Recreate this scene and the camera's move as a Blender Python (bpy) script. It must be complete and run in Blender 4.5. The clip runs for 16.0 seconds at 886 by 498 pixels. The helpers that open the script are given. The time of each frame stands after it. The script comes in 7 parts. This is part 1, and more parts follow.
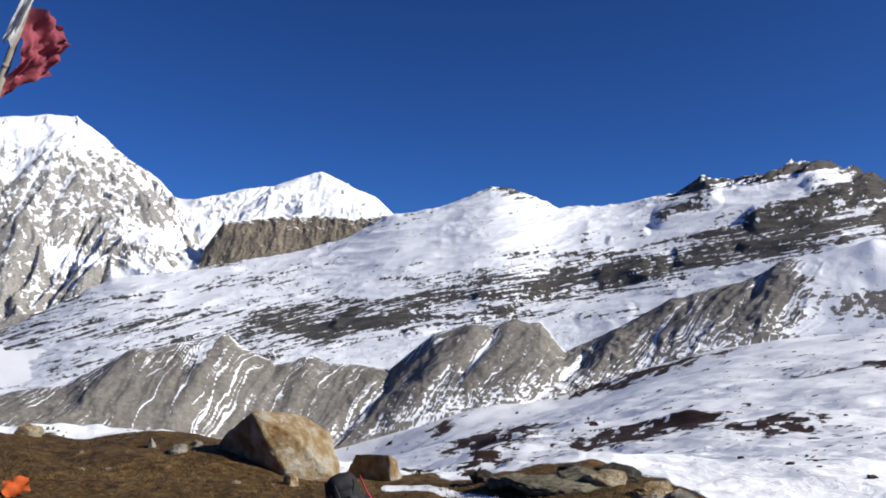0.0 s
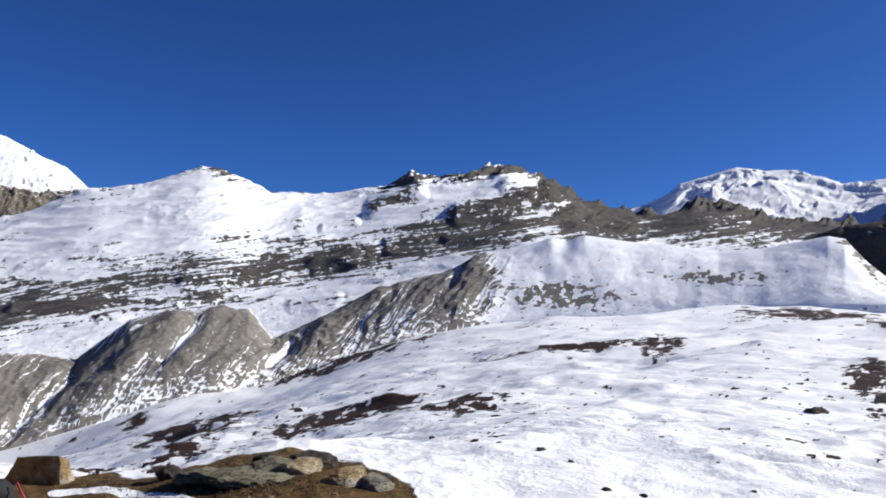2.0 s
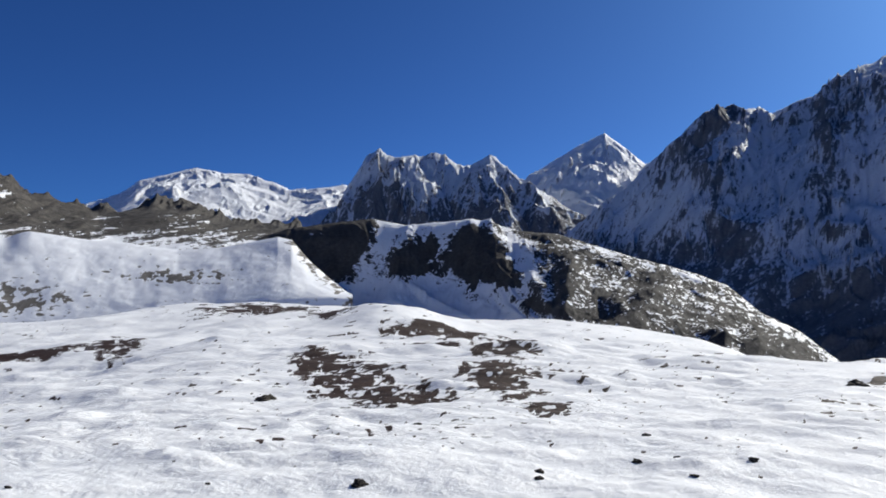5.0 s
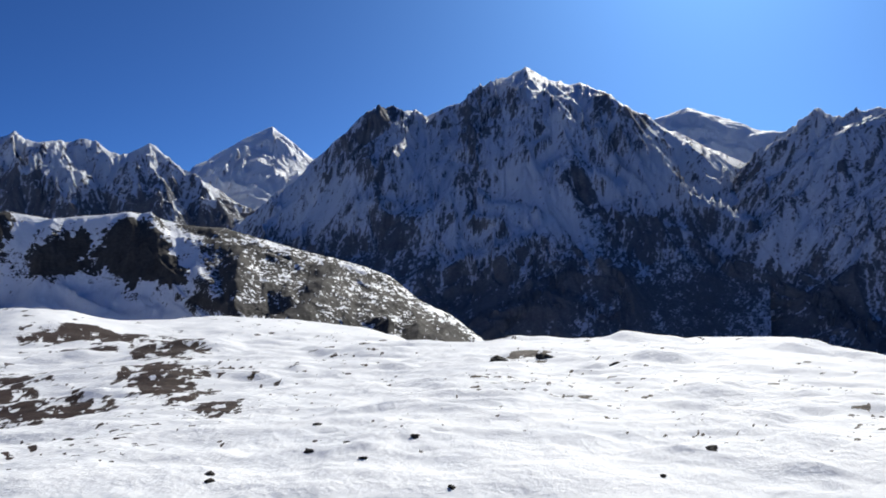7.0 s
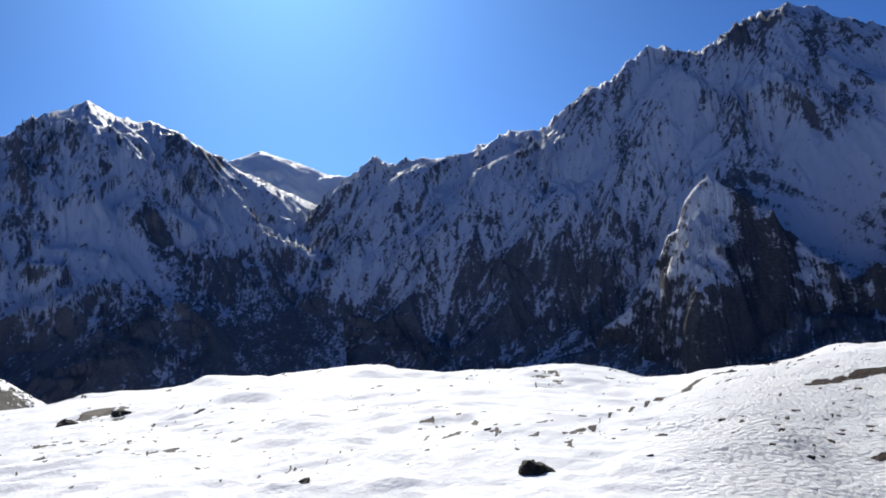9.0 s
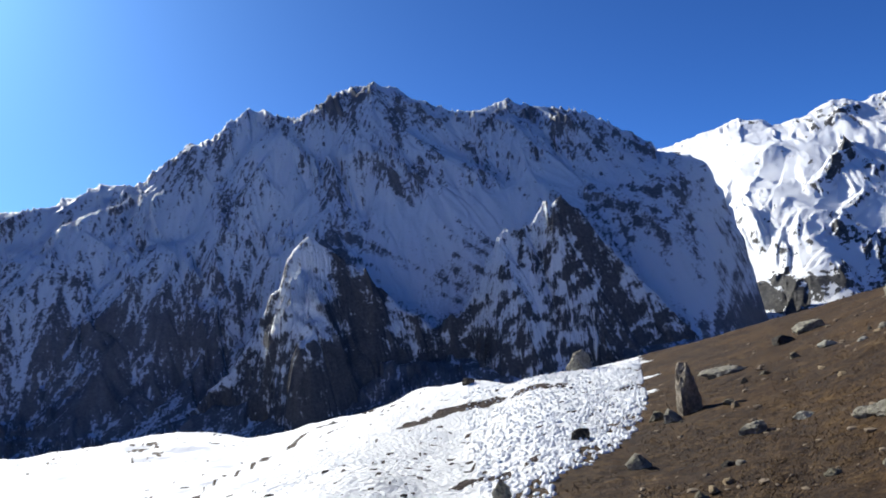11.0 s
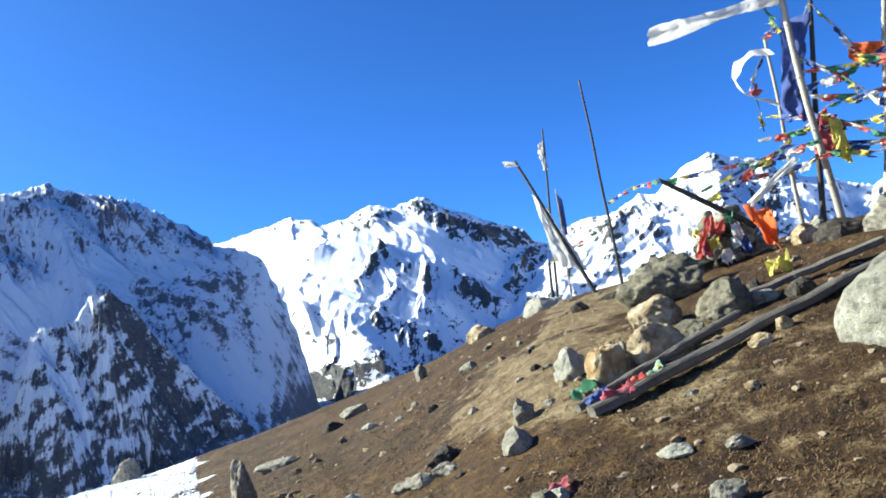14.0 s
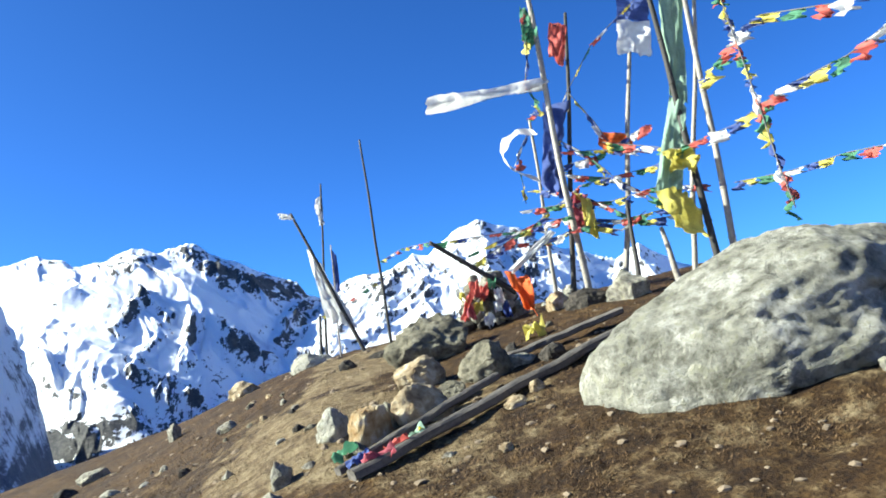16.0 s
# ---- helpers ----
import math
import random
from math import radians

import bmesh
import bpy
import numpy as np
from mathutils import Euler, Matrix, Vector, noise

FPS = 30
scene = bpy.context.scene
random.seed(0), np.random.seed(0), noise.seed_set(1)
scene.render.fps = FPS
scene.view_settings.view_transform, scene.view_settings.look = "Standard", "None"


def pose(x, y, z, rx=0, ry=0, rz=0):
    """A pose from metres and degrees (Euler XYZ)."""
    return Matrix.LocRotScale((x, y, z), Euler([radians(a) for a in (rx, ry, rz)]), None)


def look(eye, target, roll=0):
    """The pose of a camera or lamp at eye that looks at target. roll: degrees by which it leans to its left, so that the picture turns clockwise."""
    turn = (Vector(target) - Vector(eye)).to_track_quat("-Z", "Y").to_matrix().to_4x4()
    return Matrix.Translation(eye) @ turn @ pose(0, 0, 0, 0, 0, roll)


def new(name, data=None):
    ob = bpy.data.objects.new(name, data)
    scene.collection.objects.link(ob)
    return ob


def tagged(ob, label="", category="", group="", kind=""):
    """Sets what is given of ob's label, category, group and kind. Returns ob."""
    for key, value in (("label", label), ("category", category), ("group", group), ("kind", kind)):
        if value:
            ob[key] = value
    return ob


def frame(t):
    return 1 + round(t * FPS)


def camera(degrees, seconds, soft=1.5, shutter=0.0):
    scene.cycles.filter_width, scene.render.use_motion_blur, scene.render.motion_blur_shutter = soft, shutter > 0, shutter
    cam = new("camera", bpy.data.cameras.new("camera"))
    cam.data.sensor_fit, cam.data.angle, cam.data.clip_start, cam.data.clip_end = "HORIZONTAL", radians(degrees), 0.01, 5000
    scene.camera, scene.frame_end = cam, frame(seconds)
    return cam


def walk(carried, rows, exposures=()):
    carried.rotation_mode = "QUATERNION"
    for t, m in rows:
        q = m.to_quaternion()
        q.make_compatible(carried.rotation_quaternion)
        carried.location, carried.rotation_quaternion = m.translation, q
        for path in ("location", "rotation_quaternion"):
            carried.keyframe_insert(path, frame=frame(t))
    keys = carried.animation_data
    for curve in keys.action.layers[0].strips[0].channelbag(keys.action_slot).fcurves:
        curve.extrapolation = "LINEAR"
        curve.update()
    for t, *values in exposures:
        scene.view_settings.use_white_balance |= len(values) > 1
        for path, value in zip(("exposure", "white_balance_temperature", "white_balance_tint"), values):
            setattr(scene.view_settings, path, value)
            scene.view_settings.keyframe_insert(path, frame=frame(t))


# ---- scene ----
EYE = 1.6
cam = camera(60.0, 16.0, soft=1.8)
# seconds, yaw, pitch, roll, and the small sway of the hand that turns it
ROWS = [
    (0.0, -0.56, 2.67, -0.36, -0.068, -0.096, 0.001),
    (0.5, -4.88, 1.93, -1.73, -0.057, -0.056, -0.007),
    (1.0, -9.47, 1.92, -2.27, -0.037, -0.012, -0.021),
    (1.5, -15.1, 1.42, -1.94, -0.008, 0.04, -0.026),
    (2.0, -21.9, 2.1, -1.87, 0.016, 0.05, -0.014),
    (2.5, -27.2, 1.87, -1.8, 0.024, 0.035, 0.003),
    (3.0, -34.1, 1.84, -1.0, 0.03, 0.015, 0.01),
    (3.5, -41.84, 2.12, -1.24, 0.028, 0.012, 0.014),
    (4.0, -47.92, 2.52, -1.46, 0.017, 0.01, 0.01),
    (4.5, -53.92, 3.03, -0.98, 0.008, 0.009, 0.005),
    (4.7, -56.78, 2.98, -0.84, 0.004, 0.01, 0.001),
    (6.8, -81.75, 2.58, 0.81, 0, 0.012, 0),
    (7.0, -84.97, 2.35, 1.2, 0, 0.014, 0),
    (7.5, -92.06, 2.68, 2.4, 0, 0.02, 0),
    (8.0, -99.65, 3.22, 2.81, 0.002, 0.035, 0.002),
    (8.5, -107.72, 3.84, 3.9, 0.012, 0.06, 0.004),
    (9.0, -115.5, 3.67, 5.24, 0.015, 0.072, 0.008),
    (9.5, -123.74, 4.19, 6.58, 0.02, 0.071, 0.012),
    (10.0, -133.4, 3.53, 8.06, 0.018, 0.06, 0.012),
    (10.2, -136.75, 3.86, 8.25, 0.016, 0.06, 0.01),
    (12.3, -152.39, 5.18, 8.18, 0.013, 0.075, 0.006),
    (12.5, -154.74, 5.5, 8.52, 0.01, 0.056, 0.005),
    (13.0, -162.7, 6.38, 9.62, 0.022, 0.003, -0.003),
    (13.5, -170.82, 6.04, 10.72, 0.025, -0.045, -0.001),
    (14.0, -177.01, 6.0, 11.5, 0.024, -0.064, 0.001),
    (14.5, -178.29, 5.37, 11.66, 0.008, -0.056, 0.002),
    (15.0, -181.76, 5.58, 10.47, -0.02, -0.077, 0.008),
    (15.5, -187.9, 6.69, 9.51, -0.03, -0.128, 0.018),
    (16.0, -194.23, 6.84, 10.26, -0.026, -0.16, 0.021),
]
walk(cam, [(t, pose(x, y, EYE + z, 90 + pitch, roll, yaw)) for t, yaw, pitch, roll, x, y, z in ROWS],
     exposures=[(0.0, -0.05, 6500, 12), (2.5, 0.05, 6500, 12), (4.5, -0.28, 6500, 9), (7.0, -0.22, 6500, 9), (8.5, -0.1, 6500, 10), (10.0, 0.15, 6500, 10), (12.5, 0.95, 6500, 2), (14.0, 1.45, 6500, -2), (16.0, 1.48, 6500, -2)])

# ---- world and sun ----
SUN_BEARING, SUN_HEIGHT = 106.0, 31.0
world = bpy.data.worlds.new("world")
scene.world = world
world.use_nodes = True
wn = world.node_tree.nodes
sky = wn.new("ShaderNodeTexSky")
sky.sky_type = "NISHITA"
sky.sun_disc = False
sky.sun_elevation = radians(SUN_HEIGHT)
sky.sun_rotation = radians(SUN_BEARING)
sky.altitude = 1500
sky.air_density = 0.55
sky.dust_density = 2.6
sky.ozone_density = 3.5
wn["Background"].inputs["Strength"].default_value = 0.083
clear = wn.new("ShaderNodeMix")
clear.data_type, clear.blend_type = "RGBA", "MULTIPLY"
clear.inputs["Factor"].default_value = 1.0
clear.inputs[7].default_value = (0.30, 0.67, 1.24, 1)
world.node_tree.links.new(sky.outputs["Color"], clear.inputs[6])
world.node_tree.links.new(clear.outputs[2], wn["Background"].inputs["Color"])
sun = new("sun", bpy.data.lights.new("sun", "SUN"))
sun.data.energy, sun.data.angle, sun.data.color = 6.3, radians(0.6), (1.0, 0.965, 0.87)
_b, _h = radians(SUN_BEARING), radians(SUN_HEIGHT)
SUN_WAY = Vector((math.sin(_b) * math.cos(_h), math.cos(_b) * math.cos(_h), math.sin(_h)))
sun.matrix_world = look(SUN_WAY * 100, (0, 0, 0))

# ---- materials ----
def material(name):
    m = bpy.data.materials.new(name)
    m.use_nodes = True
    return m, m.node_tree, m.node_tree.nodes["Principled BSDF"]


def node(tree, kind, **values):
    n = tree.nodes.new(kind)
    for key, value in values.items():
        n.inputs[key.replace("_", " ")].default_value = value
    return n


def position(tree, local=False):
    if local:
        return tree.nodes.new("ShaderNodeTexCoord").outputs["Object"]
    return tree.nodes.new("ShaderNodeNewGeometry").outputs["Position"]


def noise_at(tree, scale, detail=4.0, rough=0.55, stretch=None, local=False, distort=0.0):
    n = node(tree, "ShaderNodeTexNoise", Scale=scale, Detail=detail, Roughness=rough, Distortion=distort)
    out = position(tree, local)
    if stretch:
        mp = tree.nodes.new("ShaderNodeMapping")
        mp.inputs["Scale"].default_value = stretch
        tree.links.new(out, mp.inputs["Vector"])
        out = mp.outputs["Vector"]
    tree.links.new(out, n.inputs["Vector"])
    return n.outputs["Fac"]


def maths(tree, op, a, b=None):
    n = tree.nodes.new("ShaderNodeMath")
    n.operation = op
    for i, v in enumerate((a, b)):
        if v is None:
            continue
        if isinstance(v, (int, float)):
            n.inputs[i].default_value = v
        else:
            tree.links.new(v, n.inputs[i])
    return n.outputs[0]


def remap(tree, value, lo, hi, out_lo=0.0, out_hi=1.0, smooth=True):
    n = tree.nodes.new("ShaderNodeMapRange")
    n.interpolation_type = "SMOOTHSTEP" if smooth else "LINEAR"
    tree.links.new(value, n.inputs["Value"])
    for key, v in (("From Min", lo), ("From Max", hi), ("To Min", out_lo), ("To Max", out_hi)):
        n.inputs[key].default_value = v
    return n.outputs["Result"]


def ramp(tree, value, stops):
    n = tree.nodes.new("ShaderNodeValToRGB")
    while len(n.color_ramp.elements) < len(stops):
        n.color_ramp.elements.new(0.5)
    for e, (p, c) in zip(n.color_ramp.elements, stops):
        e.position, e.color = p, (*c, 1)
    tree.links.new(value, n.inputs["Fac"])
    return n.outputs["Color"]


def blend(tree, fac, a, b):
    n = tree.nodes.new("ShaderNodeMix")
    n.data_type = "RGBA"
    for key, v in (("Factor", fac), ("A", a), ("B", b)):
        socket = [i for i in n.inputs if i.name == key and i.type in (("VALUE",) if key == "Factor" else ("RGBA",))][0]
        if isinstance(v, (int, float)):
            socket.default_value = v
        elif isinstance(v, tuple):
            socket.default_value = (*v, 1)
        else:
            tree.links.new(v, socket)
    return [o for o in n.outputs if o.type == "RGBA"][0]


def bump(tree, shader, height, strength, distance):
    n = node(tree, "ShaderNodeBump", Strength=strength, Distance=distance)
    tree.links.new(height, n.inputs["Height"])
    tree.links.new(n.outputs["Normal"], shader.inputs["Normal"])


def attribute(tree, name):
    n = tree.nodes.new("ShaderNodeAttribute")
    n.attribute_name = name
    return n.outputs["Fac"]


def upward(tree):
    n = tree.nodes.new("ShaderNodeSeparateXYZ")
    tree.links.new(tree.nodes.new("ShaderNodeNewGeometry").outputs["Normal"], n.inputs[0])
    return n.outputs["Z"]


def alpine(name, size, rock, slope, middle, soft, rough_amount=0.5, relief=0.7, snow=(0.86, 0.88, 0.92)):
    """Rock with snow on the gentler ground and where the cover is. size: metres of the main grain; rock: three colours; slope: how much steepness sheds the snow."""
    m, tree, shader = material(name)
    big = noise_at(tree, 1.0 / size, 8, 0.62, (1, 1, 0.6))
    fine = noise_at(tree, 5.0 / size, 8, 0.72, (1, 1, 1.6))
    grain = maths(tree, "ADD", maths(tree, "MULTIPLY", big, 0.4), maths(tree, "MULTIPLY", fine, 0.6))
    steep = maths(tree, "MULTIPLY", maths(tree, "SUBTRACT", upward(tree), 0.72), slope)
    cover = maths(tree, "ADD", maths(tree, "ADD", steep, attribute(tree, "cover")), maths(tree, "MULTIPLY", maths(tree, "SUBTRACT", grain, 0.5), rough_amount * 2))
    mask = remap(tree, cover, middle - soft, middle + soft)
    stone = ramp(tree, grain, [(0.36, rock[0]), (0.5, rock[1]), (0.64, rock[2])])
    tree.links.new(blend(tree, mask, stone, snow), shader.inputs["Base Color"])
    tree.links.new(remap(tree, mask, 0, 1, 0.9, 0.65), shader.inputs["Roughness"])
    shader.inputs["Specular IOR Level"].default_value = 0.2
    bump(tree, shader, maths(tree, "ADD", fine, maths(tree, "MULTIPLY", big, 0.7)), relief, size * 0.1)
    return m


M_GLACIER = alpine("glacier_snow_and_rock", 20, ((0.02, 0.019, 0.018), (0.06, 0.055, 0.05), (0.16, 0.145, 0.122)), 0.9, 0.0, 0.13, 1.3)
M_PALE = alpine("pale_grey_rock_and_snow", 45, ((0.14, 0.133, 0.125), (0.26, 0.247, 0.228), (0.39, 0.37, 0.335)), 1.0, 0.0, 0.14, 1.15)
M_SNOWY = alpine("steep_snow", 120, ((0.13, 0.13, 0.15), (0.22, 0.22, 0.24), (0.35, 0.34, 0.34)), 0.8, -0.2, 0.2, 0.5)
M_BRIGHT = alpine("sunlit_snow_and_rock", 70, ((0.04, 0.04, 0.045), (0.085, 0.084, 0.085), (0.16, 0.152, 0.14)), 1.2, -0.02, 0.12, 0.8)
M_CLIFF = alpine("brown_cliff", 40, ((0.06, 0.055, 0.05), (0.16, 0.14, 0.112), (0.29, 0.235, 0.16)), 2.0, 0.18, 0.1, 0.5)
# haze put into the colours: rock lightened, snow greyed to lower the contrast
M_HAZY = alpine("haze_toned_rock_and_snow", 40, ((0.1, 0.1, 0.115), (0.15, 0.15, 0.163), (0.21, 0.21, 0.216)), 0.9, 0.04, 0.2, 0.95, 0.8, (0.72, 0.75, 0.79))
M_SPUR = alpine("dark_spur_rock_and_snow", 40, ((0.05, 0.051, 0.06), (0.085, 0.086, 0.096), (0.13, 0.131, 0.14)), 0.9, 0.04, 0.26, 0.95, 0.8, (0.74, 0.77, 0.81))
M_HILL = alpine("brown_hill_and_snow", 14, ((0.035, 0.033, 0.032), (0.062, 0.057, 0.053), (0.095, 0.088, 0.082)), 0.5, 0.0, 0.09, 1.9)


def make_ground():
    """Snow, brown turf and bare earth by the bare and turf masks."""
    m, tree, shader = material("snow_turf_and_earth")
    bare, turf = attribute(tree, "bare"), attribute(tree, "turf")
    patchy = noise_at(tree, 0.55, 5, 0.52)
    clump = noise_at(tree, 3.5, 7, 0.68)
    blades = noise_at(tree, 38, 5, 0.72)
    tuft = noise_at(tree, 11, 6, 0.7)
    frayed = noise_at(tree, 1.7, 9, 0.78, (1, 1, 0.3))
    open_earth = remap(tree, maths(tree, "ADD", bare, maths(tree, "ADD", maths(tree, "MULTIPLY", maths(tree, "SUBTRACT", clump, 0.5), 0.5), maths(tree, "MULTIPLY", maths(tree, "SUBTRACT", frayed, 0.5), 2.0))), 0.48, 0.54)
    earth = ramp(tree, clump, [(0.3, (0.012, 0.005, 0.003)), (0.5, (0.028, 0.013, 0.008)), (0.7, (0.06, 0.031, 0.018))])
    snow = ramp(tree, patchy, [(0.3, (0.8, 0.82, 0.85)), (0.58, (0.88, 0.89, 0.905))])
    tone = maths(tree, "ADD", maths(tree, "MULTIPLY", blades, 0.35), maths(tree, "ADD", maths(tree, "MULTIPLY", tuft, 0.35), maths(tree, "MULTIPLY", clump, 0.3)))
    grass = ramp(tree, tone, [(0.4, (0.009, 0.004, 0.0013)), (0.5, (0.031, 0.0148, 0.0037)), (0.6, (0.085, 0.047, 0.0135))])
    golden = ramp(tree, tone, [(0.4, (0.015, 0.0066, 0.002)), (0.5, (0.056, 0.0275, 0.0066)), (0.6, (0.13, 0.074, 0.021))])
    grass = blend(tree, remap(tree, patchy, 0.42, 0.62, 0.0, 0.75), grass, golden)
    straw = ramp(tree, tone, [(0.4, (0.02, 0.0095, 0.0035)), (0.5, (0.105, 0.06, 0.019)), (0.6, (0.25, 0.16, 0.062))])
    grass = blend(tree, attribute(tree, "straw"), grass, straw)
    dirt = ramp(tree, tone, [(0.4, (0.05, 0.031, 0.015)), (0.5, (0.13, 0.09, 0.045)), (0.6, (0.25, 0.195, 0.115))])
    trodden = remap(tree, maths(tree, "ADD", attribute(tree, "path"), maths(tree, "MULTIPLY", maths(tree, "SUBTRACT", clump, 0.5), 1.2)), 0.4, 0.7)
    dry = remap(tree, maths(tree, "ADD", turf, maths(tree, "MULTIPLY", maths(tree, "SUBTRACT", clump, 0.5), 0.9)), 0.42, 0.56)
    base = blend(tree, dry, blend(tree, open_earth, snow, earth), blend(tree, trodden, grass, dirt))
    tree.links.new(base, shader.inputs["Base Color"])
    shader.inputs["Roughness"].default_value = 0.8
    shader.inputs["Specular IOR Level"].default_value = 0.2
    turf_height = maths(tree, "MULTIPLY", dry, maths(tree, "ADD", maths(tree, "MULTIPLY", blades, 0.3), maths(tree, "ADD", maths(tree, "MULTIPLY", tuft, 0.5), maths(tree, "MULTIPLY", clump, 0.5))))
    cells = node(tree, "ShaderNodeTexVoronoi", Scale=13.0)
    tree.links.new(position(tree), cells.inputs["Vector"])
    pits = maths(tree, "MULTIPLY", attribute(tree, "pitted"), maths(tree, "ADD", maths(tree, "MULTIPLY", cells.outputs["Distance"], -0.8), maths(tree, "MULTIPLY", tuft, 1.2)))
    pits = maths(tree, "MULTIPLY", pits, maths(tree, "SUBTRACT", 1.0, dry))
    bump(tree, shader, maths(tree, "ADD", maths(tree, "ADD", turf_height, pits), maths(tree, "ADD", maths(tree, "MULTIPLY", maths(tree, "MULTIPLY", clump, remap(tree, dry, 0, 1, 0.55, 0.6)), 1.0), maths(tree, "MULTIPLY", patchy, 2.6))), 1.0, 0.085)
    return m


M_GROUND = make_ground()
M_MORAINE = alpine("grey_moraine_gravel", 14, ((0.11, 0.1, 0.09), (0.17, 0.157, 0.14), (0.24, 0.225, 0.2)), 0.3, 0.0, 0.12, 0.6, 0.35)


def stone(name, colours, size, lichen=None, pits=0.0):
    m, tree, shader = material(name)
    big = noise_at(tree, 1.6 / size, 6, 0.6, local=True)
    mid = noise_at(tree, 6.0 / size, 8, 0.65, local=True)
    fine = noise_at(tree, 40.0 / size, 6, 0.7, local=True)
    base = ramp(tree, maths(tree, "ADD", maths(tree, "MULTIPLY", big, 0.45), maths(tree, "MULTIPLY", mid, 0.55)), [(0.38, colours[0]), (0.5, colours[1]), (0.6, colours[2])])
    base = blend(tree, remap(tree, fine, 0.56, 0.72, 0, 0.6), base, tuple(c * 0.35 for c in colours[0]))
    if lichen:
        base = blend(tree, remap(tree, mid, 0.52, 0.64, 0, 0.65), base, lichen)
    if pits:
        vor = node(tree, "ShaderNodeTexVoronoi", Scale=9.0 / size)
        tree.links.new(position(tree, True), vor.inputs["Vector"])
        spots = maths(tree, "MULTIPLY", remap(tree, vor.outputs["Distance"], 0.35, 0.15), remap(tree, big, 0.5, 0.6))
        base = blend(tree, maths(tree, "MULTIPLY", spots, pits), base, (0.03, 0.028, 0.025))
    tree.links.new(base, shader.inputs["Base Color"])
    shader.inputs["Roughness"].default_value = 0.85
    shader.inputs["Specular IOR Level"].default_value = 0.25
    bump(tree, shader, maths(tree, "ADD", mid, maths(tree, "MULTIPLY", fine, 0.6)), 1.0, 0.1 * size)
    return m


def cloth_of(name, colour):
    m, tree, shader = material(name)
    weave = noise_at(tree, 60, 3, 0.6)
    fade = noise_at(tree, 5, 4, 0.6)
    tone = ramp(tree, maths(tree, "ADD", maths(tree, "MULTIPLY", weave, 0.4), maths(tree, "MULTIPLY", fade, 0.6)), [(0.3, tuple(c * 0.6 for c in colour)), (0.6, colour), (0.8, tuple(min(0.9, c * 1.25 + 0.03) for c in colour))])
    tree.links.new(tone, shader.inputs["Base Color"])
    shader.inputs["Roughness"].default_value = 0.85
    thin = tree.nodes.new("ShaderNodeBsdfTranslucent")
    tree.links.new(tone, thin.inputs["Color"])
    mix = tree.nodes.new("ShaderNodeMixShader")
    mix.inputs[0].default_value = 0.35
    tree.links.new(shader.outputs[0], mix.inputs[1])
    tree.links.new(thin.outputs[0], mix.inputs[2])
    tree.links.new(mix.outputs[0], tree.nodes["Material Output"].inputs["Surface"])
    return m


def wood(name, dark, pale):
    m, tree, shader = material(name)
    grain = noise_at(tree, 9, 8, 0.7, (1, 1, 0.08), local=True)
    spots = noise_at(tree, 30, 5, 0.6, local=True)
    tree.links.new(ramp(tree, maths(tree, "ADD", maths(tree, "MULTIPLY", grain, 0.7), maths(tree, "MULTIPLY", spots, 0.3)), [(0.35, dark), (0.65, pale)]), shader.inputs["Base Color"])
    shader.inputs["Roughness"].default_value = 0.8
    bump(tree, shader, grain, 0.6, 0.01)
    return m


def plain(name, colour, rough=0.7):
    m, tree, shader = material(name)
    spots = noise_at(tree, 18, 4, 0.6, local=True)
    tree.links.new(ramp(tree, spots, [(0.3, tuple(c * 0.75 for c in colour)), (0.7, colour)]), shader.inputs["Base Color"])
    shader.inputs["Roughness"].default_value = rough
    return m


M_GRANITE = stone("pale_lichened_granite", ((0.11, 0.105, 0.08), (0.31, 0.3, 0.25), (0.62, 0.6, 0.54)), 0.62, (0.2, 0.195, 0.11), 0.35)
M_YELLOW = stone("yellow_weathered_rock", ((0.2, 0.135, 0.075), (0.41, 0.32, 0.2), (0.58, 0.51, 0.38)), 0.6)
M_BUFF = stone("buff_boulder", ((0.27, 0.145, 0.05), (0.47, 0.345, 0.19), (0.64, 0.58, 0.47)), 0.8)
M_LICHEN = stone("dark_lichened_rock", ((0.07, 0.062, 0.045), (0.16, 0.145, 0.105), (0.3, 0.275, 0.21)), 0.25, (0.11, 0.1, 0.06))
M_STONE = stone("grey_field_stone", ((0.12, 0.11, 0.09), (0.26, 0.242, 0.2), (0.45, 0.42, 0.36)), 0.35, (0.22, 0.215, 0.13))
M_DARKSTONE = stone("dark_wet_stone", ((0.02, 0.018, 0.016), (0.05, 0.043, 0.036), (0.1, 0.085, 0.07)), 0.3)
M_SLATE = stone("silvery_standing_slab", ((0.12, 0.1, 0.075), (0.24, 0.2, 0.155), (0.36, 0.32, 0.27)), 0.3)
M_WHITE_STONE = stone("whitewashed_stone", ((0.24, 0.235, 0.2), (0.38, 0.365, 0.31), (0.52, 0.5, 0.44)), 0.4, (0.27, 0.265, 0.17))
M_POLE = wood("weathered_bamboo", (0.13, 0.11, 0.095), (0.42, 0.385, 0.335))
M_POLE_DARK = wood("dark_weathered_pole", (0.014, 0.013, 0.013), (0.055, 0.05, 0.045))
M_BEAM = wood("grey_weathered_timber", (0.04, 0.034, 0.03), (0.15, 0.13, 0.112))
M_RED, M_BLUE, M_GREEN = cloth_of("red_cloth", (0.56, 0.12, 0.1)), cloth_of("blue_cloth", (0.06, 0.1, 0.31)), cloth_of("green_cloth", (0.08, 0.24, 0.14))
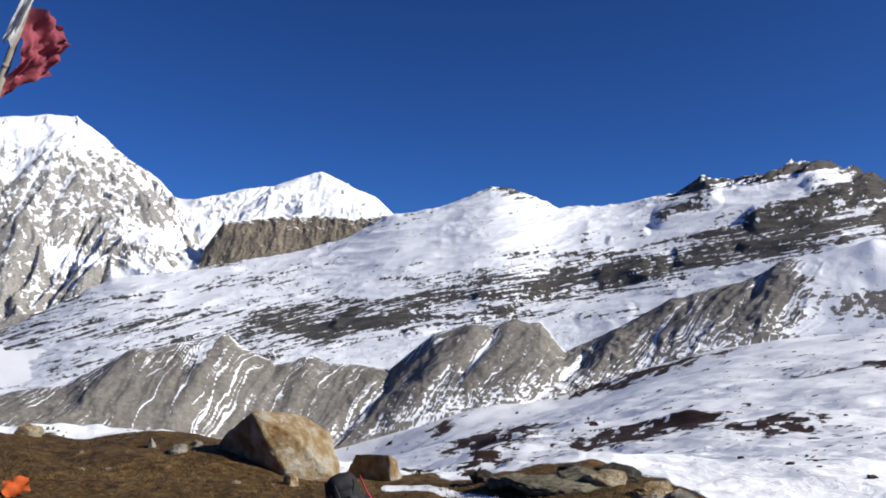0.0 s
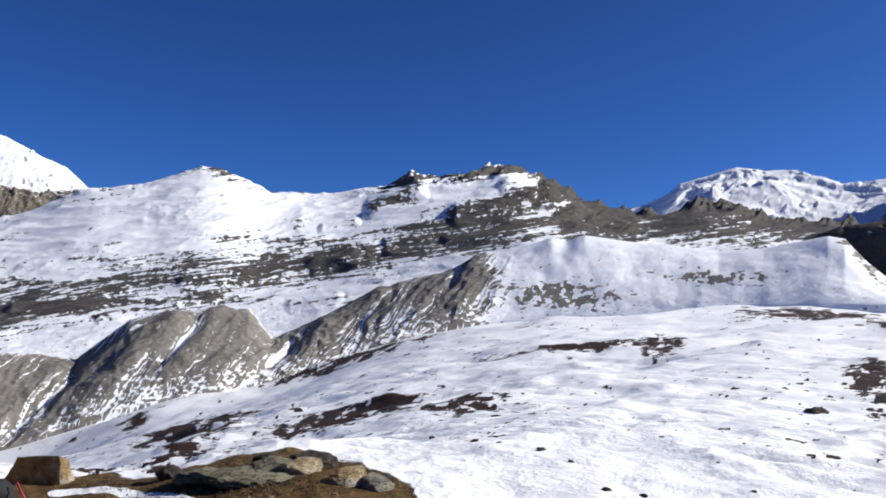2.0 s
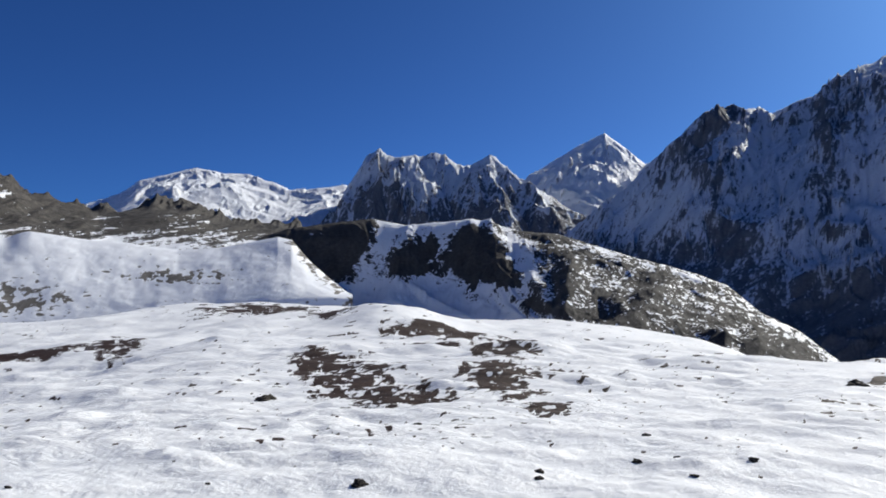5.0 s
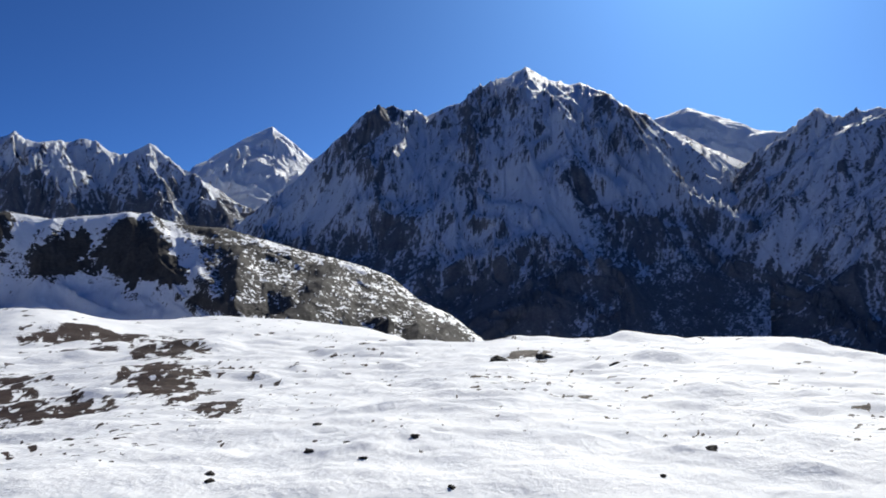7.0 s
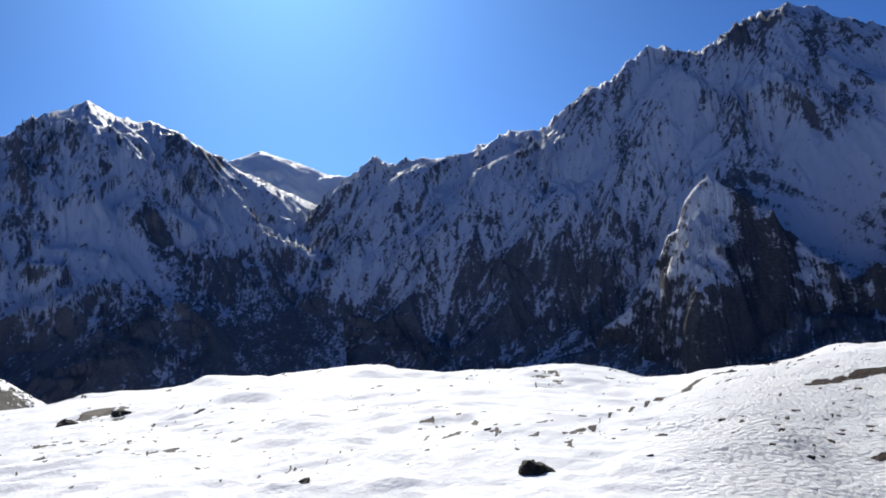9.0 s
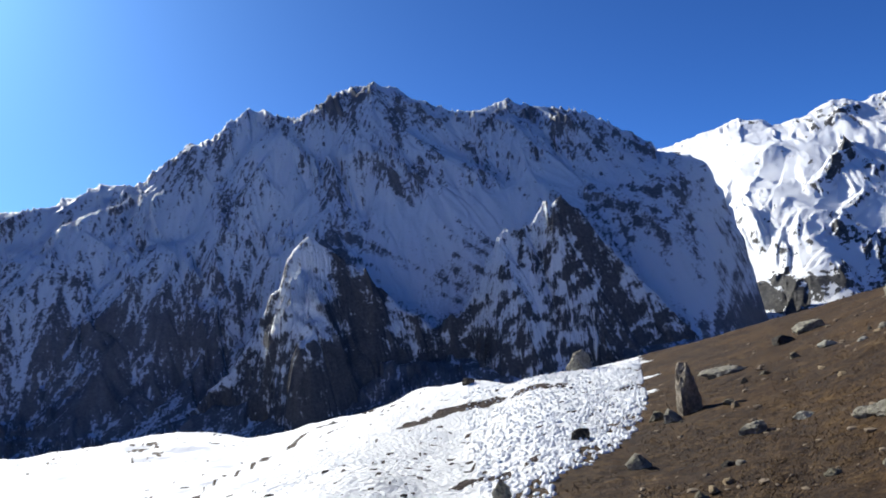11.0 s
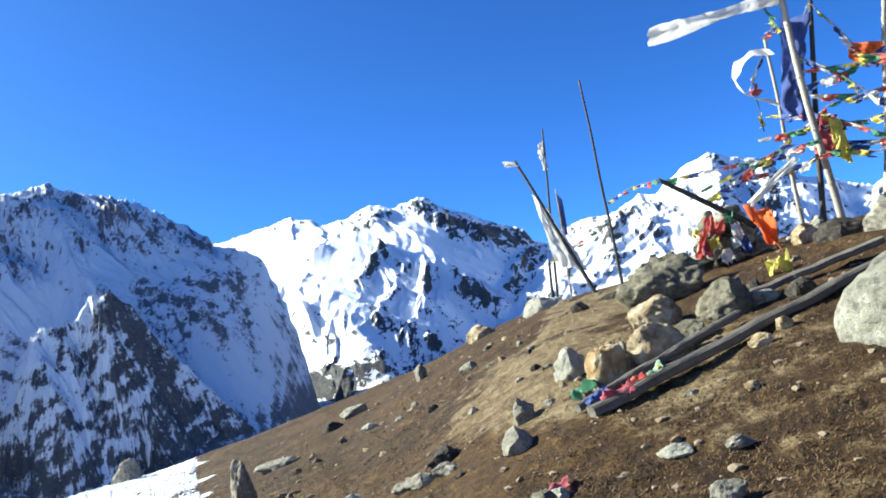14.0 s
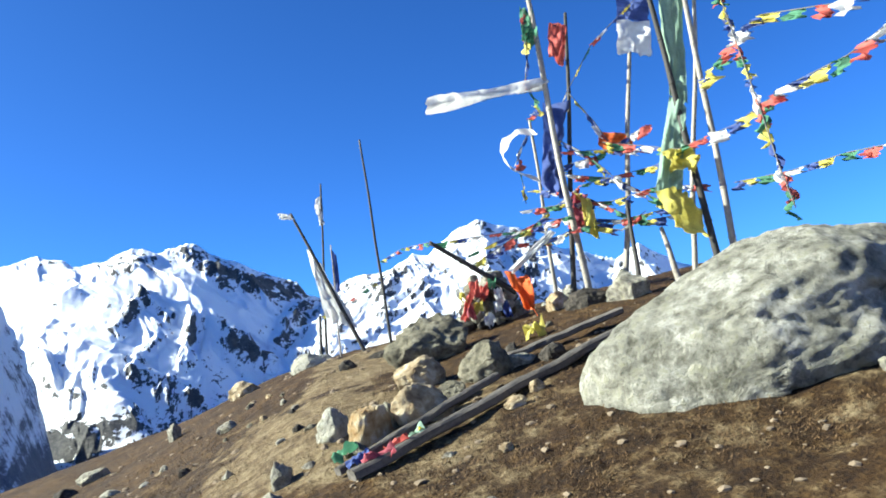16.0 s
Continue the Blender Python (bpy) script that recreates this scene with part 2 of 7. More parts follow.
M_GOLD, M_WHITE, M_ORANGE = cloth_of("yellow_cloth", (0.66, 0.58, 0.13)), cloth_of("white_cloth", (0.78, 0.78, 0.78)), cloth_of("orange_cloth", (0.75, 0.14, 0.03))
M_SAGE, M_PINK = cloth_of("faded_green_cloth", (0.27, 0.4, 0.31)), cloth_of("faded_pink_cloth", (0.4, 0.09, 0.12))
M_PEBBLE = plain("brown_pebble", (0.2, 0.15, 0.1), 0.9)
M_CORD = plain("grey_cord", (0.1, 0.095, 0.09))
M_NYLON = plain("black_nylon", (0.012, 0.012, 0.015), 0.85)
M_NYLON_GREY = plain("grey_nylon", (0.03, 0.03, 0.036), 0.8)
M_MOSS = stone("mossy_bank_rock", ((0.09, 0.078, 0.048), (0.21, 0.186, 0.125), (0.36, 0.33, 0.24)), 0.3, (0.2, 0.185, 0.1))
M_STRAP_RED, M_STRAP_GREEN = plain("red_webbing", (0.4, 0.03, 0.06)), plain("green_webbing", (0.03, 0.2, 0.1))
M_SNOW = plain("granular_snow", (0.86, 0.88, 0.91), 0.6)
M_STRAW = plain("dry_grass_straw", (0.12, 0.07, 0.028), 0.9)

# ---- terrain ----
def hashed(ix, iy, seed):
    h = (ix.astype(np.int64) * 374761393 + iy.astype(np.int64) * 668265263 + seed * 2246822519) & 0xFFFFFFFF
    h = ((h ^ (h >> 13)) * 1274126177) & 0xFFFFFFFF
    return (h ^ (h >> 16)) & 0xFFFFFFFF


def perlin(x, y, seed=0):
    """Gradient noise of arrays, about -0.7 to 0.7."""
    x0, y0 = np.floor(x), np.floor(y)
    fx, fy = x - x0, y - y0
    ux, uy = fx * fx * fx * (fx * (fx * 6 - 15) + 10), fy * fy * fy * (fy * (fy * 6 - 15) + 10)
    total = []
    for dx in (0, 1):
        for dy in (0, 1):
            a = hashed(x0 + dx, y0 + dy, seed) * (2 * np.pi / 4294967296.0)
            total.append(np.cos(a) * (fx - dx) + np.sin(a) * (fy - dy))
    low, high = total[0] + (total[1] - total[0]) * uy, total[2] + (total[3] - total[2]) * uy
    return low + (high - low) * ux


def fractal(x, y, octaves=5, seed=0, gain=0.5):
    s, a = 0, 1.0
    for i in range(octaves):
        s = s + a * perlin(x * 2 ** i + 17.3 * i, y * 2 ** i - 9.1 * i, seed + i)
        a *= gain
    return s


def ridged(x, y, octaves=6, seed=0, gain=0.5):
    """Sharp crests: 0 in the hollows, about 1 on the crests."""
    s, a, w, norm = 0, 1.0, 1.0, 0
    for i in range(octaves):
        n = 1 - np.abs(perlin(x * 2.03 ** i + 31.7 * i, y * 2.03 ** i + 11.9 * i, seed + i)) * 1.6
        n = np.clip(n, 0, 1) ** 2
        s = s + a * w * n
        norm += a
        w = np.clip(n * 1.6, 0, 1)
        a *= gain
    return s / norm


def smooth(a, b, x):
    t = np.clip((x - a) / (b - a), 0, 1)
    return t * t * (3 - 2 * t)


def along(keys, b):
    """A value by bearing: keys are bearing, value, bearing, value ..."""
    return np.interp(b, keys[0::2], keys[1::2])


def eased(keys, b, width):
    """As along(), with its corners rounded over width degrees."""
    t = np.arange(-80, 361, 0.2)
    v = along(keys, t)
    k = np.exp(-0.5 * (np.arange(-40, 41) * 0.2 / width) ** 2)
    pad = np.concatenate([np.full(40, v[0]), v, np.full(40, v[-1])])
    return np.interp(b, t, np.convolve(pad, k / k.sum(), "valid"))


def glide(X, Y, x):
    """Smooth curves without overshoot through the knots X, Y (one row a curve) at x (one row a curve)."""
    h, d = np.diff(X, axis=1), np.diff(Y, axis=1) / np.diff(X, axis=1)
    m = np.zeros_like(Y)
    same = d[:, :-1] * d[:, 1:] > 0
    m[:, 1:-1] = np.where(same, 2 * d[:, :-1] * d[:, 1:] / np.where(same, d[:, :-1] + d[:, 1:], 1), 0)
    m[:, 0], m[:, -1] = d[:, 0], d[:, -1]
    out = np.zeros_like(x)
    for k in range(X.shape[1] - 1):
        inside = (x >= X[:, k:k + 1]) & ((x <= X[:, k + 1:k + 2]) if k == X.shape[1] - 2 else (x < X[:, k + 1:k + 2]))
        t = np.clip((x - X[:, k:k + 1]) / h[:, k:k + 1], 0, 1)
        v = ((1 + 2 * t) * (1 - t) ** 2 * Y[:, k:k + 1] + t * (1 - t) ** 2 * h[:, k:k + 1] * m[:, k:k + 1]
             + t * t * (3 - 2 * t) * Y[:, k + 1:k + 2] + t * t * (t - 1) * h[:, k:k + 1] * m[:, k + 1:k + 2])
        out = np.where(inside, v, out)
    out = np.where(x > X[:, -1:], Y[:, -1:], out)
    return np.where(x < X[:, :1], Y[:, :1], out)


def sheet(name, P, mat, attributes=(), closed=False):
    """A grid of points (rows of columns) as one smooth mesh object."""
    nu, nv = P.shape[:2]
    i = np.arange(nu if closed else nu - 1)[:, None]
    j = np.arange(nv - 1)[None, :]
    i2 = (i + 1) % nu
    quads = np.stack([i * nv + j, i * nv + j + 1, i2 * nv + j + 1, i2 * nv + j], axis=-1).reshape(-1, 4)
    me = bpy.data.meshes.new(name)
    me.vertices.add(nu * nv)
    me.vertices.foreach_set("co", P.reshape(-1).astype(np.float32))
    me.loops.add(quads.size)
    me.loops.foreach_set("vertex_index", quads.reshape(-1).astype(np.int32))
    me.polygons.add(len(quads))
    me.polygons.foreach_set("loop_start", np.arange(0, quads.size, 4, dtype=np.int32))
    me.polygons.foreach_set("use_smooth", np.ones(len(quads), dtype=bool))
    me.update(calc_edges=True)
    for key, values in attributes:
        me.attributes.new(key, "FLOAT", "POINT").data.foreach_set("value", values.reshape(-1).astype(np.float32))
    me.materials.append(mat)
    return new(name, me)


TAN = lambda a: np.tan(np.radians(a))

# rings of the ground: distance by bearing, and height or slope by bearing
NEAR_SLOPE = (-40, -.02, 0, 0, 30, -.01, 90, -.02, 130, -.02, 150, 0, 180, .08, 205, .115, 230, .11, 300, .04, 320, -.02)
EDGE_R = (-40, 9, -30, 9, -19, 8, -8, 7, 2, 6.4, 10, 6.5, 16, 6, 20, 5.6, 30, 7, 140, 7, 150, 18, 157, 24, 170, 22, 180, 20, 190, 18, 203, 17, 230, 17, 270, 12, 300, 10, 320, 9)
EDGE_EL = (-40, -9.7, -30, -9.7, -19, -11.4, -8, -14.3, 2, -15, 10, -13.6, 16, -14.6, 20, -15.5, 30, -13, 140, -13, 150, -6, 157, -5.4, 165, -4.2, 173, -2.8, 180, -.8, 185, .3, 190, .45, 203, 1.5, 215, 2, 230, 2, 270, 0, 300, -4, 320, -9.7)
MID_R = (-40, 30, 135, 30, 145, 32, 157, 45, 320, 45)
MID_EL = (-40, -14.5, -5, -14.7, 12, -12.3, 20, -10, 30, -8.4, 60, -7.2, 90, -6.5, 110, -6.3, 122, -6.6, 130, -8.3, 136, -7.1, 142, -5.5, 147, -4.9, 152, -9, 160, -14, 320, -14)
FAR_R = (-40, 150, -5, 120, 5, 90, 85, 90, 108, 85, 118, 70, 125, 60, 131, 46, 136, 45, 145, 50, 160, 90, 320, 150)
FAR_EL = (-40, -13.5, -5, -13, 5, -10.9, 15, -9, 30, -6, 50, -4.2, 60, -4, 75, -4.4, 85, -4.7, 100, -4.4, 108, -4.6, 115, -5.4, 125, -5.6, 131, -7.4, 136, -7.4, 140, -10, 150, -20, 160, -25, 320, -14)
PLAIN_R = (-40, 350, 80, 350, 90, 200, 320, 200)
PLAIN_EL = (-40, -10.5, -15, -12, -7, -12.2, 2, -9.1, 10, -7.9, 20, -4.4, 30, -2.8, 45, -1.6, 52, -1.5, 57, -1.7, 61, -2.2, 64, -2.5, 70, -2.6, 77, -3.3, 82, -4.1, 87, -8, 92, -22, 100, -30, 320, -25)


def ground_rings(b):
    r = [np.full_like(b, 0.5), np.full_like(b, 3.5)] + [eased(k, b, 2.2) for k in (EDGE_R, MID_R, FAR_R, PLAIN_R)] + [np.full_like(b, 1000.0), np.full_like(b, 4900.0)]
    low = np.interp(b, (-40, 60, 85, 100, 240, 320), (-90, -60, -200, -650, -500, -90))
    z = [np.zeros_like(b), 3.5 * eased(NEAR_SLOPE, b, 4)] + [EYE + q * TAN(eased(k, b, w)) for q, k, w in ((r[2], EDGE_EL, 1.6), (r[3], MID_EL, 1.6), (r[4], FAR_EL, 1.3), (r[5], PLAIN_EL, 2))] + [low, low - 100]
    return np.log(np.stack(r, 1)), np.stack(z, 1)


def wrapped(b):
    """Bearings in degrees, turned into -40 to 320."""
    return (np.asarray(b, dtype=float) + 40) % 360 - 40


def ground_at(B, R):
    """Height of the ground at bearings and distances (one row a bearing)."""
    X, Z = ground_rings(B[:, 0])
    z = glide(X, Z, np.log(R))
    x, y = R * np.sin(np.radians(B)), R * np.cos(np.radians(B))
    L = np.log(R)
    swell = 1.5 * fractal(L * 2.2 + 3, B * 0.055 + 7, 4, 5) + 0.55 * fractal(L * 6, B * 0.14, 4, 8, 0.5) * smooth(5, 9, R)
    z = z + 0.0085 * R * swell * smooth(2, 9, R) * smooth(3000, 500, R) * (1 - 0.75 * smooth(148, 158, B))
    z = z + 0.0095 * R * fractal(L * 12 + 0.05 * B, B * 0.13, 3, 6, 0.55) * (0.25 + 1.1 * smooth(-0.15, 0.35, fractal(L * 2.5, B * 0.07, 2, 4))) * smooth(5, 8, R) * smooth(250, 90, R) * (1 - smooth(146, 152, B))
    drift = ridged(L * 5.5 + 0.035 * B + 0.3 * fractal(L * 3, B * 0.08, 3, 14), B * 0.045, 3, 13, 0.45) - 0.4
    z = z + 0.009 * R * drift * smooth(5, 9, R) * smooth(120, 50, R) * smooth(18, 30, B) * (1 - smooth(140, 150, B))
    z = z + 3.8 * np.exp(-((B - 56.8) / 4.2) ** 2 - (np.log(R / 160) / 0.22) ** 2)
    z = z + 0.05 * fractal(x * 0.6, y * 0.6, 4, 3) * smooth(0.5, 3, R) * smooth(80, 10, R)
    return z + 0.028 * fractal(x * 2.6, y * 2.6, 4, 9, 0.6) * smooth(2, 4, R) * smooth(40, 12, R) * (0.35 + 0.65 * np.maximum(smooth(148, 156, B), smooth(26, 18, B)))


def ground_z(b, r):
    return float(ground_at(np.array([[wrapped(b)]]), np.array([[float(r)]]))[0, 0])


def spot(b, r, up=0.0):
    """A place on the ground by bearing and distance."""
    return Vector((r * math.sin(radians(b)), r * math.cos(radians(b)), ground_z(b, r) + up))


# bare patches in the snow: bearing, distance, half width in degrees, half length as a share of the distance, weight
BARE = [(4.45, 113, 2.9, .4, 1.15), (.5, 290, .9, .05, .9), (14.6, 46, 4.2, .24, 1.1), (18.3, 51, 1.6, .3, 1.25), (1.5, 12, 5.0, .3, 1.1), (4.0, 38, 1.6, .4, 1), (23.7, 31, 2.8, .18, .85), (54, 37, 2.4, .3, 1.1), (51.6, 56, 1.6, .22, 1.1),
        (60.6, 121, 3.2, .11, 1.2), (60.4, 84, 2.0, .09, 1.1), (64.8, 33, 2.1, .3, 1.15), (65.3, 64, 1.9, .16, 1.1), (65.6, 96, 1.4, .14, .9), (58.2, 22.5, 2.8, .15, 1.0), (68, 16.1, 1.8, .13, .95), (66.5, 23, 1.8, .14, .95), (56.3, 25, 1.8, .16, 1.05),
        (31.4, 124, 4.4, .07, 1.05), (47.8, 272, 2.9, .14, 1.15), (52.5, 180, 1.3, .1, .9), (37.8, 121, 1.1, .2, 1.1), (15.7, 343, 4.4, .06, 1.05), (90.7, 37.7, 1.6, .09, .9)]


# the strip of old snow along the bank: bearing, distance
STRIP = (-5, 6.9, -3.9, 6.86, 0, 6.5, 4.8, 5.8, 8, 5.4, 11, 5.2)


# melt cracks along the old snow: bearing and distance by turns, then half width as a share of the distance
CRACKS = [((139.6, 16.4, 143.3, 17.4, 147.3, 17.9, 152.6, 16.6), .024), ((142.4, 8.2, 144.4, 8.5, 148, 8.25, 150.2, 8.7), .02), ((122.7, 9.2, 125.3, 10.2, 130, 23.6, 136, 30.4), .022)]


def build_ground():
    b = np.concatenate([np.arange(-32, 232, 0.16), np.arange(232, 328, 1.0)])
    r = np.exp(np.concatenate([[math.log(0.004)], np.linspace(math.log(0.5), math.log(500), 560), np.linspace(math.log(510), math.log(4900), 30)]))
    B, R = np.meshgrid(wrapped(b), r, indexing="ij")
    Z = ground_at(B, R)
    X, Y = R * np.sin(np.radians(B)), R * np.cos(np.radians(B))
    border = np.interp(np.log(R), np.log([5, 7.6, 8.4, 11.6, 20, 40]), (146, 151, 153.8, 156.6, 157.9, 159)) + 3.6 * fractal(X * 0.7, Y * 0.7, 4, 21, 0.52) * smooth(30, 12, R)
    turf = smooth(-1.5, 1.5, B - border)
    bank = np.interp(B, (-40, -20, 0, 12, 20, 24), (9.5, 9, 7.2, 7.0, 5.6, 4.0)) + 0.8 * fractal(X * 0.7 + 5, Y * 0.7, 3, 23)
    turf = np.maximum(turf, smooth(0.6, -0.6, R - bank) * smooth(30, 24, B))
    turf = np.maximum(turf, smooth(4.4, 3.4, R + 1.1 * fractal(X * 0.45, Y * 0.45, 4, 24)))
    strip = np.exp(-((R - np.interp(B, STRIP[0::2], STRIP[1::2]) - 0.12 * fractal(X * 2, Y * 2, 3, 36)) / 0.13) ** 2) * smooth(-5.2, -4, B) * smooth(11, 9, B)
    turf = turf * (1 - 1.1 * np.clip(strip, 0, 0.9))
    path = np.exp(-((B - 182 - 0.7 * (R - 8)) / 9.5) ** 2) * smooth(4.6, 6, R) * smooth(18, 13, R) * (1.05 + 1.1 * fractal(X * 0.9, Y * 0.9, 5, 25, 0.6))
    worn = np.log(R / np.interp(B, (160, 166, 172, 177, 183, 190), (12.5, 11.6, 10.4, 8.8, 8.0, 7.8)))
    path = path * (smooth(182, 187, B) + smooth(187, 182, B) * np.exp(-(worn / 0.25) ** 2))
    path = path + 0.43 * smooth(184, 196, B) * smooth(262, 232, B) * smooth(9, 7, R) * smooth(1, 4, R)
    bare = np.zeros_like(R)
    for pb, pr, wb, wr, w in BARE:
        d = np.sqrt(((B - pb) / wb) ** 2 + (np.log(R / pr) / wr) ** 2)
        bare = np.maximum(bare, w * np.clip(1.2 - 0.6 * d, 0, 1))
    L = np.log(R)
    broken = fractal(B * 0.7, L * 13, 5, 27, 0.62) + 0.5 * fractal(B * 2.2, L * 36, 3, 29, 0.6)
    bare = bare * (0.95 + 1.5 * broken) + np.clip(0.55 * fractal(B * 0.75, L * 30, 4, 28, 0.66) - 0.2 + 0.2 * fractal(B * 0.12, L * 1.5, 2, 30), 0, 0.2) * 5 * smooth(6, 9, R)
    crack = ridged(B * 0.13 + 0.4 * fractal(B * 0.5, L * 4, 3, 33), L * 2.2 + 0.5 * fractal(B * 0.4, L * 3, 3, 34), 1, 32)
    bare = np.maximum(bare, 0.75 * smooth(0.975, 0.995, crack) * smooth(0.0, 0.35, fractal(B * 0.3, L * 5, 3, 35)) * smooth(7, 9, R) * smooth(60, 75, B))
    for line, wide in CRACKS:
        rift = np.log(np.interp(B, line[0::2], line[1::2])) + 0.02 * fractal(B * 0.8, 0 * B + wide, 3, 37)
        inside = smooth(line[0] - 0.4, line[0] + 0.6, B) * smooth(line[-2] + 0.4, line[-2] - 0.6, B)
        bare = np.maximum(bare, np.exp(-((L - rift) / wide) ** 2) * inside * (0.95 + 1.1 * fractal(B * 1.1, L * 6, 3, 38)))
    pitted = smooth(126, 138, B) * smooth(40, 18, R)
    X[:, 0], Y[:, 0] = 0.03, 0.02
    ob = sheet("ground", np.stack([X, Y, Z], -1), M_GROUND, [("bare", bare), ("turf", turf), ("path", path), ("straw", smooth(1.6, 4.4, Y + 1.4 * fractal(X * 0.5, Y * 0.5, 4, 22, 0.6)) * (0.85 + 0.6 * fractal(X * 0.6, Y * 0.6, 4, 26, 0.6))), ("pitted", pitted)], closed=True)
    return tagged(ob, "snow-covered high meadow with brown turf on the near hilltop", "ground", kind="structure")


build_ground()


def spur_tree(B, S, crest, b0, b1, spacing, seed, tops):
    """Spurs that run down from the crest and branch: how far up a spur's flank each point lies (0 to 1), and on which flank (-1 to 1)."""
    rng = random.Random(seed)
    lines = []
    heads = list(tops)
    b = b0
    while b < b1:
        if all(abs(b - h) > spacing * 0.55 for h in heads):
            heads.append(b)
        b += spacing * rng.uniform(0.6, 1.2)
    for h in heads:
        lean = rng.uniform(-1.0, 1.0) * spacing
        start = crest if h in tops else crest - rng.uniform(0.05, 0.75)
        lines.append((h, start, lean, spacing * rng.uniform(0.5, 0.85), rng.uniform(0.7, 1.0), rng.uniform(0, 99)))
        for _ in range(3):
            at = start - rng.uniform(0.15, 0.85) * start
            side = rng.choice((-1, 1))
            lines.append((h + lean * (start - at), at, side * spacing * rng.uniform(0.7, 1.8), spacing * rng.uniform(0.22, 0.4), rng.uniform(0.55, 0.8), rng.uniform(0, 99)))
    T, F = np.zeros_like(B), np.zeros_like(B)
    for h, start, lean, wide, tall, k in lines:
        down = np.clip(start - S, 0, None)
        line = h + lean * down + 0.16 * spacing * perlin(down * 3 + k, down * 0 + k, seed) + 0.07 * spacing * perlin(down * 9 + k, down * 0 + k, seed + 1)
        d = (B - line) / (wide * (0.4 + 0.8 * np.sqrt(down)))
        t = tall * (1 - np.abs(d)) * smooth(start + 0.03, start - 0.22, S)
        better = t > T
        T, F = np.where(better, t, T), np.where(better, np.clip(d, -1, 1), F)
    return T, F


def gullies(Z, x, y, R, B, step, wave, octaves, strength, seed, twist=0.0):
    """Carves branching gullies that run down the slopes of the grid; gives the heights and how far each point lies up a rib (-1 to 1)."""
    ribs, weight = np.zeros_like(Z), 0.0
    sb, cb = np.sin(np.radians(B)), np.cos(np.radians(B))
    for o in range(octaves):
        gl = np.gradient(Z, axis=0) / (R * radians(step))
        gr = np.gradient(Z, axis=1) / np.maximum(np.gradient(R, axis=1), 0.01)
        a = np.arctan2(gl, gr) + np.radians(twist) * (1 - 0.5 * o / octaves)
        steep = np.hypot(gl, gr)
        sx, sy = np.cos(a) * cb - np.sin(a) * sb, -np.cos(a) * sb - np.sin(a) * cb
        px, py = x / wave, y / wave
        cx, cy = np.floor(px), np.floor(py)
        c, s, w = 0, 0, 0
        for i in (-1, 0, 1):
            for j in (-1, 0, 1):
                h = hashed(cx + i, cy + j, seed + 13 * o)
                dx, dy = px - cx - i - 0.15 - 0.7 * (h & 1023) / 1023.0, py - cy - j - 0.15 - 0.7 * ((h >> 10) & 1023) / 1023.0
                k = np.exp(-2.2 * (dx * dx + dy * dy))
                phase = 2 * np.pi * (dx * sx + dy * sy) + 0.8 * ((h >> 20) & 255) / 255.0
                c, s, w = c + k * np.cos(phase), s + k * np.sin(phase), w + k
        tri = 1 - 2 * np.abs(np.arctan2(s, c)) / np.pi
        tri = tri * smooth(0, 0.45, np.hypot(c, s) / w)
        share = 0.8 ** o
        Z = Z + strength * share * wave * np.clip(steep, 0, 1.1) * tri
        ribs, weight = ribs + tri * min(1, 0.25 + 0.35 * o), weight + min(1, 0.25 + 0.35 * o)
        wave *= 0.52
    return Z, ribs / weight


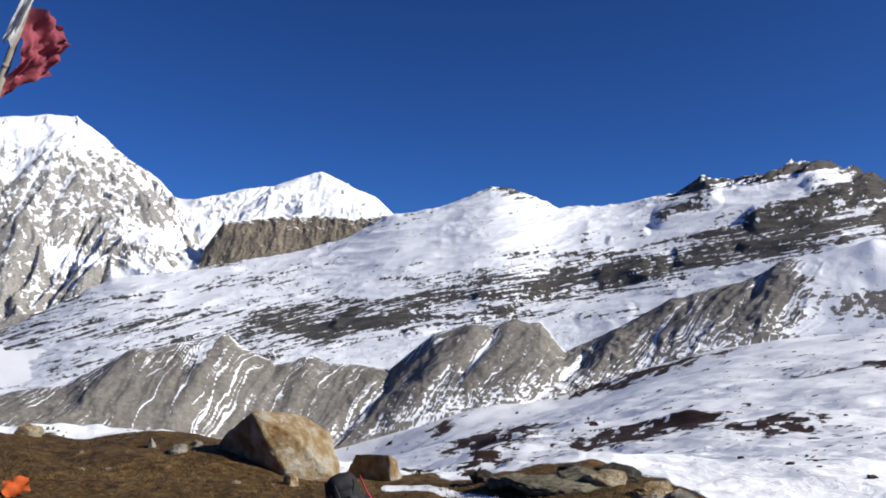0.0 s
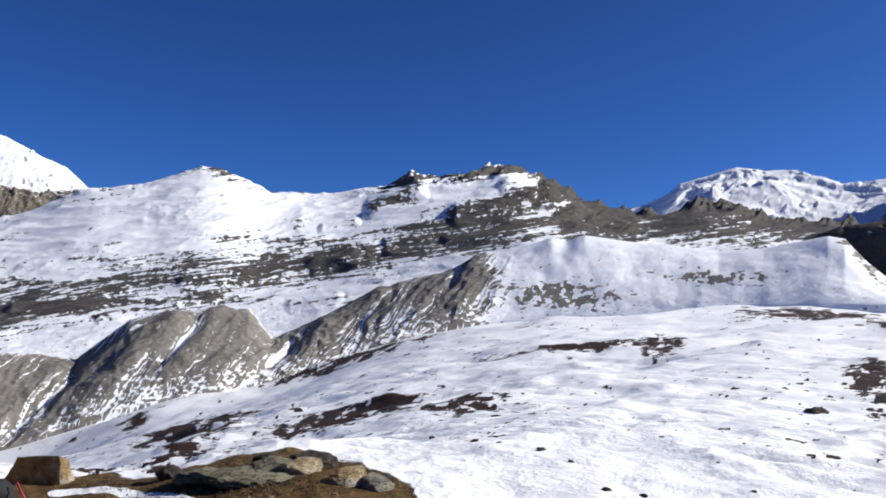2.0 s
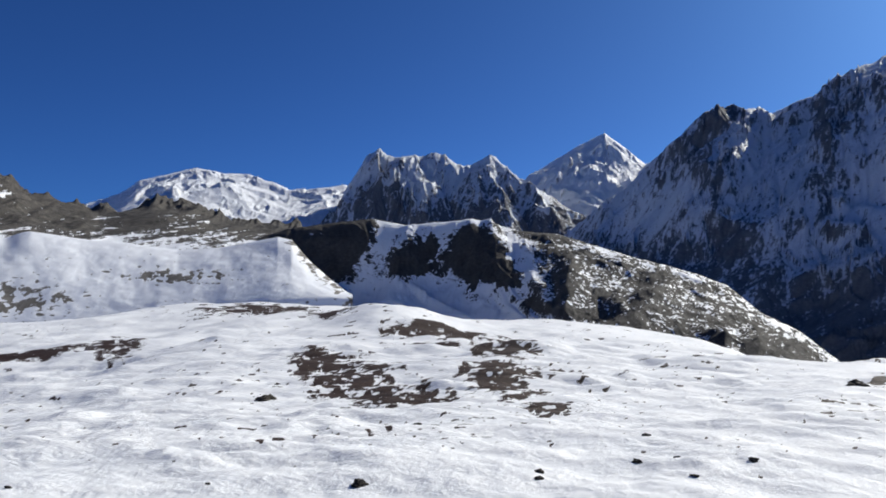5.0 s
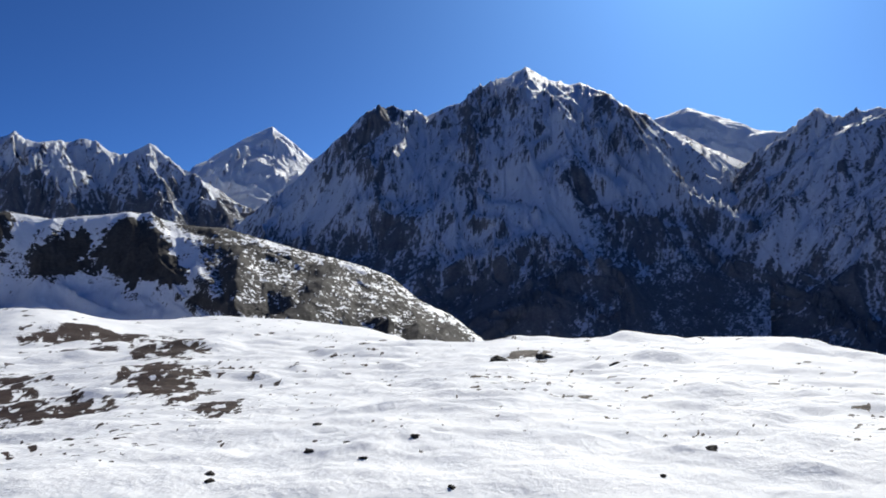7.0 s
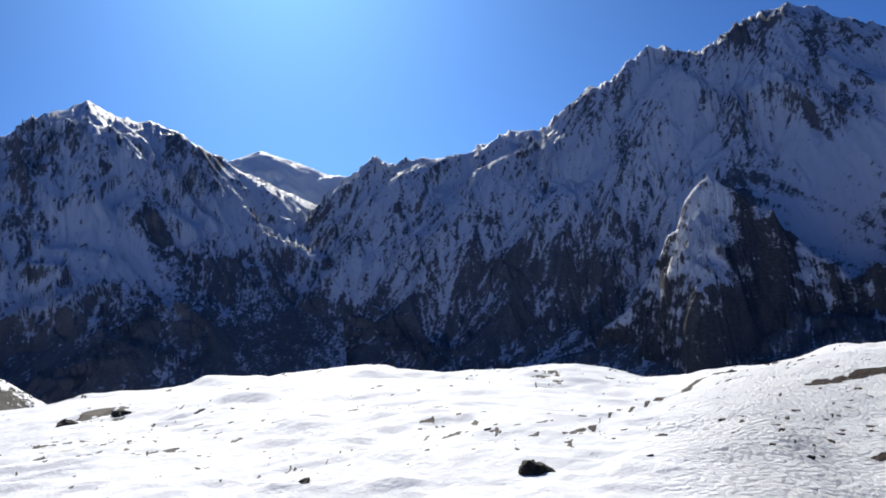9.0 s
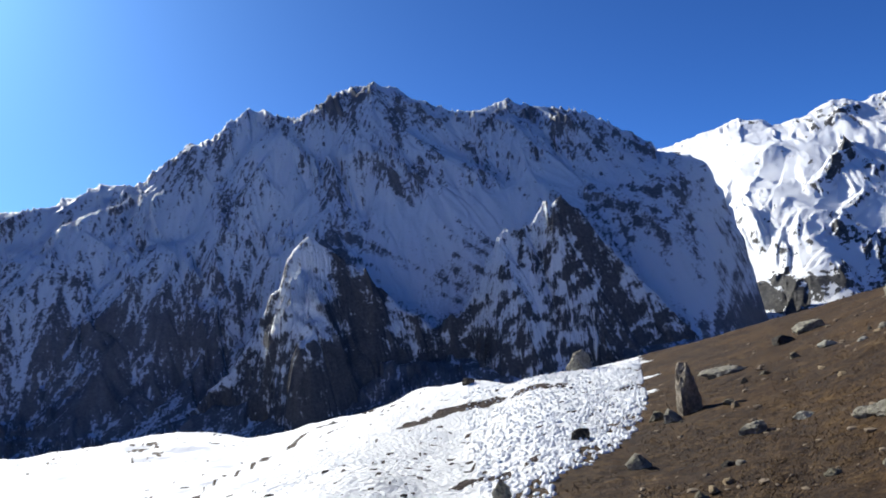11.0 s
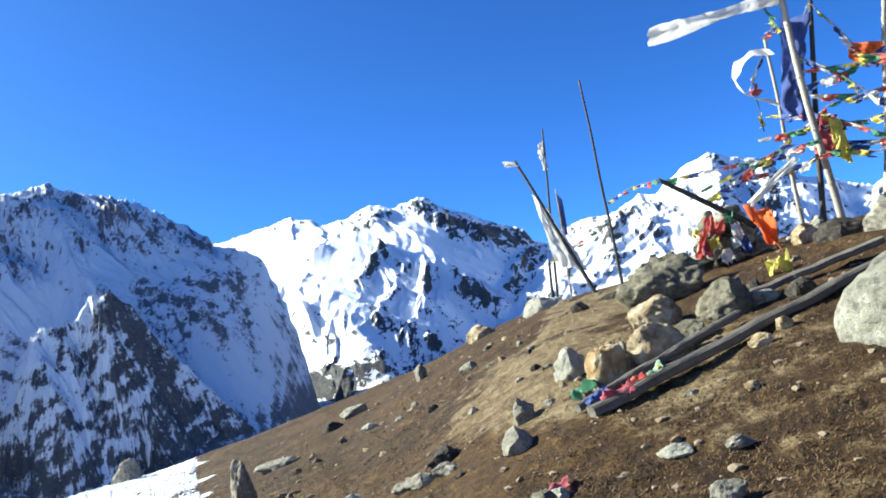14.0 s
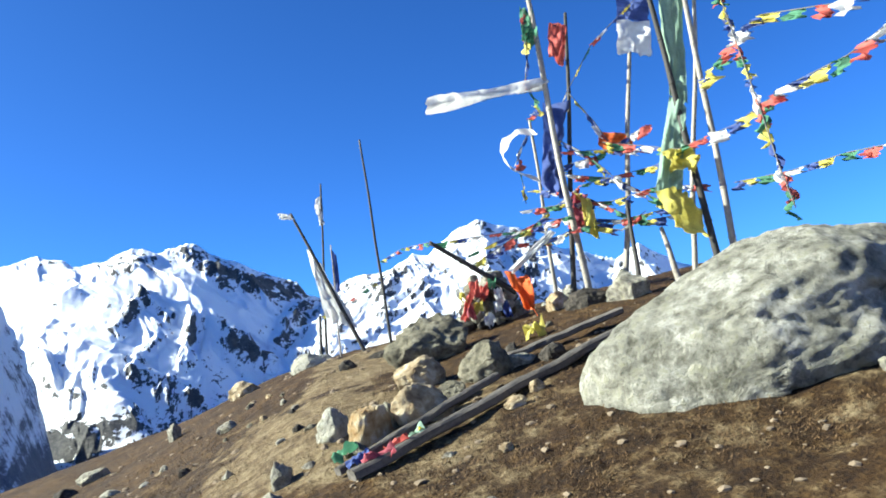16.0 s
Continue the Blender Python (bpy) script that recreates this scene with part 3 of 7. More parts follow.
def range_sheet(name, b0, b1, step, rings, rows, mat, seed, size, relief, rib=0.0, jag=0.3, cover=None, label="", shares=None, reach=0.5, slant=0.0, spurs=(), couple=0.35, spacing=4.0, flank=0.25, popcorn=0.5, spike=0.0, erode=0.0, twist=0.0, bite=0.13, octaves=5, basin=None, marks=()):
    """A mountain face on polar rings, each a distance and a rise in degrees by bearing; relief, rib and jag in degrees of height; size: metres of a spur."""
    b = np.arange(b0, b1 + step / 2, step)
    X = np.stack([eased(r, b, 2) if isinstance(r, tuple) else np.full_like(b, float(r)) for r, _ in rings], 1)
    crest = len(rings) - 2
    E = np.stack([eased(e, b, 1.6) if k < crest else along(e, b) for k, (_, e) in enumerate(rings)], 1)
    soft_crest = eased(rings[crest][1], b, 1.6)
    detail = (along(rings[crest][1], b) - soft_crest)[:, None]
    E[:, crest] = soft_crest
    K = np.tile(np.arange(len(rings), dtype=float), (len(b), 1))
    share = shares or [1.0] * (len(rings) - 1)
    s = np.concatenate([np.linspace(k, k + 1, max(4, int(rows * w)), endpoint=False) for k, w in enumerate(share)] + [[len(rings) - 1.0]])
    S = np.tile(s, (len(b), 1))
    B = np.tile(b[:, None], (1, len(s)))
    R = np.exp(glide(K, np.log(X), S))
    Z = EYE + glide(K, X * TAN(E), S) + R * math.pi / 180 * detail * smooth(crest - reach, crest, S)
    x, y = R * np.sin(np.radians(B)), R * np.cos(np.radians(B))
    wx, wy = fractal(x / size / 1.5, y / size / 1.5, 3, seed + 50), fractal(x / size / 1.5 + 9, y / size / 1.5, 3, seed + 60)
    hold = smooth(0, 0.25, S) * (1 - 0.85 * smooth(crest - 0.35, crest, S))
    unit = R * math.pi / 180
    rough = ridged(x / size + 0.5 * wx, y / size + 0.5 * wy, 3 if erode else 8, seed, 0.58) - 0.4
    peaks = [rings[crest][1][k] for k in range(2, len(rings[crest][1]) - 2, 2) if rings[crest][1][k + 1] > max(rings[crest][1][k - 1], rings[crest][1][k + 3])]
    T, F = spur_tree(B + 0.25 * spacing * 0.3 * wx, S, crest, b0, b1, spacing, seed, peaks) if spacing else (0.5 + 0 * B, 0 * B)
    ribs = ridged((B + slant * S) * math.pi / 180 * X[:, -2:-1] / size * 2.2 + 0.7 * wx, S * 0.7 + 0.35 * wy, 8, seed + 7, 0.6) - 0.4
    calm = 1.0
    if name == "mountain_glacier":
        q = np.degrees(np.arctan2(Z - EYE, R)) - 0.2 * B
        Z = Z + unit * hold * (0.28 * (ridged(B * 0.16 + 0.14 * q + 0.3 * wx, q * 0.9, 3, 401, 0.5) - 0.4) + 0.07 * (ridged(B * 0.4, q * 2.6, 3, 405, 0.5) - 0.4))
        crag = smooth(14, 19, B) * smooth(crest - 0.55, crest - 0.2, S)
        Z = Z + unit * crag * (1.3 * (ridged(B * 0.3, q * 0.8, 4, 411, 0.5) - 0.45) * (1 - 0.6 * smooth(crest - 0.1, crest, S)) + 0.22 * (ridged(B * 1.1, S * 5, 3, 413, 0.5) - 0.45))
    if name == "moraine_bank":
        calm = 1 - 0.9 * smooth(24.5, 28, B)
        Z = Z + unit * (0.12 * np.exp(-((B - 29.8) / 0.6) ** 2) - 0.3 * np.exp(-((B - 30.9) / 0.7) ** 2)) * smooth(1.45, 1.9, S)
        Z = Z + unit * hold * (1 - calm) * 0.4 * fractal(B * 0.16, S * 1.6, 4, 407)
    if basin is not None:
        calm = basin(B + 2 * wx, np.degrees(np.arctan2(Z - EYE, R)) + 0.8 * wy)
    rocky = 0 * B
    for sb, top, foot, bottom, wide, rise in spurs:
        line = sb + (foot - sb) * np.clip((top - S) / (top - bottom), 0, 1.3)
        tent = np.clip(1 - np.abs(B + 0.5 * wx + 0.25 * wy - line) / (wide * (0.45 + 0.75 * smooth(top, bottom, S))), 0, 1)
        tent = tent * smooth(top + 0.06, top - 0.16, S) * smooth(bottom - 0.4, bottom + 0.1, S)
        Z = Z + unit * rise * tent * (0.8 + 0.5 * rough)
        rocky = np.maximum(rocky, tent * smooth(-0.25, 0.35, (B - line) / wide))
    q = np.degrees(np.arctan2(Z - EYE, R))
    frayed = fractal(B * 1.3 + 0.8 * q, q * 2.2 - 0.4 * B, 5, seed + 77, 0.68) if marks else 0
    for mb, me, nb, ne, wide, rise, bareness in marks:
        db, de = nb - mb, ne - me
        t = np.clip(((B - mb) * db + (q - me) * de) / (db * db + de * de), 0, 1)
        tent = np.clip(1.15 - np.hypot(B + 0.7 * wx * wide - mb - t * db, q + 0.7 * wy * wide - me - t * de) / wide, 0, 1)
        Z = Z + unit * rise * tent * (0.7 + 0.6 * rough)
        rocky = rocky + 2 * bareness * tent * np.clip(0.75 + 1.5 * frayed, 0.1, 1.6)
    if spike:
        Z = Z + unit * spike * (ridged(B * 0.62, 0.25 * B + seed, 3, seed + 44, 0.42) - 0.45) * smooth(crest - 0.3, crest, S)
    Z = Z + unit * hold * calm * (relief * 0.85 * rough + rib * (2.0 * (T - 0.35) * (1 - 0.9 * smooth(crest - 0.8, crest - 0.05, S)) if spacing else 0) + rib * (0 if erode else 0.4 if spacing else 1) * ribs)
    if erode:
        carved, ribs = gullies(Z, x, y, R, B, step, erode, octaves, bite, seed, twist(B) if callable(twist) else twist)
        Z = Z + (carved - Z) * smooth(0, 0.25, S) * (1 - 0.95 * smooth(crest - 0.3, crest - 0.03, S)) * calm
    Z = Z + unit * jag * calm * (ridged(x / size * 3.1, y / size * 3.1, 5, seed + 20, 0.6) - 0.45) * smooth(0, 0.4, S)
    Z = Z + unit * jag * popcorn * calm * (ridged(B * math.pi / 180 * X[:, -2:-1] / size * 9, S * 6 + 0.5 * wy, 5, seed + 33, 0.6) - 0.45) * smooth(0, 0.4, S)
    v = np.zeros_like(R) if cover is None else cover(B, S, np.degrees(np.arctan2(Z - EYE, R)))
    v = v - couple * calm * ((1.6 if erode else 0.7) * ribs + (0.4 if erode else 0.8) * rough + (0.85 * (T - 0.4) if spacing else 0.6 * ribs)) + flank * F * T - 0.5 * rocky
    ob = sheet(name, np.stack([x, y, Z], -1), mat, [("cover", v)])
    return tagged(ob, label, "mountain", kind="structure")


def lower(keys, by):
    return tuple(v - by if i % 2 else v for i, v in enumerate(keys))


A_TOP = (-40, 9, -29.8, 10.5, -27.2, 11, -25.2, 11.1, -23.6, 9.9, -21.9, 8.5, -20, 7.3, -19.1, 6.3, -17.5, 4.1, -16.9, 1.3, -15.5, -2)
B_TOP = (-24, 4, -18.9, 6, -17.6, 5.8, -15.4, 6.3, -13.9, 6.8, -12.3, 7, -10.6, 7.5, -8.6, 8.3, -7.3, 7.8, -5.7, 6.9, -4.6, 6.5, -3.3, 5.3, 0, 3)
CLIFF_TOP = (-17.6, 0, -16.7, 2.5, -15.4, 4.2, -12.6, 4.7, -9, 5.0, -5.6, 4.7, -3.3, 5.1, -2, 4.6)
CLIFF_FOOT = (-17.6, 0, -16.9, .5, -13.4, 1.6, -9.8, 2.2, -6.5, 3.3, -4, 4.2, -2, 4.4)
C_TOP = (-34, -4.4, -30, -3.6, -26, -1.4, -22.8, .3, -17, 1, -13.4, 1.8, -9.8, 2.4, -6.5, 3.5, -3.3, 5.2, .3, 5.7, 2.4, 6.5, 4.1, 7.3, 5.3, 7.2, 7, 6.7, 9.1, 5.7, 13.6, 5.9,
         16, 6.3, 19.1, 7.3, 22.3, 7.7, 24, 7.8, 26.5, 8.5, 29, 7.6, 31.5, 6.1, 32.3, 5.7, 34.4, 5, 37.8, 4.9, 39, 5.6, 40.7, 5.8, 42.4, 5.5, 44.5, 4.6, 46.2, 4.1, 48.3, 4.1, 50, 4.4, 53, 3)
MORAINE_FOOT = (-34, -9.6, -30, -9.4, -15, -12.2, -7, -12.2, -3, -10.1, 2.4, -9.1, 7.4, -8, 10, -8.2, 15.5, -6.5, 21, -4, 25, -3.1, 30, -2.7, 35, -2.7, 41, -1.7, 46, -1.7, 51, -1.2, 54, -.8)
GLACIER_LOW = (-34, -8, -20, -6.2, -8, -5.8, 0, -4.8, 10, -3.6, 20, -0.9, 30, 2, 40, 1.6, 48.5, 2.4, 54, -1)
MORAINE_TOP = (-34, -7.5, -29.3, -7.2, -25.4, -6.7, -21.6, -4.8, -19.4, -4.4, -15.3, -3.8, -13.7, -4.7, -11.7, -5.8, -9.6, -5.6, -5.5, -6, -3.4, -6.3, -.1, -3.6, 2.4, -3.1, 7.8, -2.7, 9.5, -4.8, 14.7, -2.6,
               18.6, -.5, 22.7, .7, 25.2, 1.9, 29.9, 3.1, 32.3, 3.4, 35.7, 3, 41.6, 2.5, 44.5, 2.7, 48.5, 3.6, 49.5, 3.4, 50.8, 1.9, 53.3, -.3, 54, -.8)
D_TOP = (33, 2, 35.6, 5.3, 37.7, 6.1, 38.9, 7.2, 41.1, 7.8, 42.7, 8.3, 44.4, 8, 46.1, 8, 47.8, 7.5, 49.1, 6.9, 51.2, 7, 53.2, 7.5, 57, 6)
E_TOP = (50, 3, 52.6, 5.7, 53.4, 7.3, 54.8, 9.6, 55.8, 10.5, 56.4, 9.8, 58.7, 9.7, 60.2, 10, 62.2, 9, 62.7, 9.1, 64.1, 10.1, 65.5, 8.8, 66.7, 7.9, 70, 6, 75, 3)
H_TOP = (63, 5, 66.7, 7.9, 68.5, 9.3, 70.5, 10.5, 72.6, 11.4, 74.1, 10.2, 75.5, 9, 76.6, 9.5, 80, 8)
I_TOP = (66, 1, 71.4, 5.1, 73.2, 6.5, 75.7, 8.4, 77.4, 10.2, 79.5, 12.3, 82.5, 12.7, 84, 12, 85.3, 12.6, 86.8, 12.9, 88.1, 14, 91.5, 15.5, 93.2, 14.4, 95.6, 14, 97.7, 13.1, 99.6, 11.5, 102, 10, 108, 7)
J_TOP = (97, 9, 100.8, 11.1, 103, 11.8, 104.7, 11.1, 106.5, 10.4, 107.9, 9.7, 109.2, 9.6, 113, 7)
K_TOP = (95, -12, 99, -6, 102, 0, 106.4, 7.2, 108.5, 8.8, 110.3, 10.1, 111.3, 11, 112.3, 10.1, 114.6, 10.6, 117, 10, 119.3, 10.9, 121.5, 11.7, 123.2, 11.8, 124, 11.3, 125.9, 12.8, 127.6, 14, 129.3, 14.3, 130.5, 15.2,
         132.2, 16.3, 133.5, 16, 135.5, 15, 139, 16.7, 141.5, 17.3, 143, 16.8, 145.5, 15.2, 147.6, 14.2, 149.3, 14, 151.6, 14.7, 153.2, 13.8, 156.9, 12.7, 160.1, 10.5, 161.4, 9.5, 161.7, 8.8, 162.6, 8.7, 163.6, 8.4, 164.3, 8.1, 164.9, 7.5, 165.2, 6.9, 165.3, 6.2, 165.7, 5.8, 165.8, 4.7, 166.15, 4.1, 166.2, 2.7, 166.55, 1.9, 166.6, .6, 166.8, -.2, 166.85, -1.4, 167, -2.8, 167.2, -6, 172, -14)
O_TOP = (156, 7, 160, 9, 162, 9.2, 164, 9.4, 166, 9.9, 167.5, 10.1, 169.6, 9.3, 171.2, 9.3, 173.4, 10.1, 174.7, 9.6, 177.5, 9.9, 179.1, 8.7, 180.6, 7.9, 182.2, 7, 184.3, 6, 184.8, 5, 188, 3.5, 196, 2)
Q_TOP = (181, 3, 185.5, 4.2, 187.8, 5.5, 189.1, 5.9, 191.2, 5.8, 193.1, 6.7, 194.3, 6.4, 196.3, 7.7, 198.4, 8.4, 199.8, 7.6, 201.8, 7, 202.8, 5.8, 205.9, 4.4, 207.8, 3.4, 209.6, 4.5, 210.8, 3.5, 212, 2.6, 214, 1.6, 220, 1, 240, 1)
G_FOOT = (48, -1.4, 55, -.2, 59, .3, 63, -.6, 69, -1, 77, -3.3, 82, -3.9, 90, -7)
G_TOP = (47, 3.4, 49.1, 4.2, 52, 4.6, 55.3, 5.1, 58, 4.6, 62.9, 5.2, 66.1, 4.3, 69.2, 4.1, 72.4, 3, 75.6, 2.1, 78.9, 1.2, 81, .4, 83.1, -1.4, 85.6, -2.7, 88, -4.6, 90, -6.5)


# ribs and outcrops of rock, rock in place of shade, and fields of snow: from and to in bearing and rise, half width,
# height, bareness
GLACIER_CRAGS = [(16.6, 4.9, 19.8, 6.2, 0.8, 0.5, 0.8), (22.8, 4.6, 29.5, 5.6, 0.9, 0.6, 1), (26.6, 6.7, 31.5, 4.7, 0.8, 0.5, 0.8), (22.1, 2.8, 27.9, 3.4, 0.45, 0.3, 0.6), (12.5, 0.4, 16.1, 1.2, 0.8, 0.4, 0.7), (18.7, 6.9, 26.6, 7.9, 0.4, 0.2, 0.8), (29.4, 6.6, 35.7, 4.0, 0.8, 0.4, 0.9), (13.0, 3.3, 15.3, 3.8, 0.4, 0.3, 0.5), (17.8, 1.9, 20.7, 2.6, 0.6, 0.4, 0.5), (13.8, -1.7, 10.7, -2.4, 0.6, 0.3, 0.5), (9.2, 2.3, 16.8, 1.8, 0.55, 0.3, 0.6), (3.3, -0.9, 15.2, 1.0, 0.6, 0.3, 0.6), (-7.1, -3.0, 2.5, -2.4, 0.5, 0.3, 0.6), (-2.1, -3.6, 5.4, -1.7, 0.45, 0.3, 0.5)]
GLACIER_FIELDS = [(12.0, -3.8, 21.5, 0.4, 0.9, 0, -0.7), (21.5, 0.4, 29.5, 3.3, 0.8, 0, -0.7), (20.4, 5.9, 22.0, 6.6, 0.7, 0, -0.8), (23.5, 6.1, 25.9, 6.4, 0.5, 0, -0.6), (35.5, 10.6, 38.9, 10.4, 0.5, 0, -0.5), (9.8, 5.1, 15.6, 5.6, 1.2, 0, -0.4), (-3.0, 4.4, 13.7, 4.4, 1.2, 0, -0.3), (-25.0, -5.3, -14.4, -2.4, 0.8, 0, -0.6), (-12.8, -3.2, -8.7, -4.8, 0.7, 0, -0.5)]
MORAINE_MARKS = [(-15.1, -4.0, -18.8, -10.5, 1, 0.5, 0.2), (-21.1, -5.2, -25.2, -8.9, 1, 0.35, 0.15), (-11.5, -6.2, -13.9, -9.9, 0.8, 0.35, 0.25), (-8.9, -5.7, -11.9, -10.8, 1, 0.45, 0.25), (2.5, -3.5, -2.9, -9.8, 1.1, 0.5, 0.2), (5.7, -2.8, 2.5, -7.3, 0.9, 0.35, 0.2), (16.8, -1.4, 10.8, -7.5, 1.1, 0.5, 0.25), (24.3, 1.5, 23.1, -2.0, 0.9, 0.4, 0.3), (-11.2, -5.6, -15.0, -11.4, 0.5, -0.4, -0.35), (-3.7, -7.5, -7.0, -11.3, 0.7, -0.45, -0.4), (10.8, -5.7, 6.7, -8.4, 0.7, -0.4, -0.35), (4.2, -3.6, 2.1, -6.5, 0.4, -0.3, -0.3)]
PALE_FIELDS = [(-21.7, 3.2, -19.1, 2.8, 0.9, 0, -0.9), (-26.0, 2.1, -24.0, 1.2, 1, 0, -0.9), (-22.3, 0.2, -17.6, 1.3, 0.8, 0, -0.9), (-28.4, 10.1, -24.7, 10.1, 1.3, 0, -0.7), (-24.0, 9.2, -20.3, 6.7, 0.9, 0, -0.5), (-18.0, 4.5, -18.3, 2.4, 0.7, 0, -0.5)]
WALL_MARKS = [(138.6, 15.6, 143.2, 15.6, 1.1, 0.3, 0.34), (133.0, 9.9, 133.3, 6.9, 0.9, 0.35, 0.34), (137.5, 11.5, 138.5, 6.7, 0.8, 0.5, 0.31), (140.9, 12.0, 143.2, 8.8, 1, 0.4, 0.34), (149.9, 9.0, 152.6, 9.9, 0.7, 0.3, 0.37), (154.1, 12.3, 157.6, 11.1, 1, 0.3, 0.31), (129.4, 11.3, 129.7, 7.1, 0.6, 0.3, 0.28), (135.4, 12.8, 136.3, 11.2, 0.6, 0.3, 0.25), (127.2, 2.2, 127.3, -4.1, 1, 0.4, 0.31), (137.5, 4.6, 139.2, -0.5, 1.3, 0.6, 0.43), (140.6, 0.9, 139.6, -3.7, 0.9, 0.4, 0.28), (142.9, 0.2, 145.0, -2.2, 1, 0.4, 0.31), (148.3, 12.4, 150.1, 10.5, 0.5, 0.3, 0.22)]
WALL_FIELDS = [(142.6, 7.7, 152.1, 6.4, 2.2, 0, -0.5), (152.5, 9.3, 160.1, 8.2, 1, 0, -0.6), (131.5, 14.3, 134.0, 10.6, 1.6, 0, -0.3), (158.2, 4.2, 162.8, -1.5, 1.8, 0, -0.35), (146.0, 5.1, 141.6, 2.4, 1.3, 0, -0.35), (133.1, 5.2, 132.1, 0.7, 1, 0.3, -0.6), (160.0, 7.4, 164.0, 5.9, 0.9, 0.2, 0.4), (158.9, 5.8, 156.5, 7.0, 0.5, 0.2, 0.35)]
# the first two darken the valley foot with rock in place of its shade
BRIGHT_MARKS = [(163.4, -3.2, 168.5, -2.4, 1.3, 0.3, 0.9), (164.2, -0.6, 166, -1.6, 0.9, 0.3, 0.7), (177.1, 9.6, 179.0, 7.7, 0.6, 0.3, 0.6), (179.0, 7.7, 181.8, 5.7, 0.9, 0.3, 0.7), (181.9, 6.1, 184.0, 5.6, 0.8, 0.25, 0.8), (172.3, 8.9, 174.8, 9.5, 0.45, 0.25, 0.55), (173.7, 6.9, 171.7, 4.5, 0.55, 0.7, 0.6), (173.7, 6.9, 175.2, 5.1, 0.5, 0.4, 0.6), (179.3, 2.5, 181.3, 0.4, 0.8, 0.5, 0.65), (172.5, 1.1, 175.9, -1.3, 0.7, 0.5, 0.6), (165.9, -2.6, 172.0, -2.1, 0.9, 0.3, 0.5), (176.9, 4.2, 175.9, 0.9, 0.6, 0.5, 0.35), (184.3, 4.0, 182.5, 1.7, 0.9, 0.4, 0.5), (174.4, 3.2, 172.7, 2.3, 0.5, 0.4, 0.45), (166.7, 9.6, 169.2, 9.5, 0.35, 0.2, 0.3)]
BRIGHT_FIELDS = [(168.8, 7.1, 166.5, 1.2, 1.4, 0.3, -0.6), (175.1, 7.1, 180.8, 4.0, 1.1, 0, -0.6), (165.4, 9.2, 169.8, 8.2, 1, 0, -0.7), (169.8, 3.6, 171.4, 1.3, 1.3, 0.2, -0.4), (177.2, 1.9, 175.2, -0.9, 1, 0.2, -0.3), (166.8, 3.1, 167.6, 1.5, 0.6, 0.5, -0.4)]
SHADED_MARKS = [(81.2, 12.5, 75.7, 7.1, 1.2, 0.4, 0.45), (94.4, 6.7, 99.3, 2.8, 1.3, 0.6, 0.6), (87.2, 12.0, 87.5, 8.2, 0.7, 0.3, 0.4), (96.8, 11.9, 99.6, 10.1, 1, 0.3, 0.4), (79.1, 8.4, 81.5, 3.3, 1.2, 0.4, 0.4), (92.4, 2.2, 89.9, 0.6, 1, 0.3, 0.4)]
SHADED_FIELDS = [(89.2, 8.2, 93.3, 5.1, 2, 0, -0.4), (91.0, 13.8, 92.7, 12.2, 1.5, 0, -0.35), (88.3, 5.3, 91.6, 4.3, 0.8, 0.5, -0.5), (87.4, 3.2, 89.1, 2.7, 0.8, 0.5, -0.5), (96.3, 7.5, 101.0, 6.0, 1.2, 0.3, -0.4), (95.3, 3.0, 96.5, 0.5, 0.8, 0.2, -0.4)]


def half(a, b, share):
    keys = sorted(set(a[0::2]) | set(b[0::2]))
    return tuple(v for k in keys for v in (k, float(along(a, k) * (1 - share) + along(b, k) * share)))


# the shelf of snow in the long wall, and the two rock ridges that stand before it
SHELF_LOW = (95, -18, 99, -12, 103, -5, 126, -4, 134, -3, 140, -2, 150, -2, 160, -3, 164.5, -4, 166.5, -9, 172, -14)
SHELF_HIGH = (95, -15, 99, -9, 102, -3, 106, 3, 112, 4.5, 126, 5.5, 134, 7.5, 141, 8.6, 150, 8.6, 157, 8.0, 162, 6.4, 164, 5, 164.8, 3.6, 165.2, -1, 165.7, -6, 169, -12, 172, -16)
L_TOP = (122, -8, 126, -4.2, 129, -2, 131, .6, 132, 2.6, 132.8, 3.4, 133.6, 5.3, 134.4, 6.2, 135.4, 6.65, 136.2, 6, 136.8, 5.7, 137.6, 4.6, 138.8, 3.6, 139.6, 2.6, 140.6, 2, 141.4, .6, 142.8, 0, 144, -2, 147, -4, 151, -8)
M_TOP = (138, -8, 142, -3.4, 144.5, -1.2, 146, 0, 147.4, 1.6, 148.4, 3.4, 149.3, 4.8, 150, 5.3, 150.9, 5.5, 151.3, 4.7, 152, 5, 152.6, 6.2, 153.1, 6.9, 153.5, 6.3, 154, 6.8, 154.6, 7.1, 155.1, 6.2, 155.6, 5.9, 156.3, 4.6, 157, 3.4, 157.8, 2.4, 158.6, 1, 159.6, -.6, 161, -2.4, 165, -8)
L_MID = (122, 1715, 130.4, 1715, 131.6, 1540, 135, 1540, 136, 1715, 151, 1715)
M_MID = (138, 1730, 147.4, 1730, 148.4, 1560, 150.2, 1560, 151.2, 1730, 165, 1730)


def snow_shelf(b, e):
    """1 on the rough faces, near 0 on the smooth snow of the shelf and its fan."""
    shelf = smooth(135, 140, b) * smooth(9.4, 8, e) * smooth(-4, -1, e)
    fan = smooth(155, 159, b) * smooth(8.5, 6.5, e) * smooth(-8, -4, e)
    return 1 - 0.55 * np.clip(shelf + fan, 0, 1)


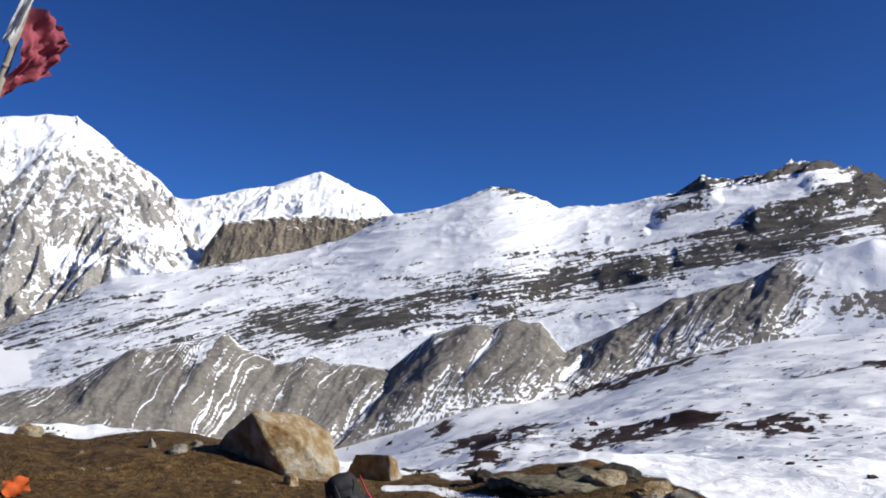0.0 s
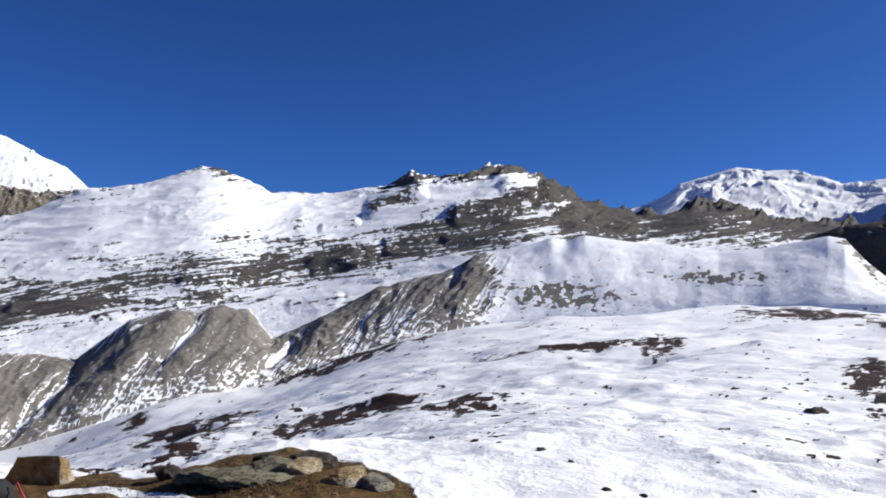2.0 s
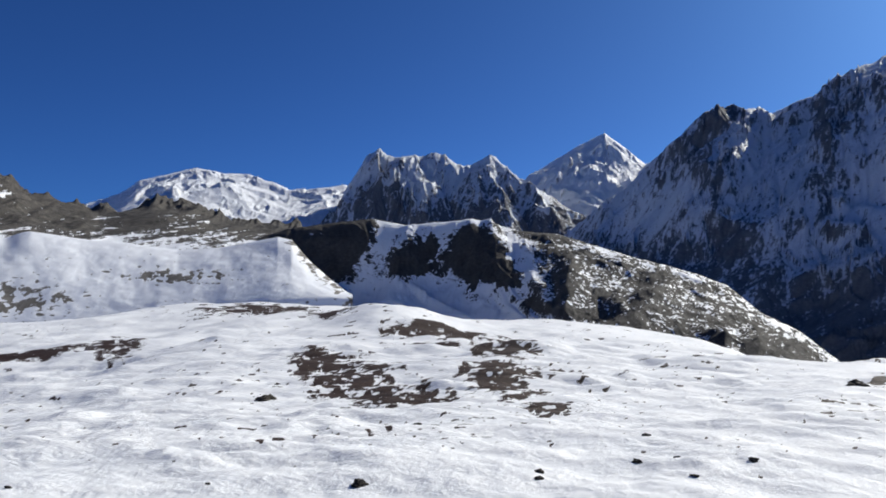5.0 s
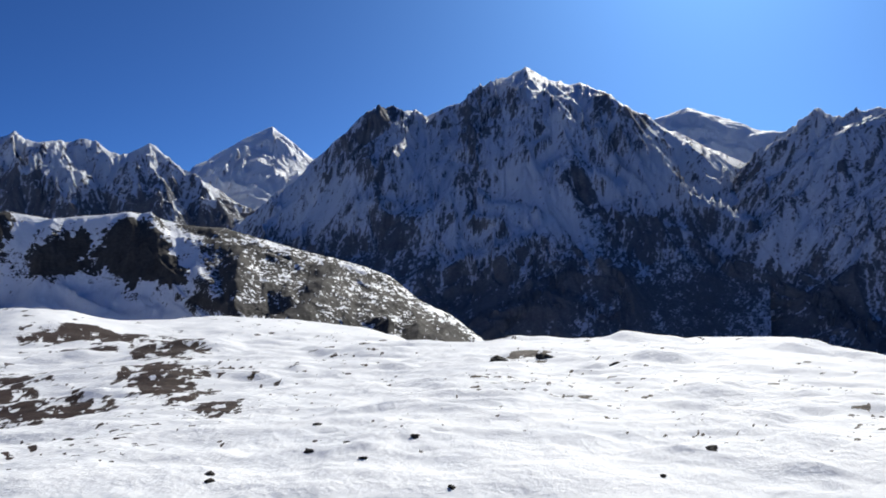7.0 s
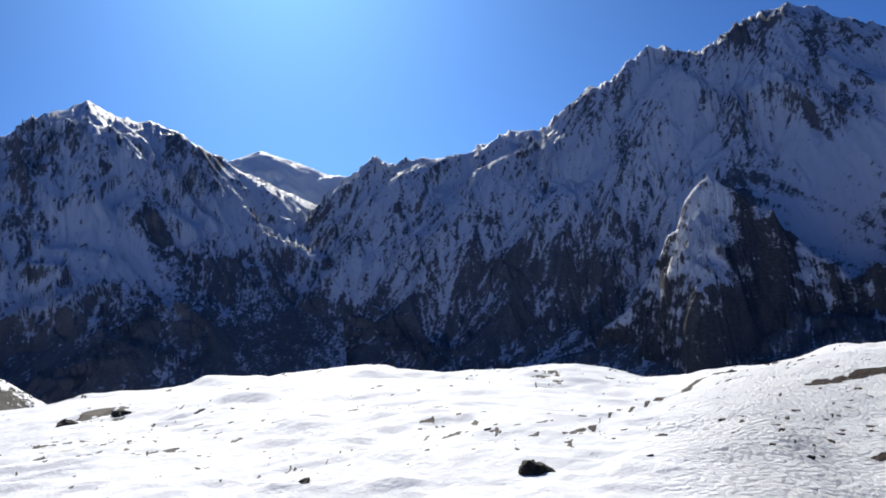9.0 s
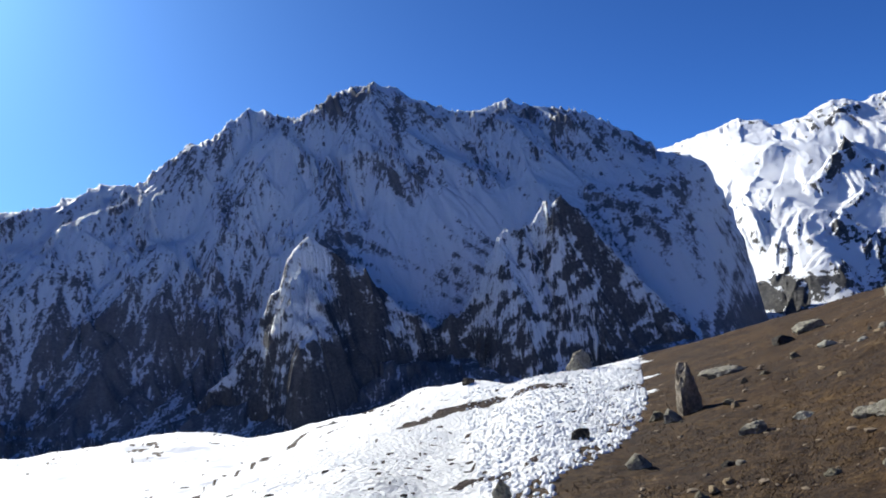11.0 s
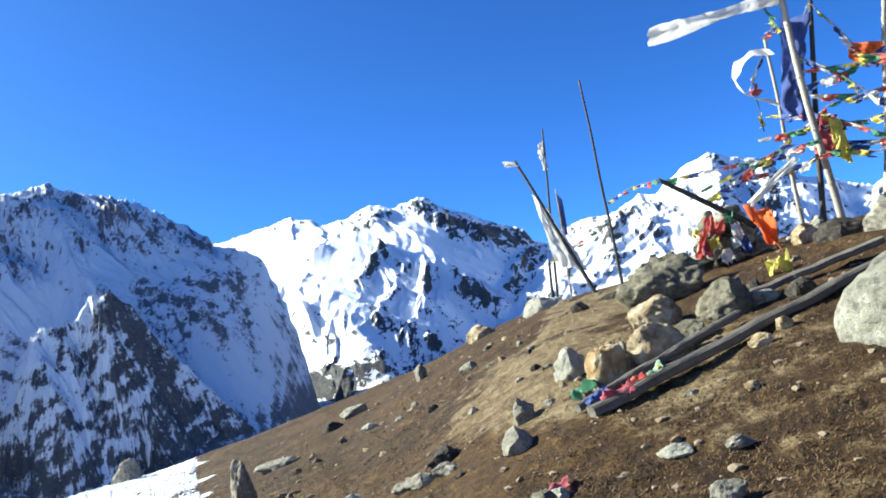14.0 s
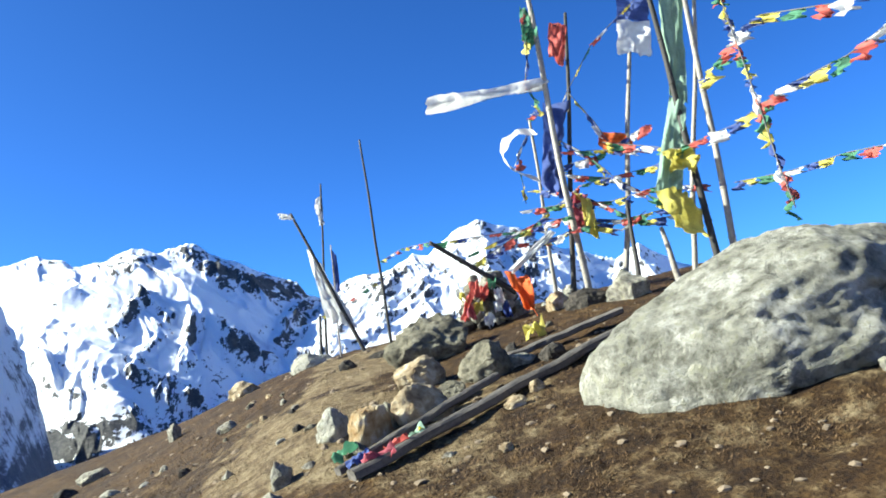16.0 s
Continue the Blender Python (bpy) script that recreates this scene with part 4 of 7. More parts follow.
def cover_moraine(b, s, e):
    gully = ridged((b - 4.5 * s) * 0.3, s * 0.5, 4, 211, 0.6)
    thin = fractal((b - 5 * s + 0.8 * fractal(b * 0.5, s * 2, 3, 212)) * 6.2, s * 1.0, 3, 215, 0.55) + 0.35 * fractal(b * 0.25, s * 1.5, 3, 216)
    v = -0.24 + 0.08 * smooth(-2, 8, b) + 0.16 * np.exp(-((b + 17.5 - 4 * (s - 1.6)) / 3) ** 2) - 0.12 * gully + 0.78 * thin + 0.3 * smooth(1.86, 1.98, s) + smooth(1.55, 1.05, s) * smooth(-10, 0, b) * (0.2 + 0.9 * fractal(b * 2.4, e * 3.2, 5, 213, 0.7))
    edge = b + 1.6 * fractal(b * 0.5, e * 1.2, 4, 217, 0.6)
    bowl = smooth(24.5, 27.5, edge)
    rim = smooth(1.1, 0.4, along(MORAINE_TOP, b) - e + 0.5 * fractal(b, e * 2, 3, 214)) * smooth(48.6, 49.4, b)
    dark = np.exp(-((b - 30.6) / 3.6) ** 2 - ((e + 1.1) / 0.95) ** 2) + 0.8 * np.exp(-((b - 41.2) / 3.6) ** 2 - ((e - 0.65) / 0.5) ** 2)
    dark = dark * (0.75 + 1.9 * fractal(b * 1.5, e * 1.6, 4, 218, 0.6))
    return v * (1 - bowl) + bowl * (0.5 - 1.3 * np.clip(dark, 0, 1) + 0.75 * fractal(b * 1.6, e * 4, 5, 219, 0.68)) - 0.5 * rim


def cover_glacier(b, s, e):
    """White above, a broad belt of rock bands below, crags along the far end of the crest."""
    q = e - 0.17 * b
    bands = fractal(b * 0.11 + 3, q * 0.95, 6, 231, 0.62)
    fine = fractal(b * 0.42 + 0.6 * bands, q * 4.2, 5, 235, 0.7)
    grain = fractal(b * 2.6, e * 3.6, 5, 238, 0.7)
    belt = np.exp(-((q + 1.3 + 0.5 * bands) / 1.75) ** 2) * smooth(-24, -8, b)
    lines = fractal(b * 0.3 + 0.5 * bands, q * 8, 4, 239, 0.65)
    apron = smooth(2, -9, b) * np.exp(-((e + 3.2) / 2.4) ** 2)
    slips = fractal(b * 0.3 + 0.6 * bands, (e - 0.3 * b) * 5.5, 6, 240, 0.68)
    top = along(C_TOP, b) - e
    rim = smooth(0.75, 0.2, top + 0.6 * fine) * (smooth(16, 18, b) + np.exp(-((b - 5.6) / 2.0) ** 2) + 0.5 * np.exp(-((b + 2) / 1.6) ** 2))
    crags = 0.95 * np.exp(-((b - 27.5) / 3.6) ** 2 - ((e - 5.2) / 1.25) ** 2) + 0.75 * np.exp(-((b - 18.8) / 1.9) ** 2 - ((e - 5.6) / 0.8) ** 2) + 0.5 * np.exp(-((b - 22) / 3) ** 2 - ((e - 3.6) / 0.7) ** 2)
    end = smooth(28.6, 31, b + 0.5 * (e - 6)) * smooth(2.6, 3.4, e)
    return 0.44 + 0.8 * bands + 0.7 * fine + 0.6 * grain + (0.25 + 0.7 * belt) * lines - 0.84 * belt + apron * (1.5 * slips - 0.42) - 0.7 * rim - 0.5 * np.clip(crags, 0, 1) * (0.9 + 1.6 * fine) - 0.5 * end - 0.35 * smooth(37.5, 38.5, b)


def cover_pale(b, s, e):
    top = smooth(7.2, 9.4, e + 0.8 * fractal(b * 0.7, e * 0.7, 4, 241) - 0.4 * (b + 25))
    fields = np.exp(-((b + 20.6) / 1.3) ** 2 - ((e - 3.0) / 0.7) ** 2) + np.exp(-((b + 25.6) / 1.2) ** 2 - ((e - 1.9) / 0.8) ** 2) + smooth(1.4, 0.6, e) * smooth(-24, -21, b)
    mottle = fractal(b * 2.2 + 1.4 * e, e * 2.4 - 0.6 * b, 5, 242, 0.7)
    return -0.14 + 0.55 * top + 0.6 * np.clip(fields, 0, 1) + 0.95 * mottle + 0.3 * smooth(-20.5, -18.5, b + 0.3 * (e - 6))


def cover_white(b, s, e):
    return 0.22 + 0.25 * fractal(b * 1.5, e * 1.0, 4, 251)


def cover_wall(seed, low, high):
    """Bare and dark below the height low, mixed between, snowy above high (in degrees)."""
    def cover(b, s, e):
        broad = fractal(b * 0.22, e * 0.2, 4, seed, 0.55)
        warp = fractal(b * 0.4, e * 0.4, 3, seed + 3)
        side = np.where(b < 141, 1.0, -1.0)
        rib = ridged((b - side * 0.7 * e) * 0.55 + 0.9 * warp, (e + side * 0.6 * b) * 0.14, 5, seed + 12, 0.62) - 0.42
        streak = fractal(b * 2.4 + 1.1 * e + 1.5 * warp, e * 0.5, 5, seed + 5, 0.66)
        grain = fractal(b * 5 - 2 * e, e * 4.2, 4, seed + 9, 0.7)
        return -0.3 + 0.62 * smooth(0, 1, (e + 2.4 * broad - along(low, b)) / (along(high, b) - along(low, b))) + 0.14 * streak - 0.55 * rib + 0.42 * grain + 0.35 * broad
    return cover


def cover_long(b, s, e):
    v = cover_wall(321, (101, -3, 126, -3.5, 134, -2.5, 150, -2.5, 156, -5, 172, -6), (101, 4, 126, 3, 134, 3, 150, 3, 156, 1.5, 172, 1))(b, s, e) + 0.2 * smooth(5, 9, e)
    lines = fractal((b - 162.5) / np.clip(e + 9, 1, 30) * 9, e * 0.06, 4, 327, 0.6)
    crags = smooth(0.05, 0.3, fractal(b * 0.35 + 3, e * 0.45, 4, 329)) * smooth(7.5, 9.5, e) * smooth(136, 140, b)
    tops = smooth(-1.6, -0.3, e - along(K_TOP, b))
    soft = 1 - snow_shelf(b, e)
    return v * (1 - soft) + soft * (0.5 + 0.9 * lines + 0.5 * fractal(b * 1.1, e * 1.3, 5, 328, 0.65)) - 0.36 * crags - 0.12 * tops * smooth(164, 161, b) + 0.2 * smooth(161, 165, b) - 0.9 * smooth(155, 158, b) * smooth(2, 4, e) * np.clip(fractal(b * 1.1, e * 1.5, 5, 326, 0.65), 0, 1) - 0.5 * smooth(-1, -4, e) * smooth(150, 156, b)


def cover_spur(b, s, e):
    line = b - (133.4 + 0.4 * e)
    mixed = 0.9 * fractal(b * 0.8 + 0.5 * e, e * 0.7 - 0.2 * b, 6, 331, 0.68)
    dark = 0.6 * np.exp(-((b - 138.2 - 0.1 * e) / 1.9) ** 2) * smooth(4.6, 2.8, e)
    # last term: whiter cover along the sunlit side, brightening it by colour
    return 0.36 + mixed - dark - 0.4 * smooth(0, -4, e) + 0.5 * np.exp(-(line / 1.3) ** 2) * smooth(-0.8, 0.8, e)


def cover_ridge(b, s, e):
    mixed = 1.0 * fractal(b * 0.8 - 0.5 * e, e * 0.7 + 0.2 * b, 6, 341, 0.68)
    dark = 0.55 * np.exp(-((b - 155.6 - 0.35 * (4 - e)) / 1.0) ** 2) + 0.45 * np.exp(-((b - 144.6) / 2) ** 2) * smooth(1.5, -0.5, e)
    # last two terms: whiter cover on the slivers that catch the sun
    return 0.42 + mixed - dark - 0.32 * smooth(0, -5, e) + 0.35 * np.exp(-((b - 149.4 - 0.2 * (e - 4)) / 0.9) ** 2) * smooth(2.5, 3.5, e) + 0.3 * np.exp(-((b - 153.2) / 0.6) ** 2) * smooth(5, 6, e)


def cover_bright(b, s, e):
    top = along(O_TOP, b) - e
    warp = fractal(b * 0.4, e * 0.5, 3, 265)
    rib = ridged((b - 0.9 * e) * 0.5 + 0.8 * warp, (e + 0.4 * b) * 0.2, 5, 266, 0.6) - 0.42
    fine = fractal(b * 2.2 + 1.6 * e, e * 2.4 - 0.5 * b, 5, 261, 0.68)
    crest = smooth(2.4, 0.4, top + 1.2 * warp) * smooth(168, 173, b)
    foot = smooth(0.2, -3, e + 1.5 * warp)
    outcrop = np.exp(-((b - 180.5) / 4) ** 2 - ((e - 2.8) / 1.6) ** 2) + 0.8 * np.exp(-((b - 174) / 1.5) ** 2 - ((e - 6.2) / 1.1) ** 2) + 0.7 * np.exp(-((b - 171) / 3) ** 2 - ((e - 1.2) / 1.2) ** 2)
    return 0.46 + 0.6 * fine - 0.4 * rib - 0.3 * crest - 0.4 * foot - 0.2 * np.clip(outcrop, 0, 1) * (0.6 + 1.5 * fine)


def cover_far(b, s, e):
    warp = fractal(b * 0.4, e * 0.5, 3, 285)
    rib = ridged((b + 0.8 * e) * 0.5 + 0.8 * warp, (e - 0.4 * b) * 0.2, 5, 286, 0.6) - 0.42
    fine = fractal(b * 2.2 - 1.6 * e, e * 2.4 + 0.5 * b, 5, 287, 0.68)
    left = np.exp(-((b - 189.5) / 3) ** 2 - ((e - 5.2) / 1.3) ** 2) + 0.8 * np.exp(-((b - 201.5) / 2) ** 2 - ((e - 5.5) / 1.8) ** 2)
    return 0.34 + 0.55 * fine - 0.6 * rib - 0.5 * left


def cover_hill(b, s, e):
    """Two dark crags with snow above and between them, a snow apron below, rubble with snow towards the end of the hill."""
    ragged = fractal(b * 1.1, e * 1.2, 5, 275, 0.65)
    bb, ee = b + 0.9 * ragged, e + 0.9 * fractal(b * 1.2 + 7, e * 1.1, 4, 276, 0.6)
    wedge = smooth(62.1, 62.7, bb + 0.07 * (4.8 - ee)) * smooth(0.5, -0.1, bb - 63.6 - 0.68 * (4.8 - ee)) * smooth(0.1, 0.5, ee) * smooth(5.0, 4.6, ee)
    wall = smooth(56.5, 57.3, bb) * smooth(62.4, 61.8, bb) * smooth(0.8, 1.3, ee) * smooth(0.3, -0.3, ee - 2.9 - 0.26 * (b - 57)) * (1 - 0.9 * np.exp(-((bb - 60.6 - 0.4 * (e - 2.5)) / 0.4) ** 2))
    cliff = smooth(56, 55.2, bb) * smooth(0, 0.5, ee + 0.3 - 1.3 * np.clip(b - 52.8, 0, 9))
    apron = smooth(0.5, -0.1, ee) * smooth(67.5, 65.5, b)
    rubble = 0.4 * fractal(b * 0.35, (e + 0.25 * b) * 1.6, 5, 271, 0.6) + 0.6 * fractal(b * 2.6, (e + 0.25 * b) * 6, 5, 273, 0.75) + 0.5 * fractal(b * 7, e * 12, 3, 274, 0.7)
    belt = np.exp(-((e + 0.6 + 0.12 * (b - 62)) / 0.5) ** 2) * smooth(60, 63, b) * smooth(75, 71, b)
    edge = smooth(0.7, 0.2, along(G_TOP, b) - e)
    turfy = edge * smooth(64, 65, b) * smooth(71, 68.5, b)
    far = smooth(64.5, 67.5, bb - 0.5 * (4.8 - ee))
    return 0.34 + 0.35 * ragged - 1.5 * np.clip(wedge + wall, 0, 1) - 0.95 * cliff - 0.74 * far + rubble * (0.35 + 0.75 * far) + 0.4 * edge * smooth(69, 73, b) - 0.3 * turfy + 0.5 * apron - 0.5 * belt


range_sheet("moraine_bank", -34, 54, 0.1, [((-34, 325, 6, 340, 26, 400, 44, 405, 54, 400), lower(MORAINE_FOOT, 1.5)), ((-34, 328, 6, 343, 26, 403, 44, 408, 54, 403), MORAINE_FOOT), ((-34, 400, 6, 420, 26, 480, 44, 485, 54, 470), MORAINE_TOP), ((-34, 420, 6, 440, 26, 500, 44, 505, 54, 490), lower(MORAINE_TOP, 1.5))], 70, M_MORAINE, 11, 50, 0.45, 0.28, 0.12, cover_moraine,
            "gullied grey gravel moraine bank streaked with snow", [0.1, 1.8, 0.2], 0.8, -4.5, (), 0.35, 0, marks=MORAINE_MARKS)
range_sheet("mountain_glacier", -34, 54, 0.08, [(480, lower(MORAINE_TOP, 7)), (620, GLACIER_LOW), (1100, half(GLACIER_LOW, C_TOP, .45)), (2000, C_TOP), (2200, lower(C_TOP, 2))], 80, M_GLACIER, 3, 300, 0.28, 0.03, 0.05, cover_glacier,
            "broad snow-covered glacier slope with brown rock bands and rocky tops", [0.4, 1.3, 1.9, 0.2], 0.35, 0, (), 0.15, 0, 0, 0.0, 0.2, marks=GLACIER_CRAGS + GLACIER_FIELDS)
range_sheet("mountain_pale", -40, -15.5, 0.08, [(2000, lower(C_TOP, 2)), (2050, lower(C_TOP, .6)), (2900, A_TOP), (3200, lower(A_TOP, 3))], 150, M_PALE, 31, 420, 1.2, 0, 0.06, cover_pale, "pale grey rock mountain with a snowy summit", [0.1, 1.6, 0.15], 0.5, 0, (), 0.3, 0, 0, 0.3, 0.12, 300, 8, 0.09, marks=PALE_FIELDS)
range_sheet("mountain_white", -24, 0, 0.08, [(3000, (-24, 1, 0, 1)), (3900, B_TOP), (4200, lower(B_TOP, 3))], 110, M_SNOWY, 41, 380, 1.0, 0, 0.05, cover_white, "white snow peak behind the glacier", [1.3, 0.15], 0.5, 0, (), 0.25, 0, 0, 0.3, 0.1, 340, 0, 0.06)
range_sheet("rock_cliff", -17.6, -2, 0.08, [(2040, lower(CLIFF_FOOT, .6)), (2060, CLIFF_FOOT), (2140, CLIFF_TOP), (2300, lower(CLIFF_TOP, .6))], 50, M_CLIFF, 51, 110, 0.7, 0.3, 0.3, None, "brown rock cliff above the glacier", [0.2, 1.2, 0.4], 0.5, 0, (), 0.3, 0)
range_sheet("mountain_dome", 33, 57, 0.08, [(2700, (33, 1, 57, 2)), (4300, D_TOP), (4600, lower(D_TOP, 3))], 110, M_SNOWY, 61, 420, 0.7, 0, 0.05, cover_white, "distant rounded white snow mountain", [1.3, 0.15], 0.5, 0, (), 0.25, 0, 0, 0.3, 0.08, 400, 0, 0.06)
range_sheet("mountain_tooth", 50, 75, 0.08, [(2700, (50, 0, 75, 0)), (3300, E_TOP), (3600, lower(E_TOP, 3))], 130, M_HAZY, 71, 420, 0.9, 0, 0.12, cover_wall(301, (50, 1.5, 75, 3), (50, 9, 75, 9.5)), "dark rock mountain with white pointed tops", [1.3, 0.15], 0.5, 0, (), 0.3, 0, 0, 0.3, 0.3, 260, 10)
range_sheet("mountain_pyramid", 63, 80, 0.08, [(2900, (63, 1, 80, 1)), (4300, H_TOP), (4600, lower(H_TOP, 3))], 110, M_SNOWY, 81, 420, 1.0, 0, 0.05, cover_white, "distant snow pyramid", [1.3, 0.15], 0.5, 0, (), 0.25, 0, 0, 0.3, 0.1, 400, 0, 0.07)
range_sheet("mountain_shaded", 66, 108, 0.08, [(1300, (66, -8, 80, -10, 108, -14)), (1900, half((66, -8, 80, -10, 108, -14), I_TOP, .5)), (2800, I_TOP), (3100, lower(I_TOP, 3))], 120, M_HAZY, 91, 640, 2.4, 0, 0.07, cover_wall(311, (66, -1, 108, -2), (66, 6, 108, 6)), "high mountain face in shade, snow and grey rock in hazy tones", [1, 1, 0.15], 0.5, 0, (), 0.2, 0, 0, 0.3, 0.3, 280, 12, 0.1, 5, lambda b, e: 1 - 0.85 * smooth(97.5, 100, b) * smooth(2, 0, e), SHADED_MARKS + SHADED_FIELDS)
range_sheet("mountain_saddle", 97, 113, 0.12, [(3200, (97, 4, 113, 4)), (3900, J_TOP), (4200, lower(J_TOP, 3))], 60, M_SNOWY, 101, 380, 0.8, 0.8, 0.2, cover_white, "snowy ridge behind the shaded face", [1.2, 0.15])
range_sheet("mountain_wall", 95, 172, 0.08, [(1000, (95, -22, 101, -15, 172, -20)), (1850, SHELF_LOW), (2200, SHELF_HIGH), (2650, K_TOP), (2900, lower(K_TOP, 3))], 110, M_HAZY, 111, 520, 1.0, 0, 0.06, cover_long, "long jagged mountain wall in shade, snow and grey rock in hazy tones", [0.8, 0.8, 1.3, 0.15], 0.5, 0, (), 0.27, 0, 0, 0.3, 0.55, 260, lambda b: np.interp(b, (101, 137, 145, 172), (38, 30, -30, -35)), 0.12, 5, snow_shelf, WALL_MARKS + WALL_FIELDS)
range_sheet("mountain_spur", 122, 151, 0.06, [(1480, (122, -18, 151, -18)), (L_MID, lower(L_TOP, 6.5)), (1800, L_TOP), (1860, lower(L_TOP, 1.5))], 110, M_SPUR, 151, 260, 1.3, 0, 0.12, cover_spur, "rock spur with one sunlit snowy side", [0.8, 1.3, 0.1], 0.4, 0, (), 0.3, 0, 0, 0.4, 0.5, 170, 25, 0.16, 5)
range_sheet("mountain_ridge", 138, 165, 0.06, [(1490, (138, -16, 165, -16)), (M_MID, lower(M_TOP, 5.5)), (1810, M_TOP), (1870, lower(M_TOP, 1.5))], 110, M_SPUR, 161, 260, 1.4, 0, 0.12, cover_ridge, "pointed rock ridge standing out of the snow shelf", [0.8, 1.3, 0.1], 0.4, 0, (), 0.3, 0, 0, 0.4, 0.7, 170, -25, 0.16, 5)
range_sheet("mountain_bright", 156, 196, 0.08, [((156, 3200, 170, 2500, 196, 3000), (156, -9, 196, -9)), ((156, 3900, 170, 3100, 196, 3600), half((156, -6, 196, -6), O_TOP, .55)), ((156, 4900, 171, 4000, 196, 4300), O_TOP), ((156, 5200, 171, 4300, 196, 4600), lower(O_TOP, 3))], 110, M_BRIGHT, 121, 800, 0.85, 0, 0.1, cover_bright, "sunlit snow mountain with a dark rocky crest", [1, 1, 0.15], 0.5, 0, (), 0.2, 0, 0, 0.5, 0.3, 420, -30, 0.06, 4, None, BRIGHT_MARKS + BRIGHT_FIELDS)
range_sheet("mountain_distant", 181, 240, 0.1, [((181, 2700, 215, 3300, 240, 3400), (181, -5, 240, -5)), ((181, 3900, 215, 4600, 240, 4700), Q_TOP), ((181, 4200, 215, 4900, 240, 5000), lower(Q_TOP, 3))], 120, M_BRIGHT, 131, 700, 1.7, 0, 0.06, cover_far, "distant snow mountain behind the flag poles", [1.3, 0.15], 0.5, 0, (), 0.2, 0, 0, 0.0, 0.2, 480, 25, 0.07, 4)
range_sheet("rocky_hill", 47, 90, 0.1, [((47, 600, 64, 600, 68, 500, 72, 440, 90, 430), lower(G_FOOT, 2.6)), ((47, 640, 64, 640, 68, 540, 72, 490, 90, 480), G_FOOT), ((47, 690, 64, 690, 68, 730, 90, 750), G_TOP), ((47, 800, 64, 800, 90, 900), lower(G_TOP, 2))], 100, M_HILL, 141, 60, 0.8, 0.6, 0.06, cover_hill, "dark rocky hill dusted with snow", [0.2, 1.4, 0.15], 0.5, 0, ((64.1, 1.97, 64.9, 1.1, 1.7, 0.9), (58.3, 1.9, 57.4, 1.2, 1.5, 0.6)), 0.3, 3.5, 0.3, 1.0)

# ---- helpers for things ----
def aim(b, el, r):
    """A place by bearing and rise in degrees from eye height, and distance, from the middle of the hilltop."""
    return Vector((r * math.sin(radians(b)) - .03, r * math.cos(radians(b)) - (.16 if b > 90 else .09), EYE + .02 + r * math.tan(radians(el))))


def finish(bm, name, mat, smooth_faces=True):
    me = bpy.data.meshes.new(name)
    bm.normal_update()
    bm.to_mesh(me)
    bm.free()
    me.materials.append(mat)
    if smooth_faces:
        me.polygons.foreach_set("use_smooth", np.ones(len(me.polygons), dtype=bool))
    return me


def thing(name, place, turn, label, category, group=""):
    """An empty at a thing's base, turned so that its y points away from the hilltop's middle."""
    ob = new(name)
    ob.empty_display_size = 0.1
    ob.matrix_basis = Matrix.Translation(place) @ pose(0, 0, 0, 0, 0, -turn)
    return tagged(ob, label, category, group)


def part(name, bm, mat, parent, label="", smooth_faces=True):
    ob = new(name, finish(bm, name, mat, smooth_faces))
    ob.parent = parent
    return tagged(ob, label) if label else ob


def rock_bm(w, d, h, seed, level=5, cuts=15, lumps=0.11, sharp=0.62, planes=()):
    """A rock resting on z = 0: a ball cut by random planes, then roughened. planes: own cuts, as a normal and a distance in half sizes."""
    rng = random.Random(seed)
    bm = bmesh.new()
    bmesh.ops.create_icosphere(bm, subdivisions=level, radius=1.0)
    cut = [(Vector(n).normalized(), q) for n, q in planes]
    for _ in range(cuts):
        n = Vector((rng.uniform(-1, 1), rng.uniform(-1, 1), rng.uniform(-0.3, 1))).normalized()
        cut.append((n, rng.uniform(sharp - 0.12, sharp + 0.15)))
    off = Vector((seed * 3.7, seed * 1.3, -seed * 2.1))
    for v in bm.verts:
        p = v.co.copy()
        for n, q in cut:
            over = p.dot(n) - q
            if over > 0:
                p -= n * over * 0.93
        p *= 1 + lumps * (1.2 * noise.fractal(p * 1.6 + off, 0.7, 2.1, 6) + 0.6 * noise.fractal(p * 6 + off, 0.6, 2.1, 4) - 0.5 * abs(noise.noise(p * 3.3 - off)))
        v.co = Vector((p.x * w / 2, p.y * d / 2, p.z * h * 0.62 + h * 0.36))
    return bm


def rock(name, b, r, w, d, h, seed, mat, label, level=5, cuts=15, lumps=0.11, sharp=0.62, planes=(), turn=0, sink=0.14, group=""):
    ob = new(name, finish(rock_bm(w, d, h, seed, level, cuts, lumps, sharp, planes), name, mat))
    ob.matrix_basis = Matrix.Translation(spot(b, r, -sink * h)) @ pose(0, 0, 0, 0, 0, -b + turn)
    return tagged(ob, label, "rock", group)


